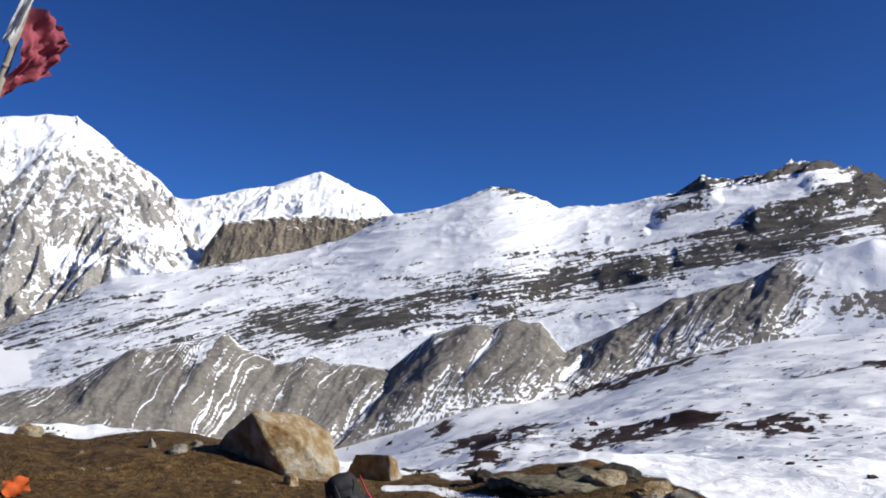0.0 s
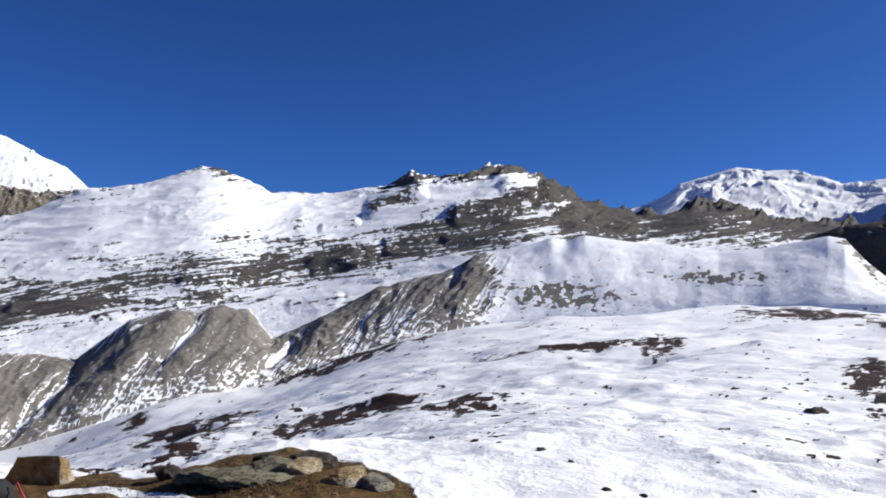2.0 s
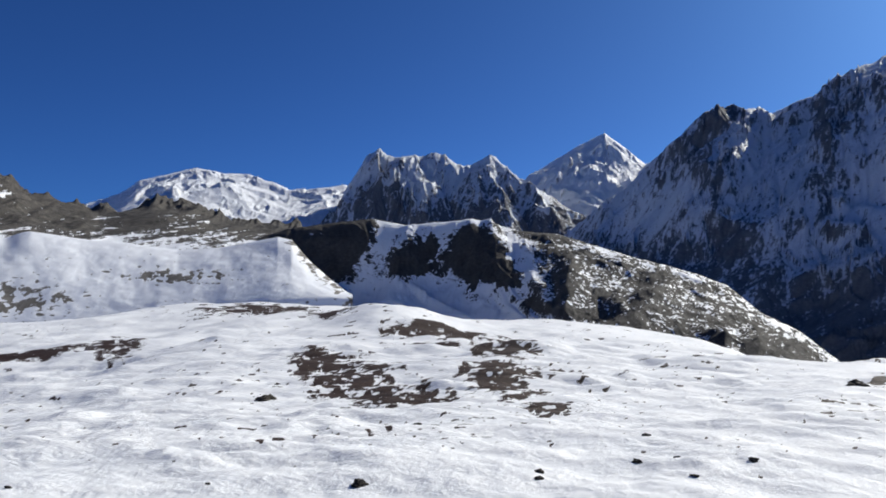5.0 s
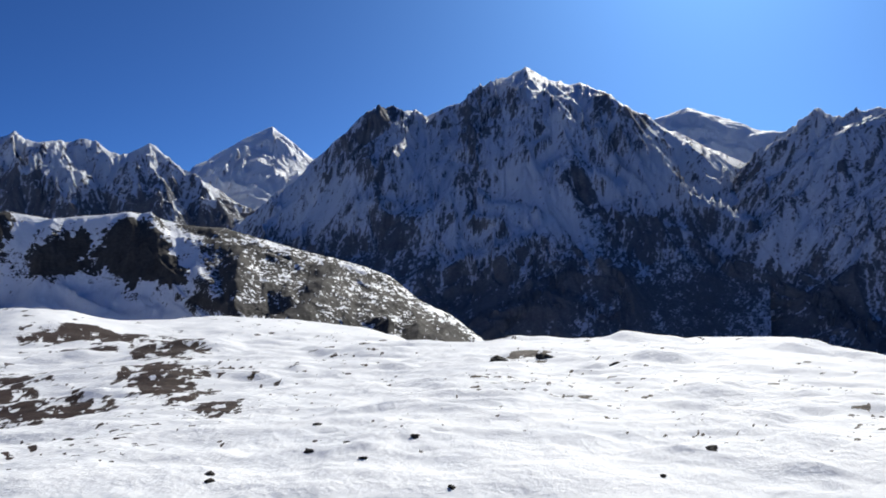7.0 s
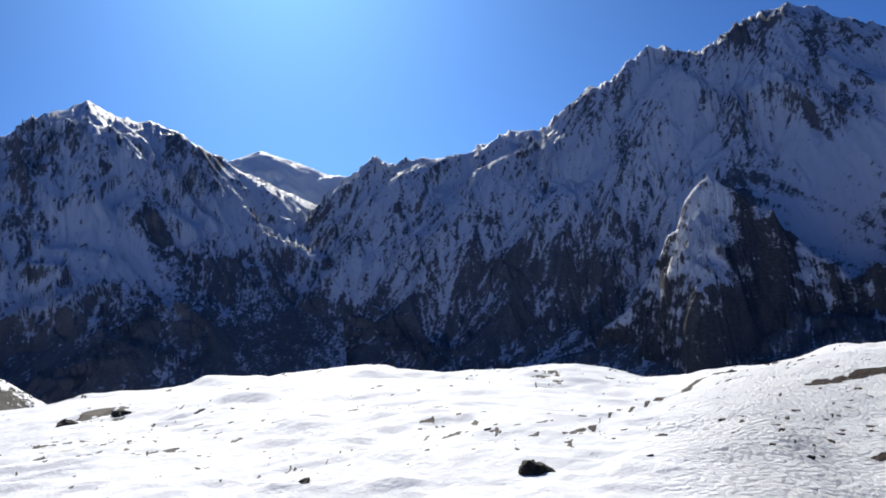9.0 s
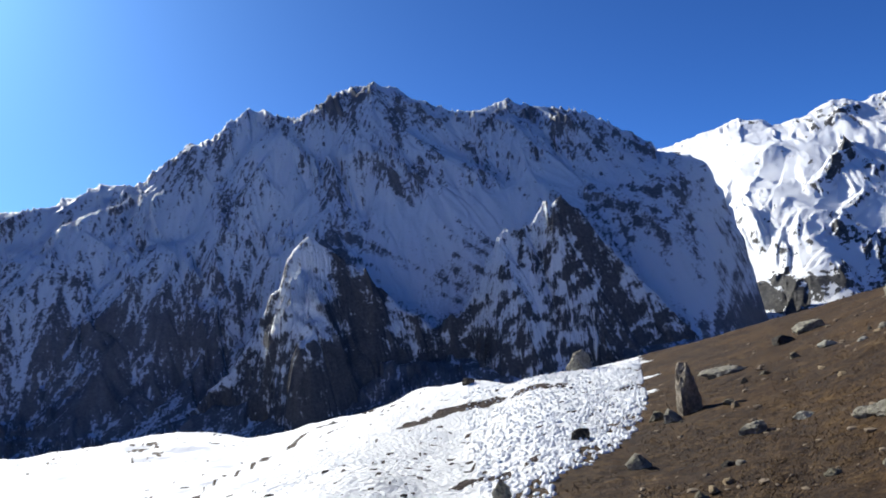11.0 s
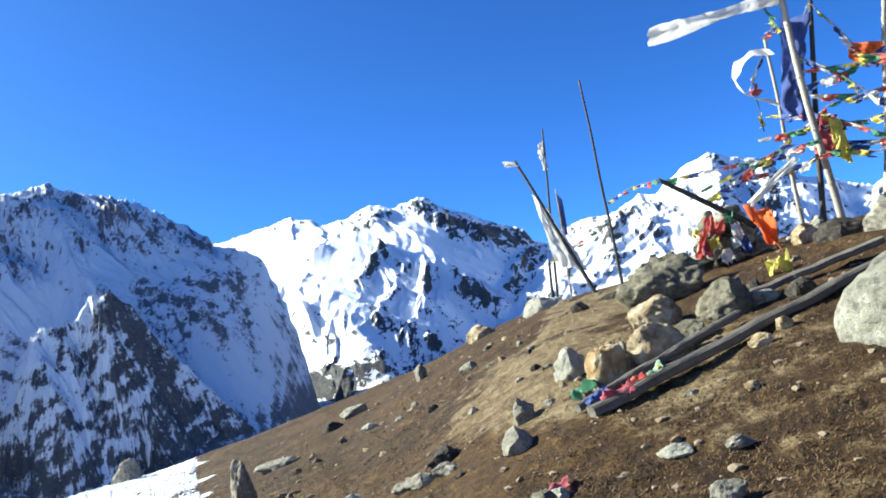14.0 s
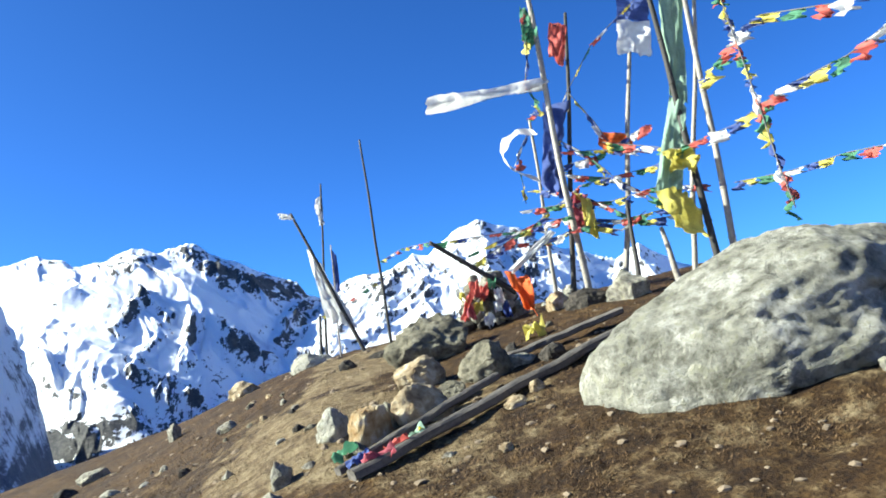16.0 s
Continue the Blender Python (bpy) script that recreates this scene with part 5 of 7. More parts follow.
def split_boulder(name, b, r, seed, corners, label):
    """An angular boulder: the hull of its corners, dug in a little, with weathered faces and edges."""
    bm = bmesh.new()
    for c in corners:
        bm.verts.new(c)
        if c[2] < 0.1:
            bm.verts.new((c[0], c[1], -0.16))
    bmesh.ops.convex_hull(bm, input=bm.verts[:])
    bmesh.ops.delete(bm, geom=[v for v in bm.verts if not v.link_faces], context="VERTS")
    for turn in range(4):
        bmesh.ops.subdivide_edges(bm, edges=bm.edges[:], cuts=1, use_grid_fill=True)
        if 0 < turn < 3:
            bmesh.ops.smooth_vert(bm, verts=bm.verts[:], factor=0.15, use_axis_x=True, use_axis_y=True, use_axis_z=True)
    bm.normal_update()
    off = Vector((seed * 3.7, seed * 1.3, -seed * 2.1))
    size = max(c[2] for c in corners)
    for v in bm.verts:
        p = v.co / size
        v.co = v.co + v.normal * size * (0.035 * noise.fractal(p * 2.2 + off, 0.75, 2.1, 6) - 0.05 * max(0, 0.25 - abs(noise.noise(p * 2.6 - off))))
    ob = new(name, finish(bm, name, M_BUFF))
    ob.matrix_basis = Matrix.Translation(spot(b, r, -0.01)) @ pose(0, 0, 0, 0, 0, -b)
    return tagged(ob, label, "rock")


def tube_bm(points, r0, r1, sides=10, rough=0.0, seed=0):
    """A tapered tube along points."""
    bm = bmesh.new()
    rings = []
    pts = [Vector(p) for p in points]
    for i, p in enumerate(pts):
        way = (pts[min(i + 1, len(pts) - 1)] - pts[max(i - 1, 0)]).normalized()
        side = way.orthogonal().normalized() if i == 0 else (side - way * side.dot(way)).normalized()
        up = way.cross(side)
        rad = r0 + (r1 - r0) * i / (len(pts) - 1)
        ring = []
        for k in range(sides):
            a = 2 * math.pi * k / sides
            q = rad * (1 + rough * noise.noise(p * 5 + Vector((k * 1.3, seed, 0))))
            ring.append(bm.verts.new(p + (side * math.cos(a) + up * math.sin(a)) * q))
        rings.append(ring)
    for a, c in zip(rings, rings[1:]):
        for k in range(sides):
            bm.faces.new((a[k], a[(k + 1) % sides], c[(k + 1) % sides], c[k]))
    bm.faces.new(rings[0][::-1])
    bm.faces.new(rings[-1])
    return bm


def bent(a, c, n=16, sway=0.02, seed=0):
    """Points from a to c with a slight natural bend."""
    a, c = Vector(a), Vector(c)
    size = (c - a).length
    return [a.lerp(c, i / n) + sway * size * math.sin(math.pi * i / n) * Vector((noise.noise(Vector((seed, i * .11, 0))), noise.noise(Vector((i * .11, seed, 3))), 0)) for i in range(n + 1)]


def cloth_bm(corners, nu, nv, wave, seed, curl=0.0):
    """A rippled piece of cloth between four corners: top left, top right, foot right, foot left; with a hem's thickness."""
    p = [Vector(c) for c in corners]
    nrm = (p[1] - p[0]).cross(p[3] - p[0]).normalized()
    bm = bmesh.new()
    grid = []
    for i in range(nu + 1):
        row = []
        for j in range(nv + 1):
            u, v = i / nu, j / nv
            q = p[0].lerp(p[1], u).lerp(p[3].lerp(p[2], u), v)
            n = noise.fractal(Vector((u * 2.2 + seed * 3.1, v * 2.6 - seed, seed * 0.7)), 0.7, 2.0, 4)
            edge = noise.noise(Vector((u * 3 + seed, v * 3 + 7 * seed, 4)))
            q += nrm * wave * (n * 1.6 + 0.5 * math.sin(7 * u + 4 * v + seed)) * (0.25 + 0.75 * max(u, v))
            q += (p[1] - p[0]) * curl * v * v * edge + (p[3] - p[0]) * 0.12 * edge * u * v
            row.append(bm.verts.new(q))
        grid.append(row)
    for i in range(nu):
        for j in range(nv):
            bm.faces.new((grid[i][j], grid[i + 1][j], grid[i + 1][j + 1], grid[i][j + 1]))
    return bm


def local_to(bm, parent):
    """Moves a mesh made in the world's place into its parent's own frame."""
    bm.transform(parent.matrix_basis.inverted())
    return bm


# ---- boulders and rocks of the hilltop ----
def big_boulder():
    """The pale granite boulder: a faceted whaleback that falls to a blunt nose, with cracks and a pitted hollow."""
    bm = bmesh.new()
    bmesh.ops.create_icosphere(bm, subdivisions=6, radius=1.0)
    line_x = (-1.05, -0.99, -0.93, -0.8, -0.6, -0.35, -0.1, 0.1, 0.35, 0.6, 0.9, 1.1)
    line_z = (0.08, 0.26, 0.4, 0.56, 0.78, 1.02, 1.2, 1.25, 1.26, 1.16, 0.85, 0.4)
    facets = [(Vector(n).normalized(), q) for n, q in (((-.55, -.75, .35), 1.0), ((-.15, -.9, .45), .92), ((.35, -.85, .4), 1.05), ((-.35, -.3, .9), 1.02), ((.1, -.45, .9), 1.16), ((-.95, -.3, .2), 1.58), ((.6, -.7, .1), 1.4), ((.2, .3, .95), 1.2), ((-.3, -.95, -.1), .98))]
    for v in bm.verts:
        p = v.co.copy()
        x = p.x
        deep = 1.15 * math.sqrt(max(0.0, 1 - abs(x) ** 2.6)) + 0.02
        y = p.y / max(1e-3, math.sqrt(max(1e-6, 1 - x * x))) if abs(x) < 0.999 else 0
        z = p.z / max(1e-3, math.sqrt(max(1e-6, 1 - x * x))) if abs(x) < 0.999 else 0
        top = float(np.interp(x, line_x, line_z))
        q = Vector((x * 1.95, y * deep * (0.95 if y < 0 else 0.75), (z * 0.5 + 0.32) * top * 1.2))
        for n, far in facets:
            over = q.dot(n) - far
            if over > 0:
                q -= n * over * 0.8
        # undercut towards the foot of the near side
        q.y += 0.22 * max(0, 0.25 - q.z) * (1 if y < 0 else 0) * (1 if x > -0.4 else 0.2) * 4 * (x + 1) * 0.5
        n1 = noise.fractal(q * 0.9 + Vector((4, 1, 7)), 0.95, 2.1, 5)
        n2 = noise.fractal(Vector((q.x * 2.0 + q.z * 1.2, q.y * 2, (q.z - 0.35 * q.x) * 9)), 0.8, 2.0, 4)
        step = abs(noise.noise(Vector((q.x * 1.3 + 3, q.y * 1.3, (q.z - 0.3 * q.x) * 3.2))))
        out = Vector((p.x * 0.6, p.y, p.z)).normalized()
        q += out * (0.04 * n1 + 0.016 * n2 - 0.022 * max(0, 0.07 - step) / 0.07 + 0.012 * noise.fractal(q * 9, 0.7, 2.0, 3) + 0.006 * noise.noise(q * 30))
        hollow = math.exp(-((q.x - 0.55) / 0.42) ** 2 - ((q.z - 0.52) / 0.12) ** 2) * (1 if y < 0 else 0)
        q += Vector((0, 1, -0.1)) * 0.2 * hollow
        for slope, at, x0, x1 in ((-0.32, 0.62, -1.2, -0.2), (0.9, 0.95, -1.0, -0.55), (-0.15, 0.78, 0.1, 1.4)):
            crack = abs(q.z - (at + slope * (q.x + 0.9)) + 0.04 * noise.noise(q * 6))
            if y < 0 and x0 < q.x < x1 and crack < 0.025:
                q += Vector((0, 1, 0)) * 0.06 * (1 - crack / 0.025)
        v.co = q
    ob = new("boulder", finish(bm, "boulder", M_GRANITE))
    ob.matrix_basis = Matrix.Translation(spot(217.6, 6.75, -0.27)) @ pose(0, 0, 0, 0, 0, -218.6 + 38) @ Matrix.Scale(.95, 4)
    return tagged(ob, "large pale granite boulder with lichen, half sunk in brown turf", "boulder")


big_boulder()
HILL_ROCKS = [
    # name, bearing, distance, width, depth, height, seed, material, label, plus shape
    ("standing_stone", 160.85, 10.0, .44, .3, .76, 3, M_SLATE, "pointed upright slab of silvery grey stone on brown turf", dict(cuts=3, planes=(((-1, -.2, .12), .5), ((.95, -.1, .42), .5), ((0, 1, .1), .5), ((.3, -1, .2), .6)), lumps=.14)),
    ("rock", 159.6, 9.7, .3, .3, .2, 5, M_STONE, "grey stone at the foot of the standing slab", {}),
    ("rock", 181.2, 6.75, .27, .22, .27, 7, M_STONE, "small upright grey stone with a white foot", dict(planes=(((-1, 0, .2), .5),))),
    ("rock", 180.4, 6.1, .28, .26, .22, 8, M_STONE, "rounded grey stone with lichen in the turf", dict(cuts=5, lumps=.07)),
    ("rock", 175.2, 7.0, .36, .3, .2, 9, M_DARKSTONE, "dark jagged stone in the turf", dict(sharp=.62)),
    ("rock", 173.3, 6.7, .34, .28, .13, 10, M_STONE, "flat grey stone sunk in the turf", {}),
    ("rock", 175.0, 6.65, .3, .26, .12, 11, M_STONE, "flat grey stone sunk in the turf", {}),
    ("rock", 169.4, 16.0, .75, .6, .3, 12, M_STONE, "grey rock on the turf near the crest", {}),
    ("rock", 167.6, 15.2, .5, .5, .22, 13, M_DARKSTONE, "low dark rock on the slope", {}),
    ("rock", 174.7, 15.6, .36, .34, .38, 14, M_STONE, "blocky upright stone on the crest", dict(sharp=.65)),
    ("rock", 163.8, 13.0, .9, .6, .17, 15, M_STONE, "long flat slab lying in the turf", {}),
    ("rock", 191.2, 5.05, .34, .2, .08, 16, M_WHITE_STONE, "long flat pale stone in the turf", {}),
    ("rock", 195.4, 4.95, .18, .14, .09, 17, M_STONE, "small grey stone in the turf", {}),
    ("rock", 182.4, 4.85, .22, .16, .11, 18, M_WHITE_STONE, "pale stone with a dark crack", {}),
    ("rock", 193.8, 4.35, .26, .2, .13, 19, M_STONE, "grey stone with a pale rim", {}),
    ("rock", 191.8, 8.35, .62, .46, .42, 20, M_YELLOW, "warm yellow weathered rock beside a dark boulder", dict(level=5, sharp=.7, lumps=.09, cuts=9)),
    ("rock", 193.2, 9.95, 1.12, .9, .72, 21, M_LICHEN, "dark knobbly lichen-covered boulder", dict(level=5, lumps=.15, cuts=8)),
    ("rock", 185.4, 7.32, .35, .3, .38, 22, M_WHITE_STONE, "pale grey rock with a pebble at its foot", dict(sharp=.62)),
    ("rock", 184.4, 7.35, .11, .1, .1, 23, M_WHITE_STONE, "small white stone beside a grey rock", {}),
    ("rock", 187.9, 6.8, .4, .34, .42, 24, M_BUFF, "cracked yellow rock beside the beams", dict(sharp=.64, level=5, lumps=.09, cuts=9)),
    ("rock", 189.4, 7.0, .3, .28, .34, 25, M_STONE, "grey rock beside the beams", {}),
    ("rock", 191.6, 7.0, .62, .4, .4, 26, M_YELLOW, "yellow and grey split rock behind the beams", dict(sharp=.64, level=5, lumps=.09, cuts=9)),
    ("rock", 186.7, 6.65, .24, .22, .15, 27, M_LICHEN, "small dark rock under the beam ends", {}),
    ("rock", 196.8, 7.85, .85, .5, .46, 28, M_LICHEN, "grey lichened boulder behind the split rocks", dict(level=5)),
    ("rock", 193.9, 7.35, .46, .34, .3, 51, M_LICHEN, "brown end of the split rock above the beams", dict(sharp=.62)),
    ("rock", 200.2, 6.85, .2, .16, .13, 52, M_YELLOW, "small buff stone below the long timber", {}),
    ("rock", 181.4, 4.7, .24, .2, .24, 53, M_LICHEN, "lichened stone in the turf of the slope", {}),
    ("rock", 172.0, 6.85, .32, .24, .11, 54, M_STONE, "flat grey stone beside a dark one", {}),
    ("rock", 168.1, 7.8, .24, .18, .09, 55, M_WHITE_STONE, "small pale flat stone in brown turf", {}),
    ("rock", 158.5, 10.2, .24, .2, .2, 56, M_LICHEN, "small stone beside the standing slab", {}),
    ("rock", 199.5, 7.9, .4, .3, .14, 29, M_STONE, "pale stone under the timbers", {}),
    ("rock", 201.8, 7.75, .3, .3, .2, 30, M_DARKSTONE, "dark stone under the timbers", {}),
    ("rock", 184.5, 15.2, 1.05, .6, .42, 31, M_WHITE_STONE, "pale rock on the crest at the foot of a pole", {}),
    ("rock", 179.6, 17.2, .85, .6, .38, 32, M_YELLOW, "low yellow rock on the crest", {}),
    ("rock", 203.0, 11.2, .55, .45, .4, 33, M_YELLOW, "yellow rock at the foot of the flag poles", {}),
    ("rock", 205.0, 10.6, .7, .5, .38, 34, M_DARKSTONE, "dark brown rock at the foot of the flag poles", {}),
    ("rock", 203.9, 12.4, .4, .4, .34, 35, M_WHITE_STONE, "whitewashed stone at the foot of the poles", {}),
    ("rock", 208.0, 10.4, .8, .6, .5, 36, M_STONE, "tilted grey slab beneath the poles", dict(sharp=.55)),
    ("rock", 207.8, 11.6, .5, .5, .42, 37, M_WHITE_STONE, "whitewashed stones at a pole's foot", {}),
    ("rock", 214.6, 10.2, .5, .5, .45, 38, M_WHITE_STONE, "whitewashed stone behind the boulder", {}),
    ("rock", 222.8, 5.95, .2, .14, .1, 39, M_STONE, "small stone in front of the boulder", {}),
    ("rock", 153.9, 22.4, .85, .7, .62, 40, M_STONE, "grey stone on the edge of the hilltop", dict(cuts=6)),
    ("rock", 145.6, 26.5, .6, .5, .25, 41, M_DARKSTONE, "dark rock at the snow's edge", {}),
    ("rock", 146.5, 7.0, .26, .22, .3, 42, M_STONE, "upright stone at the snow's edge", {}),
    ("rock", 152.9, 9.4, .3, .3, .2, 43, M_DARKSTONE, "dark stone at the melting snow's edge", {}),
    ("rock", 164.8, 7.6, .3, .26, .16, 44, M_STONE, "grey stone in brown turf", {}),
    ("rock", 156.5, 7.2, .3, .26, .18, 45, M_STONE, "grey stone in brown turf", {}),
    ("rock", 198.5, 6.6, .26, .2, .1, 46, M_YELLOW, "small yellow stone in the turf", {}),
    ("rock", 170.4, 12.3, .3, .22, .14, 47, M_WHITE_STONE, "small pale stone on the slope", {}),
    ("rock", 178.2, 11.5, .4, .3, .16, 48, M_STONE, "low grey stone on the path", {}),
    ("rock", 187.0, 11.5, .34, .3, .2, 49, M_DARKSTONE, "small dark stone on the slope", {}),
    ("rock", 189.8, 12.2, .5, .3, .14, 50, M_DARKSTONE, "flat dark stone on the slope", {}),
]
for n, b, r, w, d, h, seed, mat, label, more in HILL_ROCKS:
    rock(n, b, r, w, d, h, seed, mat, label, **more)

# stones strewn over the slope
strew = random.Random(91)
for k in range(84):
    b, r = strew.uniform(158, 214), 5.2 + 11 * strew.random() ** 1.2
    if b > 198 and r < 8.5 or b > 208 or r > np.interp(b, (158, 170, 214), (9, 13, 15)):
        continue
    w = strew.uniform(.05, .1) * (1 + r / 9)
    mat, label = strew.choice(((M_STONE, "small grey stone lying in the turf"), (M_DARKSTONE, "small dark stone lying in the turf"), (M_YELLOW, "small buff stone lying in the turf"), (M_LICHEN, "small lichened stone lying in the turf"), (M_WHITE_STONE, "small pale stone lying in the turf")))
    rock("stone", b, r, w, w * strew.uniform(.6, .9), w * strew.uniform(.35, .7), 300 + k, mat, label, 3, 9, .2, .62, (), strew.uniform(0, 180), .25, "stones on the turf")

# the shelf towards the glacier
split_boulder("boulder", -11.6, 7.35, 61, ((-.76, .6, 0), (-.31, -.08, .57), (-.35, .12, -.02), (-.28, .25, .5), (-.22, -.06, .1), (.2, .16, .47), (.43, .12, .3), (.53, -.02, .04), (.42, -.3, 0), (0, -.28, .06), (.05, -.2, .36), (.3, .75, 0), (-.3, .8, .05)), "buff boulder with one sharp dark side")
split_boulder("boulder", -4.9, 7.2, 62, ((-.3, .36, 0), (-.2, .26, .2), (.12, -.06, .27), (.1, .02, -.02), (.2, .02, .2), (.25, .04, .03), (.22, -.02, .02), (.1, .45, .1), (.15, -.04, .08)), "smaller boulder, dark in the shade with a buff end")
rock("rock", -11.2, 6.6, .16, .13, .17, 63, M_BUFF, "small pointed buff stone in the turf")
rock("rock", -20.7, 8.0, .1, .1, .14, 64, M_WHITE_STONE, "small white upright stone")
rock("rock", -18.9, 7.6, .24, .16, .1, 65, M_STONE, "small pale stone in the turf")
rock("rock", -17.6, 7.9, .16, .12, .08, 66, M_STONE, "small pale stone in the turf")
rock("rock", -28.2, 9.1, .34, .26, .16, 67, M_YELLOW, "small buff stone at the shelf's edge")
for k, (b, r, w, h, mat) in enumerate([(5.6, 6.3, .6, .12, M_MOSS), (8.2, 6.05, .95, .13, M_MOSS), (9.6, 6.35, .34, .17, M_DARKSTONE), (10.6, 6.15, .7, .13, M_MOSS), (12.2, 6.05, .46, .17, M_YELLOW), (13.2, 6.3, .5, .14, M_DARKSTONE), (15.2, 5.75, .34, .17, M_BUFF), (17.4, 5.7, .3, .14, M_STONE), (3.0, 6.6, .3, .16, M_DARKSTONE)]):
    rock("rock", b, r, w, w * .7, h, 70 + k, mat, "turf-covered grey rock on the bank" if mat is M_MOSS else "weathered rock on the bank above the snow")

# stones that stick out of the snow
for k, (b, r, w) in enumerate([(49.8, 8.9, .18), (54.7, 6.4, .2), (34.1, 6.1, .12), (36.8, 6.1, .1), (58.9, 10.9, .17), (47.9, 27, .8), (36.6, 23, .5), (40.1, 57, .9), (44, 6.5, .06), (67.8, 7.1, .14), (67.9, 6.8, .13), (85.2, 6, .11),
                               (74.8, 7.9, .14), (77.6, 8, .12), (78.7, 7.2, .1), (82.5, 8.1, .14), (103.7, 7.7, .2), (100.4, 6.5, .09), (75.5, 9.6, .14), (77.1, 10.7, .26), (72.9, 34.6, .45), (117.5, 9.7, .14), (120.3, 6.95, .45), (129.9, 9.2, .24),
                               (134.1, 10.2, .14), (130, 42, .7), (135.4, 31, .6), (139.3, 7.8, .12), (128.9, 7.4, .1), (89, 32, 1.1), (92.2, 36, 1.1), (97.5, 30, .6), (21.5, 9.5, .1), (24.6, 8.3, .12), (29.5, 7.4, .14), (31.6, 6.9, .08), (26.2, 20, .3), (42.2, 17, .3)]):
    rock("stone", b, r, w * .9, w * .7, w * .34, 100 + k, M_DARKSTONE, "dark stone sticking out of the snow", 4, 9, .3, .62, (), 40 * k, .3, "stones in the snow")


# ---- cairn ----
def cairn(b, r):
    ob = thing("cairn", spot(b, r, -.03), b, "rough stone cairn draped with prayer flags below the poles", "cairn")
    rng = random.Random(5)
    for layer in range(7):
        wide = 0.66 - 0.068 * layer
        count = max(2, 9 - layer)
        for k in range(count):
            a = 2 * math.pi * (k + rng.random() * .5) / count
            w, d, h = rng.uniform(.22, .38), rng.uniform(.18, .28), rng.uniform(.12, .19)
            bm = rock_bm(w, d, h, 200 + layer * 10 + k, 2, 6)
            bm.transform(Matrix.Translation((wide * .72 * math.cos(a), wide * .55 * math.sin(a), layer * .115)) @ pose(0, 0, 0, rng.uniform(-8, 8), rng.uniform(-8, 8), rng.uniform(0, 180)))
            part("stone", bm, rng.choice((M_STONE, M_LICHEN, M_DARKSTONE, M_STONE)), ob)
    return ob


cairn(198.0, 11.9)


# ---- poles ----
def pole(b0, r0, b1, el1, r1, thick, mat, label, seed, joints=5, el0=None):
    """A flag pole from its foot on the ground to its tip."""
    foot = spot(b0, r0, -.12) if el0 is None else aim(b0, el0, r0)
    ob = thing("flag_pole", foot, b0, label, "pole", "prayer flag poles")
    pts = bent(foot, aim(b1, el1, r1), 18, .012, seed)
    part("shaft", local_to(tube_bm(pts, thick, thick * .6, 10, .08, seed), ob), mat, ob)
    for k in range(joints):
        i = 2 + int(15 * (k + .5) / joints)
        way = (pts[i + 1] - pts[i]).normalized()
        q = thick * (1 - .4 * i / 18)
        part("node_ring", local_to(tube_bm([pts[i] - way * .012, pts[i], pts[i] + way * .012], q * 1.12, q * 1.12, 10), ob), mat, ob)
    return ob


pole(190.41, 14.6, 190.64, 15.75, 14.6, .032, M_POLE_DARK, "slim dark bare pole on the crest", 1)
pole(185.6, 15.6, 187.2, 13.0, 15.8, .03, M_POLE_DARK, "slim grey pole with a white rag near its tip", 2)
pole(188.6, 14.2, 184.66, 11.15, 14.4, .042, M_POLE_DARK, "dark leaning pole with a torn white banner", 3)
pole(185.2, 15.4, 185.6, 3.4, 15.4, .040, M_POLE_DARK, "short dark post wrapped in flags", 4, 2)
pole(186.65, 14.9, 187.2, 8.45, 15.0, .02, M_POLE, "thin grey cane beside the leaning pole", 5, 3)
pole(205.3, 11.3, 205.1, 31, 11.2, .05, M_POLE, "tall pale bamboo flag pole", 6, 8)
pole(204.0, 11.7, 207.86, 21.6, 11.7, .042, M_POLE_DARK, "dark flag pole with a red flag at its tip", 7, 6)
pole(207.7, 11.7, 211.95, 18.3, 11.7, .046, M_POLE, "pale bamboo flag pole with a white flag on top", 8, 7)
pole(214.4, 9.9, 213.75, 28, 10.0, .046, M_POLE_DARK, "dark leaning flag pole with an orange stripe", 9, 7)
pole(215.4, 10.0, 216.7, 29, 10.0, .044, M_POLE, "pale bamboo flag pole beside a green banner", 10, 8)
pole(202.9, 12.4, 203.65, 14.9, 12.4, .036, M_POLE, "shorter pale flag pole", 11, 5)
pole(208.8, 10.6, 209.4, 7.6, 10.8, .040, M_POLE_DARK, "short dark post beside the poles", 12, 3)
pole(212.4, 10.3, 217.6, 23, 10.3, .036, M_POLE, "pale pole behind the green banner", 13, 6)
pole(211.6, 11.2, 211.4, 5.2, 11.2, .048, M_POLE, "short pale post behind the boulder", 14, 2)
pole(200.2, 11.5, 194.5, 7.4, 11.2, .05, M_POLE_DARK, "dark log leaning out of the cairn", 15, 3, 2.6)


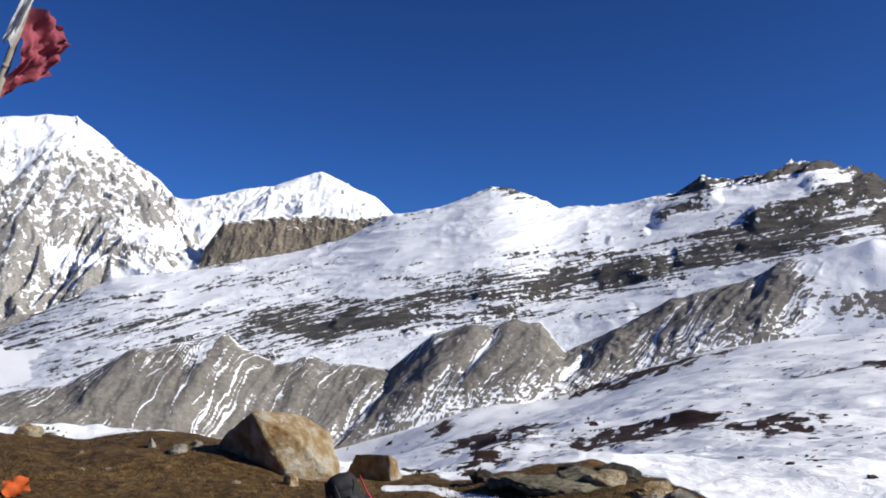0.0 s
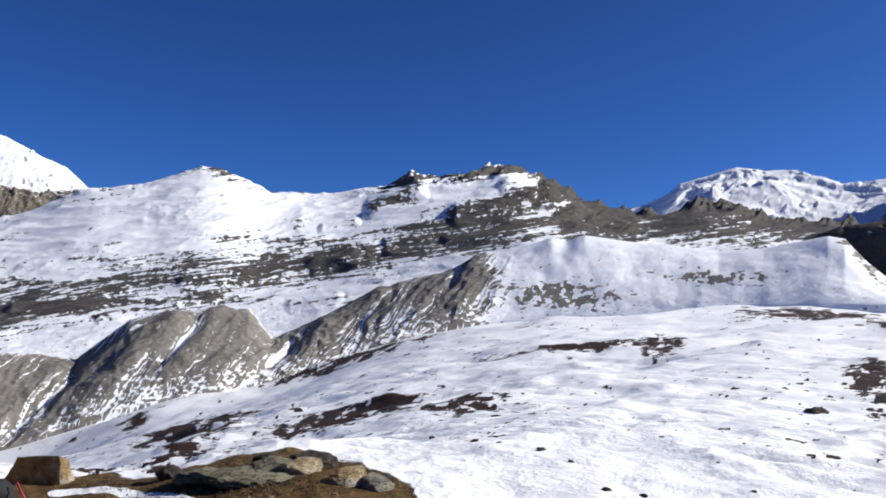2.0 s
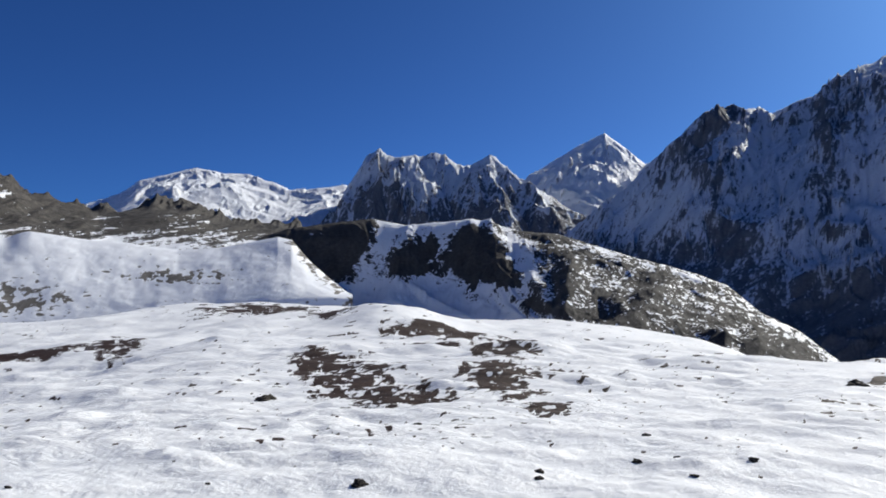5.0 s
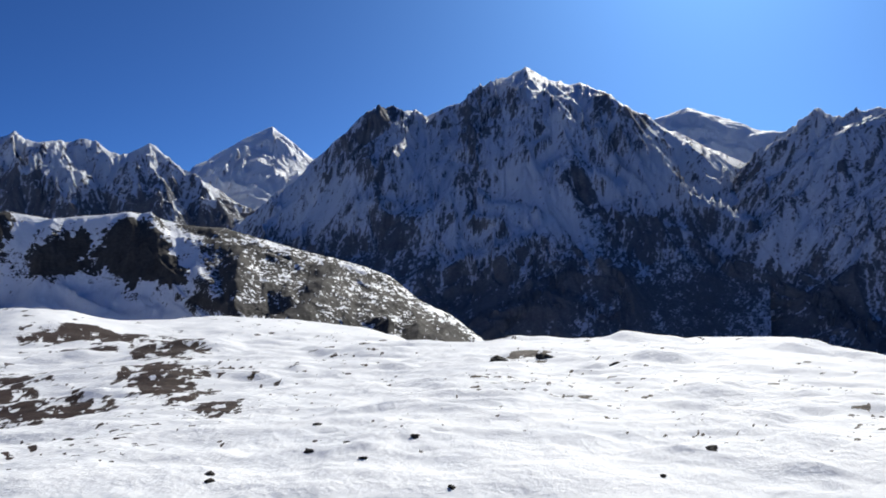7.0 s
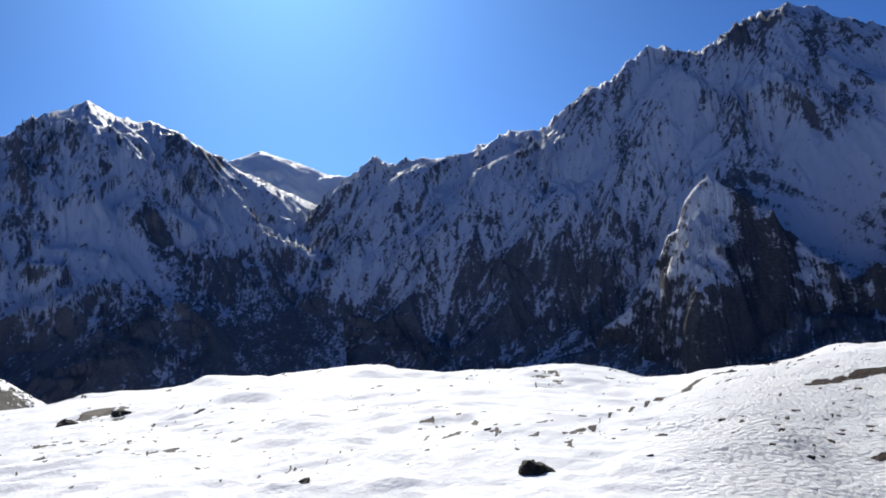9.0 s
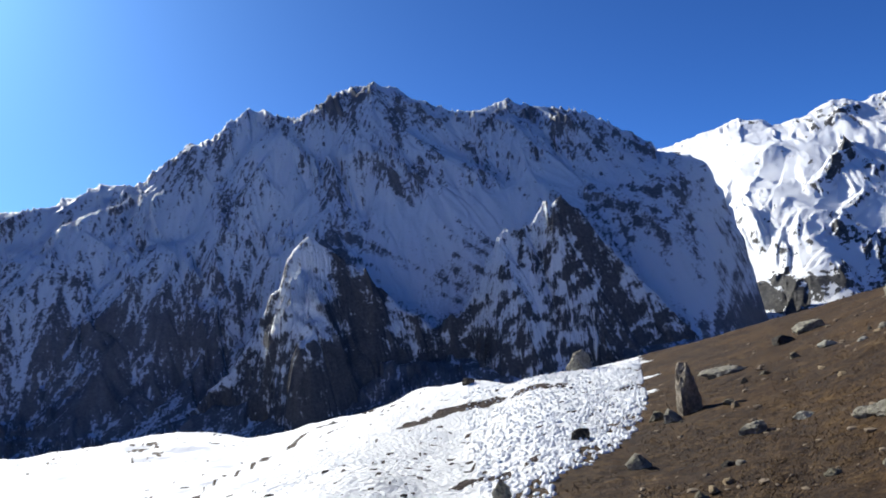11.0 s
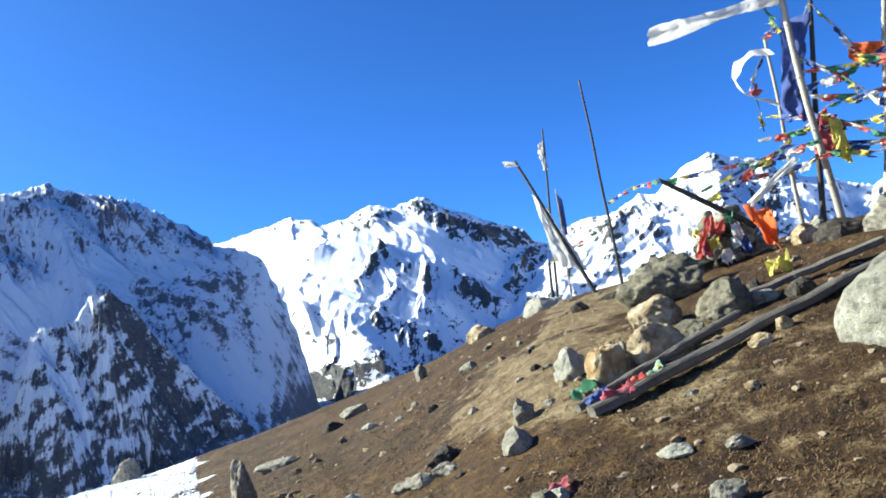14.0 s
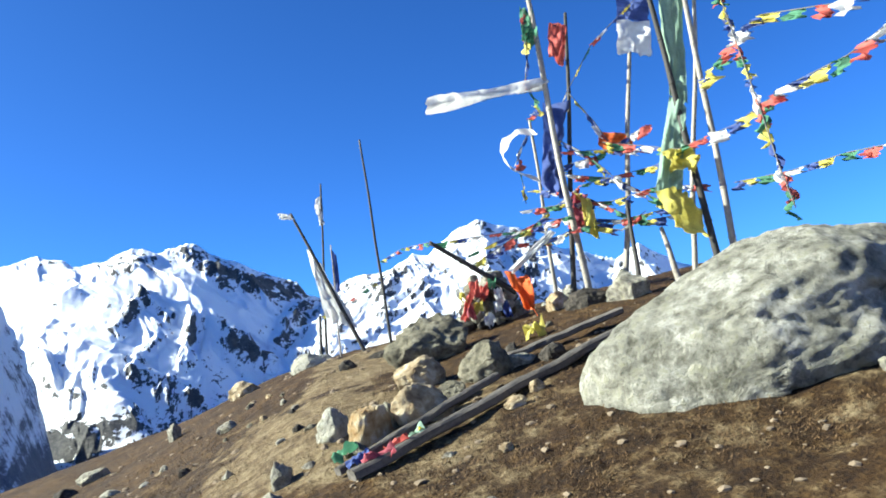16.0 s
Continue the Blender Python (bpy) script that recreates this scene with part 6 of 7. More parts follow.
# ---- beams ----
def beam(b0, r0, b1, r1, wide, high, lift0, lift1, seed, label):
    a, c = spot(b0, r0, lift0 + high / 2), spot(b1, r1, lift1 + high / 2)
    way = (c - a).normalized()
    side = way.cross(Vector((0, 0, 1))).normalized()
    up = side.cross(way)
    bm = bmesh.new()
    rings = []
    n = 44
    for i in range(n + 1):
        ring = []
        for sx, sz in ((-1, -.6), (-.6, -1), (.6, -1), (1, -.6), (1, .6), (.6, 1), (.15, 1), (0, .72), (-.15, 1), (-.6, 1), (-1, .6)):
            k = 1 + .12 * noise.noise(Vector((i * .35, sx * 2 + seed, sz * 2)))
            ring.append(bm.verts.new(Vector((sx * wide / 2 * k, sz * high / 2 * k, 0)) + Vector((.02 * noise.noise(Vector((i * .12, seed, 5))), .015 * noise.noise(Vector((i * .15, seed, 9))), (c - a).length * i / n))))
        rings.append(ring)
    m = len(rings[0])
    for p, q in zip(rings, rings[1:]):
        for k in range(m):
            bm.faces.new((p[k], p[(k + 1) % m], q[(k + 1) % m], q[k]))
    bm.faces.new(rings[0][::-1])
    bm.faces.new(rings[-1])
    bmesh.ops.recalc_face_normals(bm, faces=bm.faces)
    ob = new("timber_beam", finish(bm, "timber_beam", M_BEAM, False))
    ob.matrix_basis = Matrix.Translation(a) @ Matrix((side, up, way)).transposed().to_4x4()
    return tagged(ob, label, "timber", "timbers beside the boulder")


beam(186.1, 6.0, 207.2, 8.0, .12, .085, 0.0, .03, 1, "long dark weathered timber lying on the slope")
beam(185.2, 6.2, 197.5, 7.3, .08, .065, 0.03, .06, 2, "thinner grey timber lying beside the long one")
beam(197.9, 8.0, 207.0, 8.45, .18, .07, .06, .1, 3, "broad split plank lying on stones")


# ---- cloths ----
def cloth(name, corners, mat, label, seed, wave=.06, nu=14, nv=14, category="banner", curl=.2):
    ob = new(name, finish(cloth_bm(corners, nu, nv, wave, seed, curl), name, mat))
    return tagged(ob, label, category)


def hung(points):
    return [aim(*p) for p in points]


cloth("prayer_banner", hung([(185.4, 8.5, 14.45), (186.3, 7.2, 14.4), (188.2, 1.9, 14.3), (186.0, 3.2, 14.2)]), M_WHITE, "torn white banner blown from the leaning pole", 1, .16, 18, 22)
cloth("prayer_banner", hung([(187.1, 12.2, 15.8), (186.6, 11.9, 15.7), (186.6, 10.2, 15.7), (187.0, 10.0, 15.75)]), M_WHITE, "small white rag on a slim pole", 2, .06)
cloth("prayer_banner", hung([(184.72, 11.1, 14.4), (183.7, 11.3, 14.3), (183.9, 10.9, 14.3), (184.9, 10.6, 14.4)]), M_WHITE, "short white rag at the tip of the leaning pole", 3, .05)
cloth("prayer_banner", hung([(187.15, 8.2, 15.0), (187.5, 7.6, 15.0), (187.4, 4.9, 14.95), (186.9, 5.0, 14.95)]), M_BLUE, "narrow faded blue banner on a cane", 4, .05)
cloth("prayer_banner", hung([(204.8, 15.9, 11.4), (206.3, 15.4, 11.6), (205.2, 8.8, 11.5), (204.0, 9.6, 11.4)]), M_BLUE, "long dark blue banner between two poles", 5, .16, 16, 26)
cloth("prayer_banner", hung([(215.0, 24, 10), (217.0, 23.5, 10.1), (214.9, 13.2, 10), (214.0, 14.4, 9.9)]), M_SAGE, "long faded green banner tied between the tall poles", 6, .14, 16, 30)
cloth("prayer_banner", hung([(213.9, 14.2, 9.9), (214.9, 13.2, 9.9), (213.2, 6.9, 9.9), (211.4, 7.6, 9.8)]), M_SAGE, "lower faded green banner with a ragged foot", 7, .14, 16, 20)
cloth("prayer_banner", hung([(211.6, 7.9, 9.6), (213.8, 7.6, 9.75), (214.5, 3.9, 9.8), (212.4, 4.9, 9.5)]), M_GOLD, "bright yellow flag blown out from the pole", 8, .12)
cloth("prayer_banner", hung([(212.5, 10.5, 9.65), (214.5, 10.4, 9.75), (214.7, 8.3, 9.8), (213.0, 9.2, 9.65)]), M_GOLD, "crumpled yellow flag on the dark pole", 9, .16)
cloth("prayer_banner", hung([(211.4, 20.2, 11.6), (213.7, 19.5, 11.7), (213.3, 17.3, 11.6), (211.0, 18.1, 11.5)]), M_WHITE, "white flag at the top of a bamboo pole", 10, .08)
cloth("prayer_banner", hung([(211.7, 21.6, 11.6), (213.9, 20.9, 11.7), (213.7, 19.5, 11.7), (211.5, 20.2, 11.6)]), M_BLUE, "blue strip above the white flag", 11, .06)
cloth("prayer_banner", hung([(206.5, 21.2, 11.5), (207.8, 20.8, 11.6), (207.1, 18.2, 11.6), (206.0, 19.0, 11.5)]), M_RED, "red flag near the tip of the dark pole", 12, .1)
cloth("prayer_banner", hung([(208.4, 13.0, 11.5), (210.9, 12.0, 11.6), (210.6, 10.8, 11.6), (208.4, 11.3, 11.5)]), M_ORANGE, "orange cloth knotted round a pole", 13, .1)
cloth("prayer_banner", hung([(205.5, 17.6, 11.2), (196.2, 17.8, 10.4), (196.3, 16.9, 10.4), (205.4, 16.7, 11.2)]), M_WHITE, "long white scarf streaming from the tall pole", 14, .14, 40, 4, "scarf", 0)
cloth("prayer_banner", hung([(199.6, 4.2, 10.9), (201.2, 3.7, 10.9), (201.5, .5, 10.8), (200.6, 1.6, 10.7)]), M_ORANGE, "orange red cloth hanging from the leaning log", 15, .12)
cloth("prayer_banner", hung([(203.6, 6.7, 10.9), (203.8, 6.2, 10.9), (200.3, 4.0, 10.8), (200.0, 4.4, 10.8)]), M_WHITE, "white and blue scarf twisted above the orange cloth", 16, .1, 20, 5, "scarf", 0)
cloth("prayer_banner", hung([(205.6, 9.0, 11.3), (206.6, 8.6, 11.4), (206.5, 5.8, 11.4), (205.2, 6.3, 11.3)]), M_PINK, "faded red cloth wrapped round the poles", 17, .14)
cloth("prayer_banner", hung([(206.2, 8.6, 11.2), (207.0, 8.2, 11.2), (207.0, 5.2, 11.2), (206.1, 5.9, 11.2)]), M_GOLD, "yellow cloth wrapped round a pole", 18, .1)
cloth("prayer_banner", hung([(204.6, 22.8, 11.2), (205.6, 22.0, 11.2), (205.3, 19.8, 11.2), (204.2, 20.4, 11.1)]), M_GREEN, "green flag looped round the tall pole", 19, .14)
cloth("prayer_cloth", hung([(196.5, 3.0, 11.3), (197.1, 3.2, 11.3), (196.4, 1.2, 11.2), (195.8, 1.1, 11.2)]), M_RED, "red cloth draped over the cairn", 20, .1, 12, 12, "cloth")
cloth("prayer_cloth", hung([(196.9, 2.3, 11.25), (197.7, 2.5, 11.25), (197.6, 1.7, 11.2), (196.9, 1.5, 11.2)]), M_GOLD, "yellow cloth draped over the cairn", 21, .08, 12, 12, "cloth")
cloth("prayer_cloth", hung([(198.3, 4.1, 11.4), (198.9, 3.9, 11.4), (198.8, 3.3, 11.3), (198.2, 3.4, 11.3)]), M_GREEN, "green cloth draped over the cairn", 22, .08, 12, 12, "cloth")
cloth("prayer_cloth", hung([(200.2, -.1, 9.0), (201.8, .1, 9.0), (201.8, -.75, 8.8), (200.2, -.85, 8.8)]), M_GOLD, "crumpled yellow cloth on the turf", 23, .1, 12, 12, "cloth")


cloth("prayer_cloth", hung([(197.6, 3.5, 11.3), (198.3, 3.6, 11.3), (198.0, 2.6, 11.2), (197.4, 2.5, 11.2)]), M_RED, "dark red cloth wound into the cairn", 24, .08, 12, 12, "cloth")
cloth("prayer_cloth", hung([(198.4, 2.2, 11.25), (199.1, 2.3, 11.25), (199.0, 1.5, 11.15), (198.4, 1.4, 11.15)]), M_WHITE, "white rag wound into the cairn", 25, .06, 12, 12, "cloth")


for k, (b, e, w, h, mat, colour) in enumerate([(197.2, 3.9, .7, 1.3, M_RED, "red"), (198.9, 3.0, .6, .9, M_WHITE, "white"), (196.6, 2.0, .6, .7, M_PINK, "faded red"), (197.9, 1.2, .8, .7, M_WHITE, "white"), (199.3, 1.9, .5, 1.0, M_BLUE, "blue"), (196.2, 3.3, .4, .9, M_GOLD, "yellow")]):
    cloth("prayer_cloth", hung([(b - w / 2, e, 11.2), (b + w / 2, e + .1, 11.2), (b + w / 2 + .1, e - h, 11.1), (b - w / 2, e - h * .8, 11.1)]), mat, colour + " weathered cloth tied round the cairn", 60 + k, .09, 12, 12, "cloth")


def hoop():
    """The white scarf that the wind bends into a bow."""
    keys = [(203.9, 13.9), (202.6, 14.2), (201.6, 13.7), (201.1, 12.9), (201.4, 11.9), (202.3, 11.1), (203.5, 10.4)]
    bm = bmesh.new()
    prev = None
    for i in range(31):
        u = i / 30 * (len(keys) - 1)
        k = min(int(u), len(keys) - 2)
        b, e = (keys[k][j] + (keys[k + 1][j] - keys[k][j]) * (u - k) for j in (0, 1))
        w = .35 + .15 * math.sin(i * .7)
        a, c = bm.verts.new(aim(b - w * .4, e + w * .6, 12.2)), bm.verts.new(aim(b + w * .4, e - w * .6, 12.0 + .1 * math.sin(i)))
        if prev:
            bm.faces.new((prev[0], a, c, prev[1]))
        prev = (a, c)
    return tagged(new("scarf", finish(bm, "scarf", M_WHITE)), "white scarf blown into a bow beside the poles", "scarf")


hoop()
FLAG_COLOURS = [("blue", M_BLUE), ("white", M_WHITE), ("red", M_RED), ("green", M_GREEN), ("yellow", M_GOLD)]


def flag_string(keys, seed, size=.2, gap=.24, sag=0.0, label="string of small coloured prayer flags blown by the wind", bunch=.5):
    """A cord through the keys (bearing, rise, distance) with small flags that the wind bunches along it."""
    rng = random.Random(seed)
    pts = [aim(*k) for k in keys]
    ob = thing("prayer_flag_string", pts[0], 0, label, "prayer flags", "strings of prayer flags")
    fine = []
    for a, c in zip(pts, pts[1:]):
        n = max(2, int((c - a).length / .08))
        fine += [a.lerp(c, i / n) - Vector((0, 0, sag * 4 * (i / n) * (1 - i / n))) for i in range(n)]
    fine.append(pts[-1])
    part("cord", local_to(tube_bm(fine, .006, .006, 5), ob), M_CORD, ob)
    run, k, nxt = 0.0, rng.randrange(5), gap * .4
    for a, c in zip(fine, fine[1:]):
        run += (c - a).length
        if run < nxt:
            continue
        nxt += gap * rng.uniform(.85, 1.15)
        way = (c - a).normalized()
        long = size * rng.uniform(.8, 1.5)
        drop = size * rng.uniform(.15, .9) * (1 - bunch) + size * .16
        wind = Vector((.35, .1, 0)) * rng.uniform(-.2, .5)
        down = (Vector((0, 0, -1)) + wind + way * rng.uniform(-.9, .5)).normalized() * drop
        shift = way * long * rng.uniform(-.1, .5)
        bm = cloth_bm([a, a + way * long, a + way * long * rng.uniform(.6, 1.0) + down + shift, a + down * rng.uniform(.6, 1.1) + shift], 7, 6, size * .32, rng.uniform(0, 40), .5)
        name, mat = FLAG_COLOURS[k % 5]
        part("flag", local_to(bm, ob), mat, ob, name + " cotton flag")
        k += 1
    return ob


flag_string([(229, 15.0, 6.2), (225.5, 13.5, 6.8), (221.5, 12.7, 7.8), (217.8, 11.1, 8.9), (213.7, 10.4, 9.8), (208.6, 12.1, 11.2)], 1, .24, .3)
flag_string([(229, 17.0, 6.6), (225.5, 16.9, 7.2), (221, 17.7, 8), (219.6, 17.2, 8.4), (216.6, 14.8, 9.7)], 2, .26, .34)
flag_string([(218.4, 22, 8.6), (219.0, 17.0, 8.2), (219.3, 14.2, 7.9), (219.6, 11.3, 7.6), (219.9, 7.7, 7.3), (220.3, 4.6, 7.1)], 3, .19, .18, bunch=.35)
flag_string([(228, 7.2, 7.2), (224.1, 7.4, 7.8), (220.6, 7.1, 8.6), (216.9, 7.2, 9.6)], 4, .22, .3)
flag_string([(213.0, 21.2, 11.6), (209.3, 19.1, 11.6), (206.7, 16.1, 11.5)], 5, .16, .26, bunch=.8)
flag_string([(206.9, 16.1, 11.5), (208.3, 13.7, 11.4), (209.0, 12.1, 11.3)], 6, .2, .26)
flag_string([(205.0, 12.1, 11.3), (208.3, 11.6, 11.2), (212.2, 10.8, 10.6), (214.6, 9.6, 10)], 7, .2, .26)
flag_string([(201.6, 8.4, 11.8), (205.0, 8.3, 11.4), (208.3, 7.8, 11.2), (211.6, 8.1, 10.4), (215.1, 7.5, 9.9)], 8, .2, .2)
flag_string([(197.2, 5.9, 11.2), (202.6, 7.3, 11.6), (206.4, 9.4, 11.4), (211.8, 9.6, 10.6), (214.6, 10.4, 10)], 9, .2, .2)
flag_string([(202.8, 9.8, 12.2), (206.0, 8.9, 11.4), (209.2, 6.6, 10.9)], 10, .2, .2)
flag_string([(194.4, 7.2, 11.2), (197.0, 7.2, 11.5), (200.0, 7.1, 11.8), (203.2, 6.6, 12.2)], 11, .18, .24)
flag_string([(190.6, 6.6, 14.7), (192.4, 7.3, 13), (194.4, 7.4, 11.3)], 12, .15, .32, label="thin string of small faded flags")
flag_string([(204.8, 22.6, 11.2), (204.4, 19.2, 11.1), (203.9, 17.7, 11.1), (204.5, 15.6, 11.2), (203.7, 14.9, 12.3)], 13, .2, .22, bunch=.8)
flag_string([(203.4, 14.0, 12.3), (202.3, 12.6, 12.2), (202.2, 8.9, 12.1)], 14, .2, .2)
flag_string([(205.4, 10.4, 11.3), (208.8, 9.4, 11.2), (211.9, 7.0, 10.8)], 15, .18, .2)
flag_string([(203.0, 5.6, 12.3), (205.8, 6.6, 11.4), (208.6, 5.6, 11.0), (210.6, 6.6, 10.8)], 16, .18, .2)
flag_string([(185.4, 3.2, 15.4), (187.0, 3.8, 15.5), (190.4, 5.2, 14.8)], 17, .16, .26, label="string of faded flags between the crest poles")


for k, (b0, e0, b1, e1, mid) in enumerate([(197.6, 5.2, 205.4, 7.4, 6.9), (199.4, 6.2, 206.4, 6.4, 5.9), (203.2, 7.6, 212.0, 6.4, 6.3), (204.6, 11.0, 211.4, 12.4, 11.2), (206.4, 6.9, 214.2, 5.8, 5.9), (205.2, 13.2, 209.2, 9.0, 11.6)]):
    flag_string([(b0, e0, 11.5), ((b0 + b1) / 2, mid, 11.3), (b1, e1, 10.9)], 30 + k, .17, .17, bunch=.3, label="crowded string of faded prayer flags between the poles")


def fallen_flags():
    ob = thing("fallen_flags", spot(187.8, 6.2), 187.8, "heap of red, blue and green flags lying on the timbers", "cloth")
    for k, (b, r, w, d, mat, name) in enumerate([(186.7, 6.15, .2, .08, M_BLUE, "crumpled blue cloth"), (188.2, 6.12, .26, .08, M_PINK, "crumpled faded red cloth"), (189.6, 6.28, .2, .07, M_RED, "crumpled red cloth"), (185.9, 6.45, .22, .1, M_GREEN, "crumpled dark green cloth"), (191.4, 6.4, .14, .08, M_GOLD, "crumpled yellow cloth"), (190.6, 6.36, .26, .1, M_SAGE, "crumpled grey green cloth")]):
        c = spot(b, r, .1)
        right = Vector((math.cos(radians(b)), -math.sin(radians(b)), .3)).normalized() * w / 2
        back = Vector((math.sin(radians(b)), math.cos(radians(b)), .25)) * d / 2
        part("cloth", local_to(cloth_bm([c - right + back, c + right + back, c + right - back, c - right - back], 14, 8, .05, 30 + k, .2), ob), mat, ob, name)
    return ob


fallen_flags()
cloth("fallen_rag", [spot(180.2, 4.75, .03), spot(183.4, 5.05, .06), spot(183.5, 4.9, .03), spot(180.4, 4.62, .02)], M_PINK, "faded red rag lying flat on the turf", 44, .04, 16, 6, "cloth")
cloth("fallen_rag", [spot(-29.8, 6.75, .12), spot(-28.3, 6.75, .12), spot(-28.3, 6.65, .02), spot(-29.8, 6.65, .02)], M_ORANGE, "small orange cloth on the turf", 45, .05, 8, 6, "cloth")

# the flag close to the shelf's end
pole(-40, 5.0, -28.1, 19.8, 5.0, .03, M_POLE, "pale pole with a faded red flag on the shelf", 21, 5)
cloth("prayer_banner", hung([(-28.6, 17.6, 5), (-26.5, 16.5, 5.1), (-27.1, 13.6, 5.05), (-30.2, 11.6, 5)]), M_PINK, "faded red flag blown out from a pale pole", 46, .14, 18, 18)
cloth("prayer_banner", hung([(-28.4, 19.6, 4.95), (-27.7, 19.4, 4.95), (-29.6, 15.0, 4.95), (-30.2, 15.2, 4.95)]), M_WHITE, "white strip along the pale pole", 47, .04)


# ---- backpack ----
def backpack(b, r):
    ob = thing("backpack", spot(b, r, -.01), b, "black hiking backpack with red and green straps on the turf", "backpack")
    tilt = pose(0, 0, 0, -10, -16, 20) @ Matrix.Scale(.72, 4)

    def blob(w, d, h, at, seed, lumps=.2, q=2.3):
        bm = bmesh.new()
        bmesh.ops.create_icosphere(bm, subdivisions=4, radius=1)
        for v in bm.verts:
            p = v.co
            s = (abs(p.x) ** q + abs(p.y) ** q + abs(p.z) ** q) ** (-1 / q)
            p = p * s
            p *= 1 + lumps * noise.fractal(p * 2 + Vector((seed, 0, 0)), .8, 2, 4)
            v.co = Vector((p.x * w / 2, p.y * d / 2, p.z * h / 2)) + Vector(at)
        bm.transform(tilt)
        return bm
    part("body", blob(.34, .24, .5, (0, 0, .27), 1), M_NYLON, ob)
    part("lid", blob(.31, .23, .2, (0, -.01, .47), 2, .1, 2.2), M_NYLON, ob)
    part("front_pocket", blob(.26, .1, .28, (0, -.14, .2), 3), M_NYLON_GREY, ob, "dark grey front pocket")
    part("side_pocket", blob(.1, .18, .24, (.19, 0, .16), 4), M_NYLON, ob)
    part("side_pocket", blob(.1, .18, .24, (-.19, 0, .16), 5), M_NYLON, ob)
    for x, mat, label in ((.165, M_STRAP_RED, "red compression strap"), (-.1, M_NYLON_GREY, "grey compression strap")):
        bm = tube_bm([(x, -.15, .5), (x, -.2, .36), (x * 1.2, -.21, .22), (x * 1.1, -.17, .06)], .009, .009, 6)
        bm.transform(tilt)
        part("strap", bm, mat, ob, label)
    bm = tube_bm([(.14, -.14, .12), (.05, -.21, .1), (-.1, -.2, .1)], .02, .02, 6)
    bm.transform(tilt)
    part("strap", bm, M_STRAP_GREEN, ob, "green strap")
    for x in (-.1, .1):
        bm = tube_bm([(x, .12, .5), (x, .2, .4), (x, .21, .25), (x, .13, .08)], .03, .025, 8)
        bm.transform(tilt)
        part("shoulder_strap", bm, M_NYLON, ob)
    return ob


backpack(-6.55, 5.45)


# ---- uncountable small stuff ----
def scatter_mesh(name, mat, verts, faces, label, category):
    me = bpy.data.meshes.new(name)
    me.from_pydata(verts, [], faces)
    me.materials.append(mat)
    return tagged(new(name, me), label, category, kind="stuff")


def dry_grass():
    rng = np.random.default_rng(3)
    n = 90000
    b = np.where(rng.random(n) < .8, rng.uniform(150, 229, n), rng.uniform(-31, 18, n))
    r = np.where(b < 30, 5.0 + 4 * rng.random(n), 3.6 + 10 * rng.random(n) ** 1.6)
    keep = fractal(r * np.sin(np.radians(b)) * .9, r * np.cos(np.radians(b)) * .9, 3, 77) > -.12
    keep &= (b > 157) | (b < 30) | (r < 7)
    keep &= (np.abs(b - 182 - 0.7 * (r - 8)) > 9 * rng.random(n)) | (r < 5.5) | (b < 30)
    keep &= (b > 30) | (r < np.interp(b, (-40, -20, 0, 12, 20), (9, 8.5, 6.6, 5.9, 5.2)))
    b, r = b[keep], r[keep]
    z = ground_at(wrapped(b)[:, None], r[:, None])[:, 0]
    p = np.stack([r * np.sin(np.radians(b)), r * np.cos(np.radians(b)), z - .004], 1)
    a = rng.uniform(0, 2 * np.pi, len(p))
    h = rng.uniform(.008, .03, len(p))
    side = np.stack([np.cos(a), np.sin(a), 0 * a], 1) * .006
    tip = p + np.stack([rng.normal(0, .02, len(p)) - .012, rng.normal(0, .02, len(p)), h], 1)
    verts = np.stack([p - side, p + side, tip], 1).reshape(-1, 3)
    faces = np.arange(len(verts)).reshape(-1, 3)
    scatter_mesh("dry_grass", M_STRAW, verts.tolist(), faces.tolist(), "short dry brown grass on the hilltop", "grass")


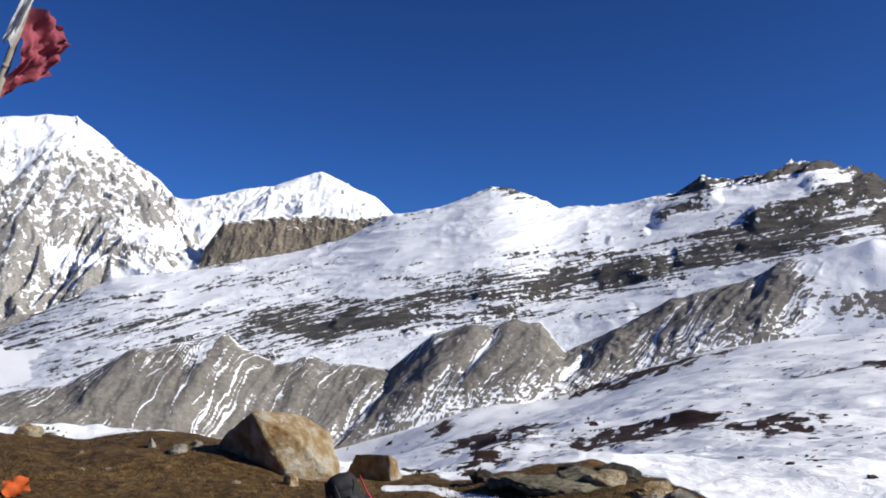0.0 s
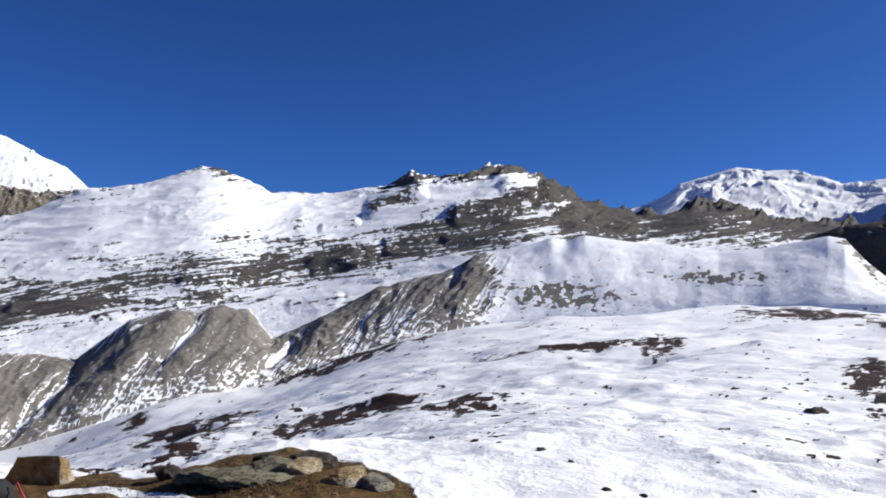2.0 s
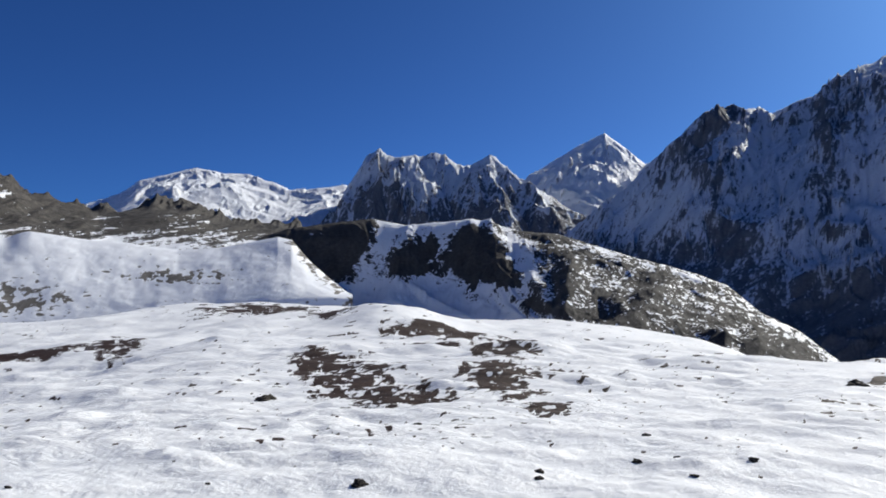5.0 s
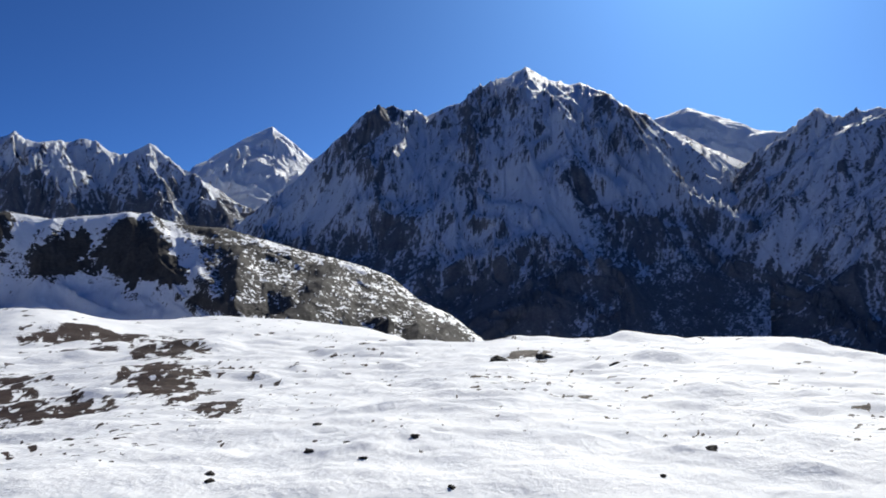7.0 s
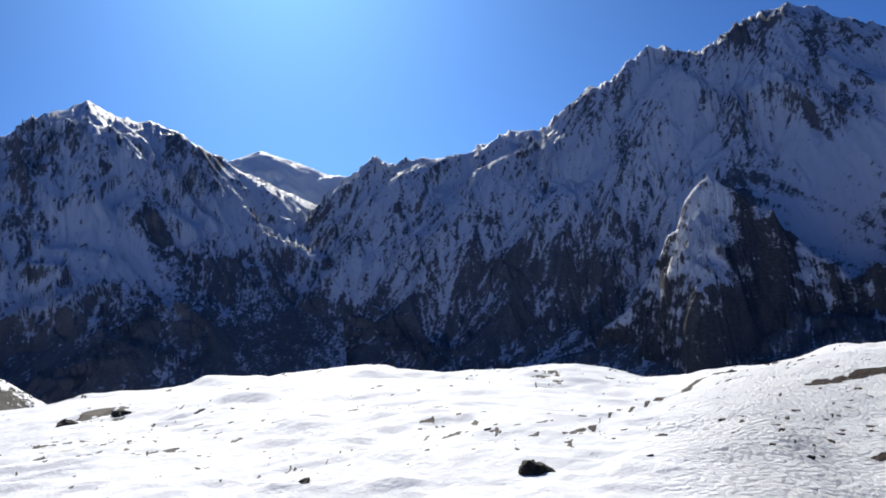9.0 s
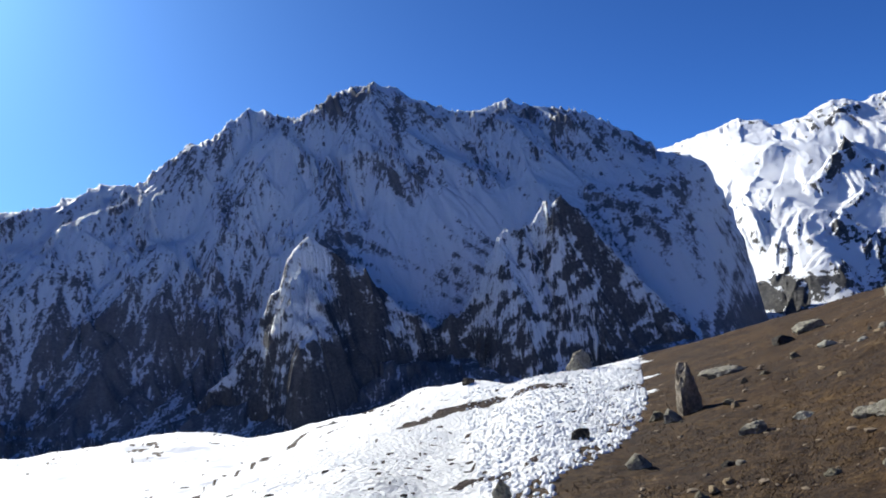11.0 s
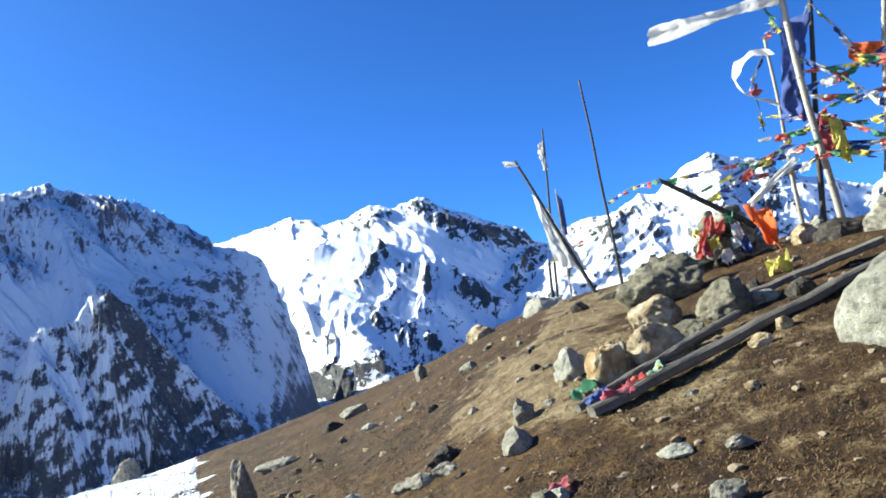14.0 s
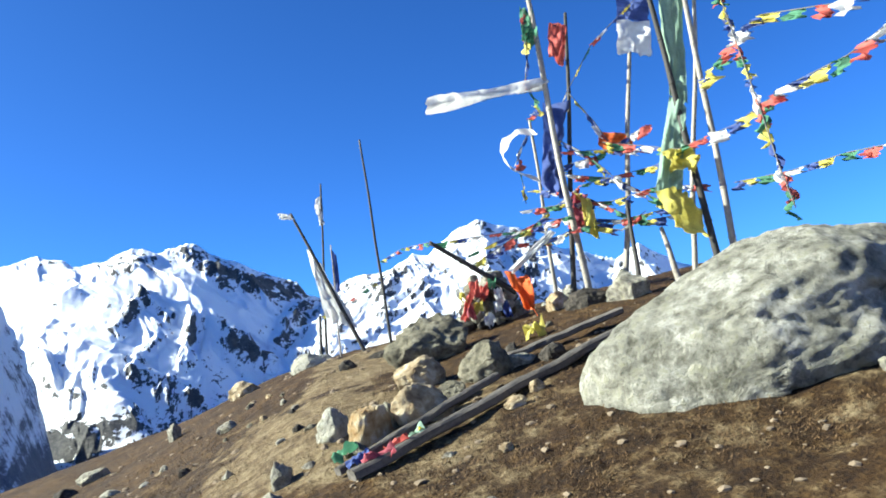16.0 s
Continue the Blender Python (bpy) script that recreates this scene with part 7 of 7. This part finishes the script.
def pebbles():
    rng = np.random.default_rng(8)
    verts, faces = [], []
    ball = bmesh.new()
    bmesh.ops.create_icosphere(ball, subdivisions=1, radius=1.0)
    base, tris = [v.co.copy() for v in ball.verts], [tuple(v.index for v in f.verts) for f in ball.faces]
    ball.free()
    for _ in range(1700):
        b = rng.uniform(152, 228) if rng.random() < .96 else rng.uniform(-30, 18)
        r = 4.4 + 13 * rng.random() ** 1.3 if b > 30 else rng.uniform(5.0, float(np.interp(b, (-40, -20, 0, 12, 20), (8.5, 8, 6.4, 5.8, 5.1))))
        if b < 157 and r > 7 and b > 30:
            continue
        s, a = (.006 + .036 * rng.random() ** 4) * (1 + r / 14), rng.uniform(0, 6.28)
        c, k = spot(b, r), len(verts)
        for p in base:
            q = rng.uniform(.65, 1.15)
            x, y, z = p.x * q, p.y * q * .75, p.z * q * .5
            verts.append((c.x + s * (x * math.cos(a) - y * math.sin(a)), c.y + s * (x * math.sin(a) + y * math.cos(a)), c.z + s * z))
        faces += [tuple(k + i for i in f) for f in tris]
    scatter_mesh("pebbles", M_PEBBLE, verts, faces, "small pale pebbles strewn over the turf", "pebbles")


def snow_knobs():
    rng = np.random.default_rng(12)
    n = 3500
    b = 158 - 13 * rng.random(n) ** 2
    r = 6.5 * np.exp(rng.random(n) * 1.25)
    x, y = r * np.sin(np.radians(b)), r * np.cos(np.radians(b))
    border = np.interp(np.log(r), np.log([5, 7.6, 8.4, 11.6, 20, 40]), (146, 151, 153.8, 156.6, 157.9, 159))
    keep = b < border + 1.5 + 2 * fractal(x, y, 2, 31)
    b, r = b[keep], r[keep]
    z = ground_at(wrapped(b)[:, None], r[:, None])[:, 0]
    verts, faces = [], []
    for bb, rr, zz in zip(b, r, z):
        x, y = rr * math.sin(radians(bb)), rr * math.cos(radians(bb))
        w, h, k = rng.uniform(.015, .035), rng.uniform(.012, .045), len(verts)
        for ring, (q, t) in enumerate(((1.2, -.2), (.95, .55), (.4, .95))):
            for i in range(5):
                a = 1.2566 * i + .4 * ring
                verts.append((x + w * q * math.cos(a), y + w * q * math.sin(a), zz + h * t))
        verts.append((x - .01, y, zz + h))
        for ring in (0, 1):
            faces += [(k + ring * 5 + i, k + ring * 5 + (i + 1) % 5, k + ring * 5 + 5 + (i + 1) % 5, k + ring * 5 + 5 + i) for i in range(5)]
        faces += [(k + 10 + i, k + 10 + (i + 1) % 5, k + 15) for i in range(5)]
    scatter_mesh("snow_knobs", M_SNOW, verts, faces, "old snow melted into small knobs at its edge", "snow")


dry_grass()
pebbles()
snow_knobs()
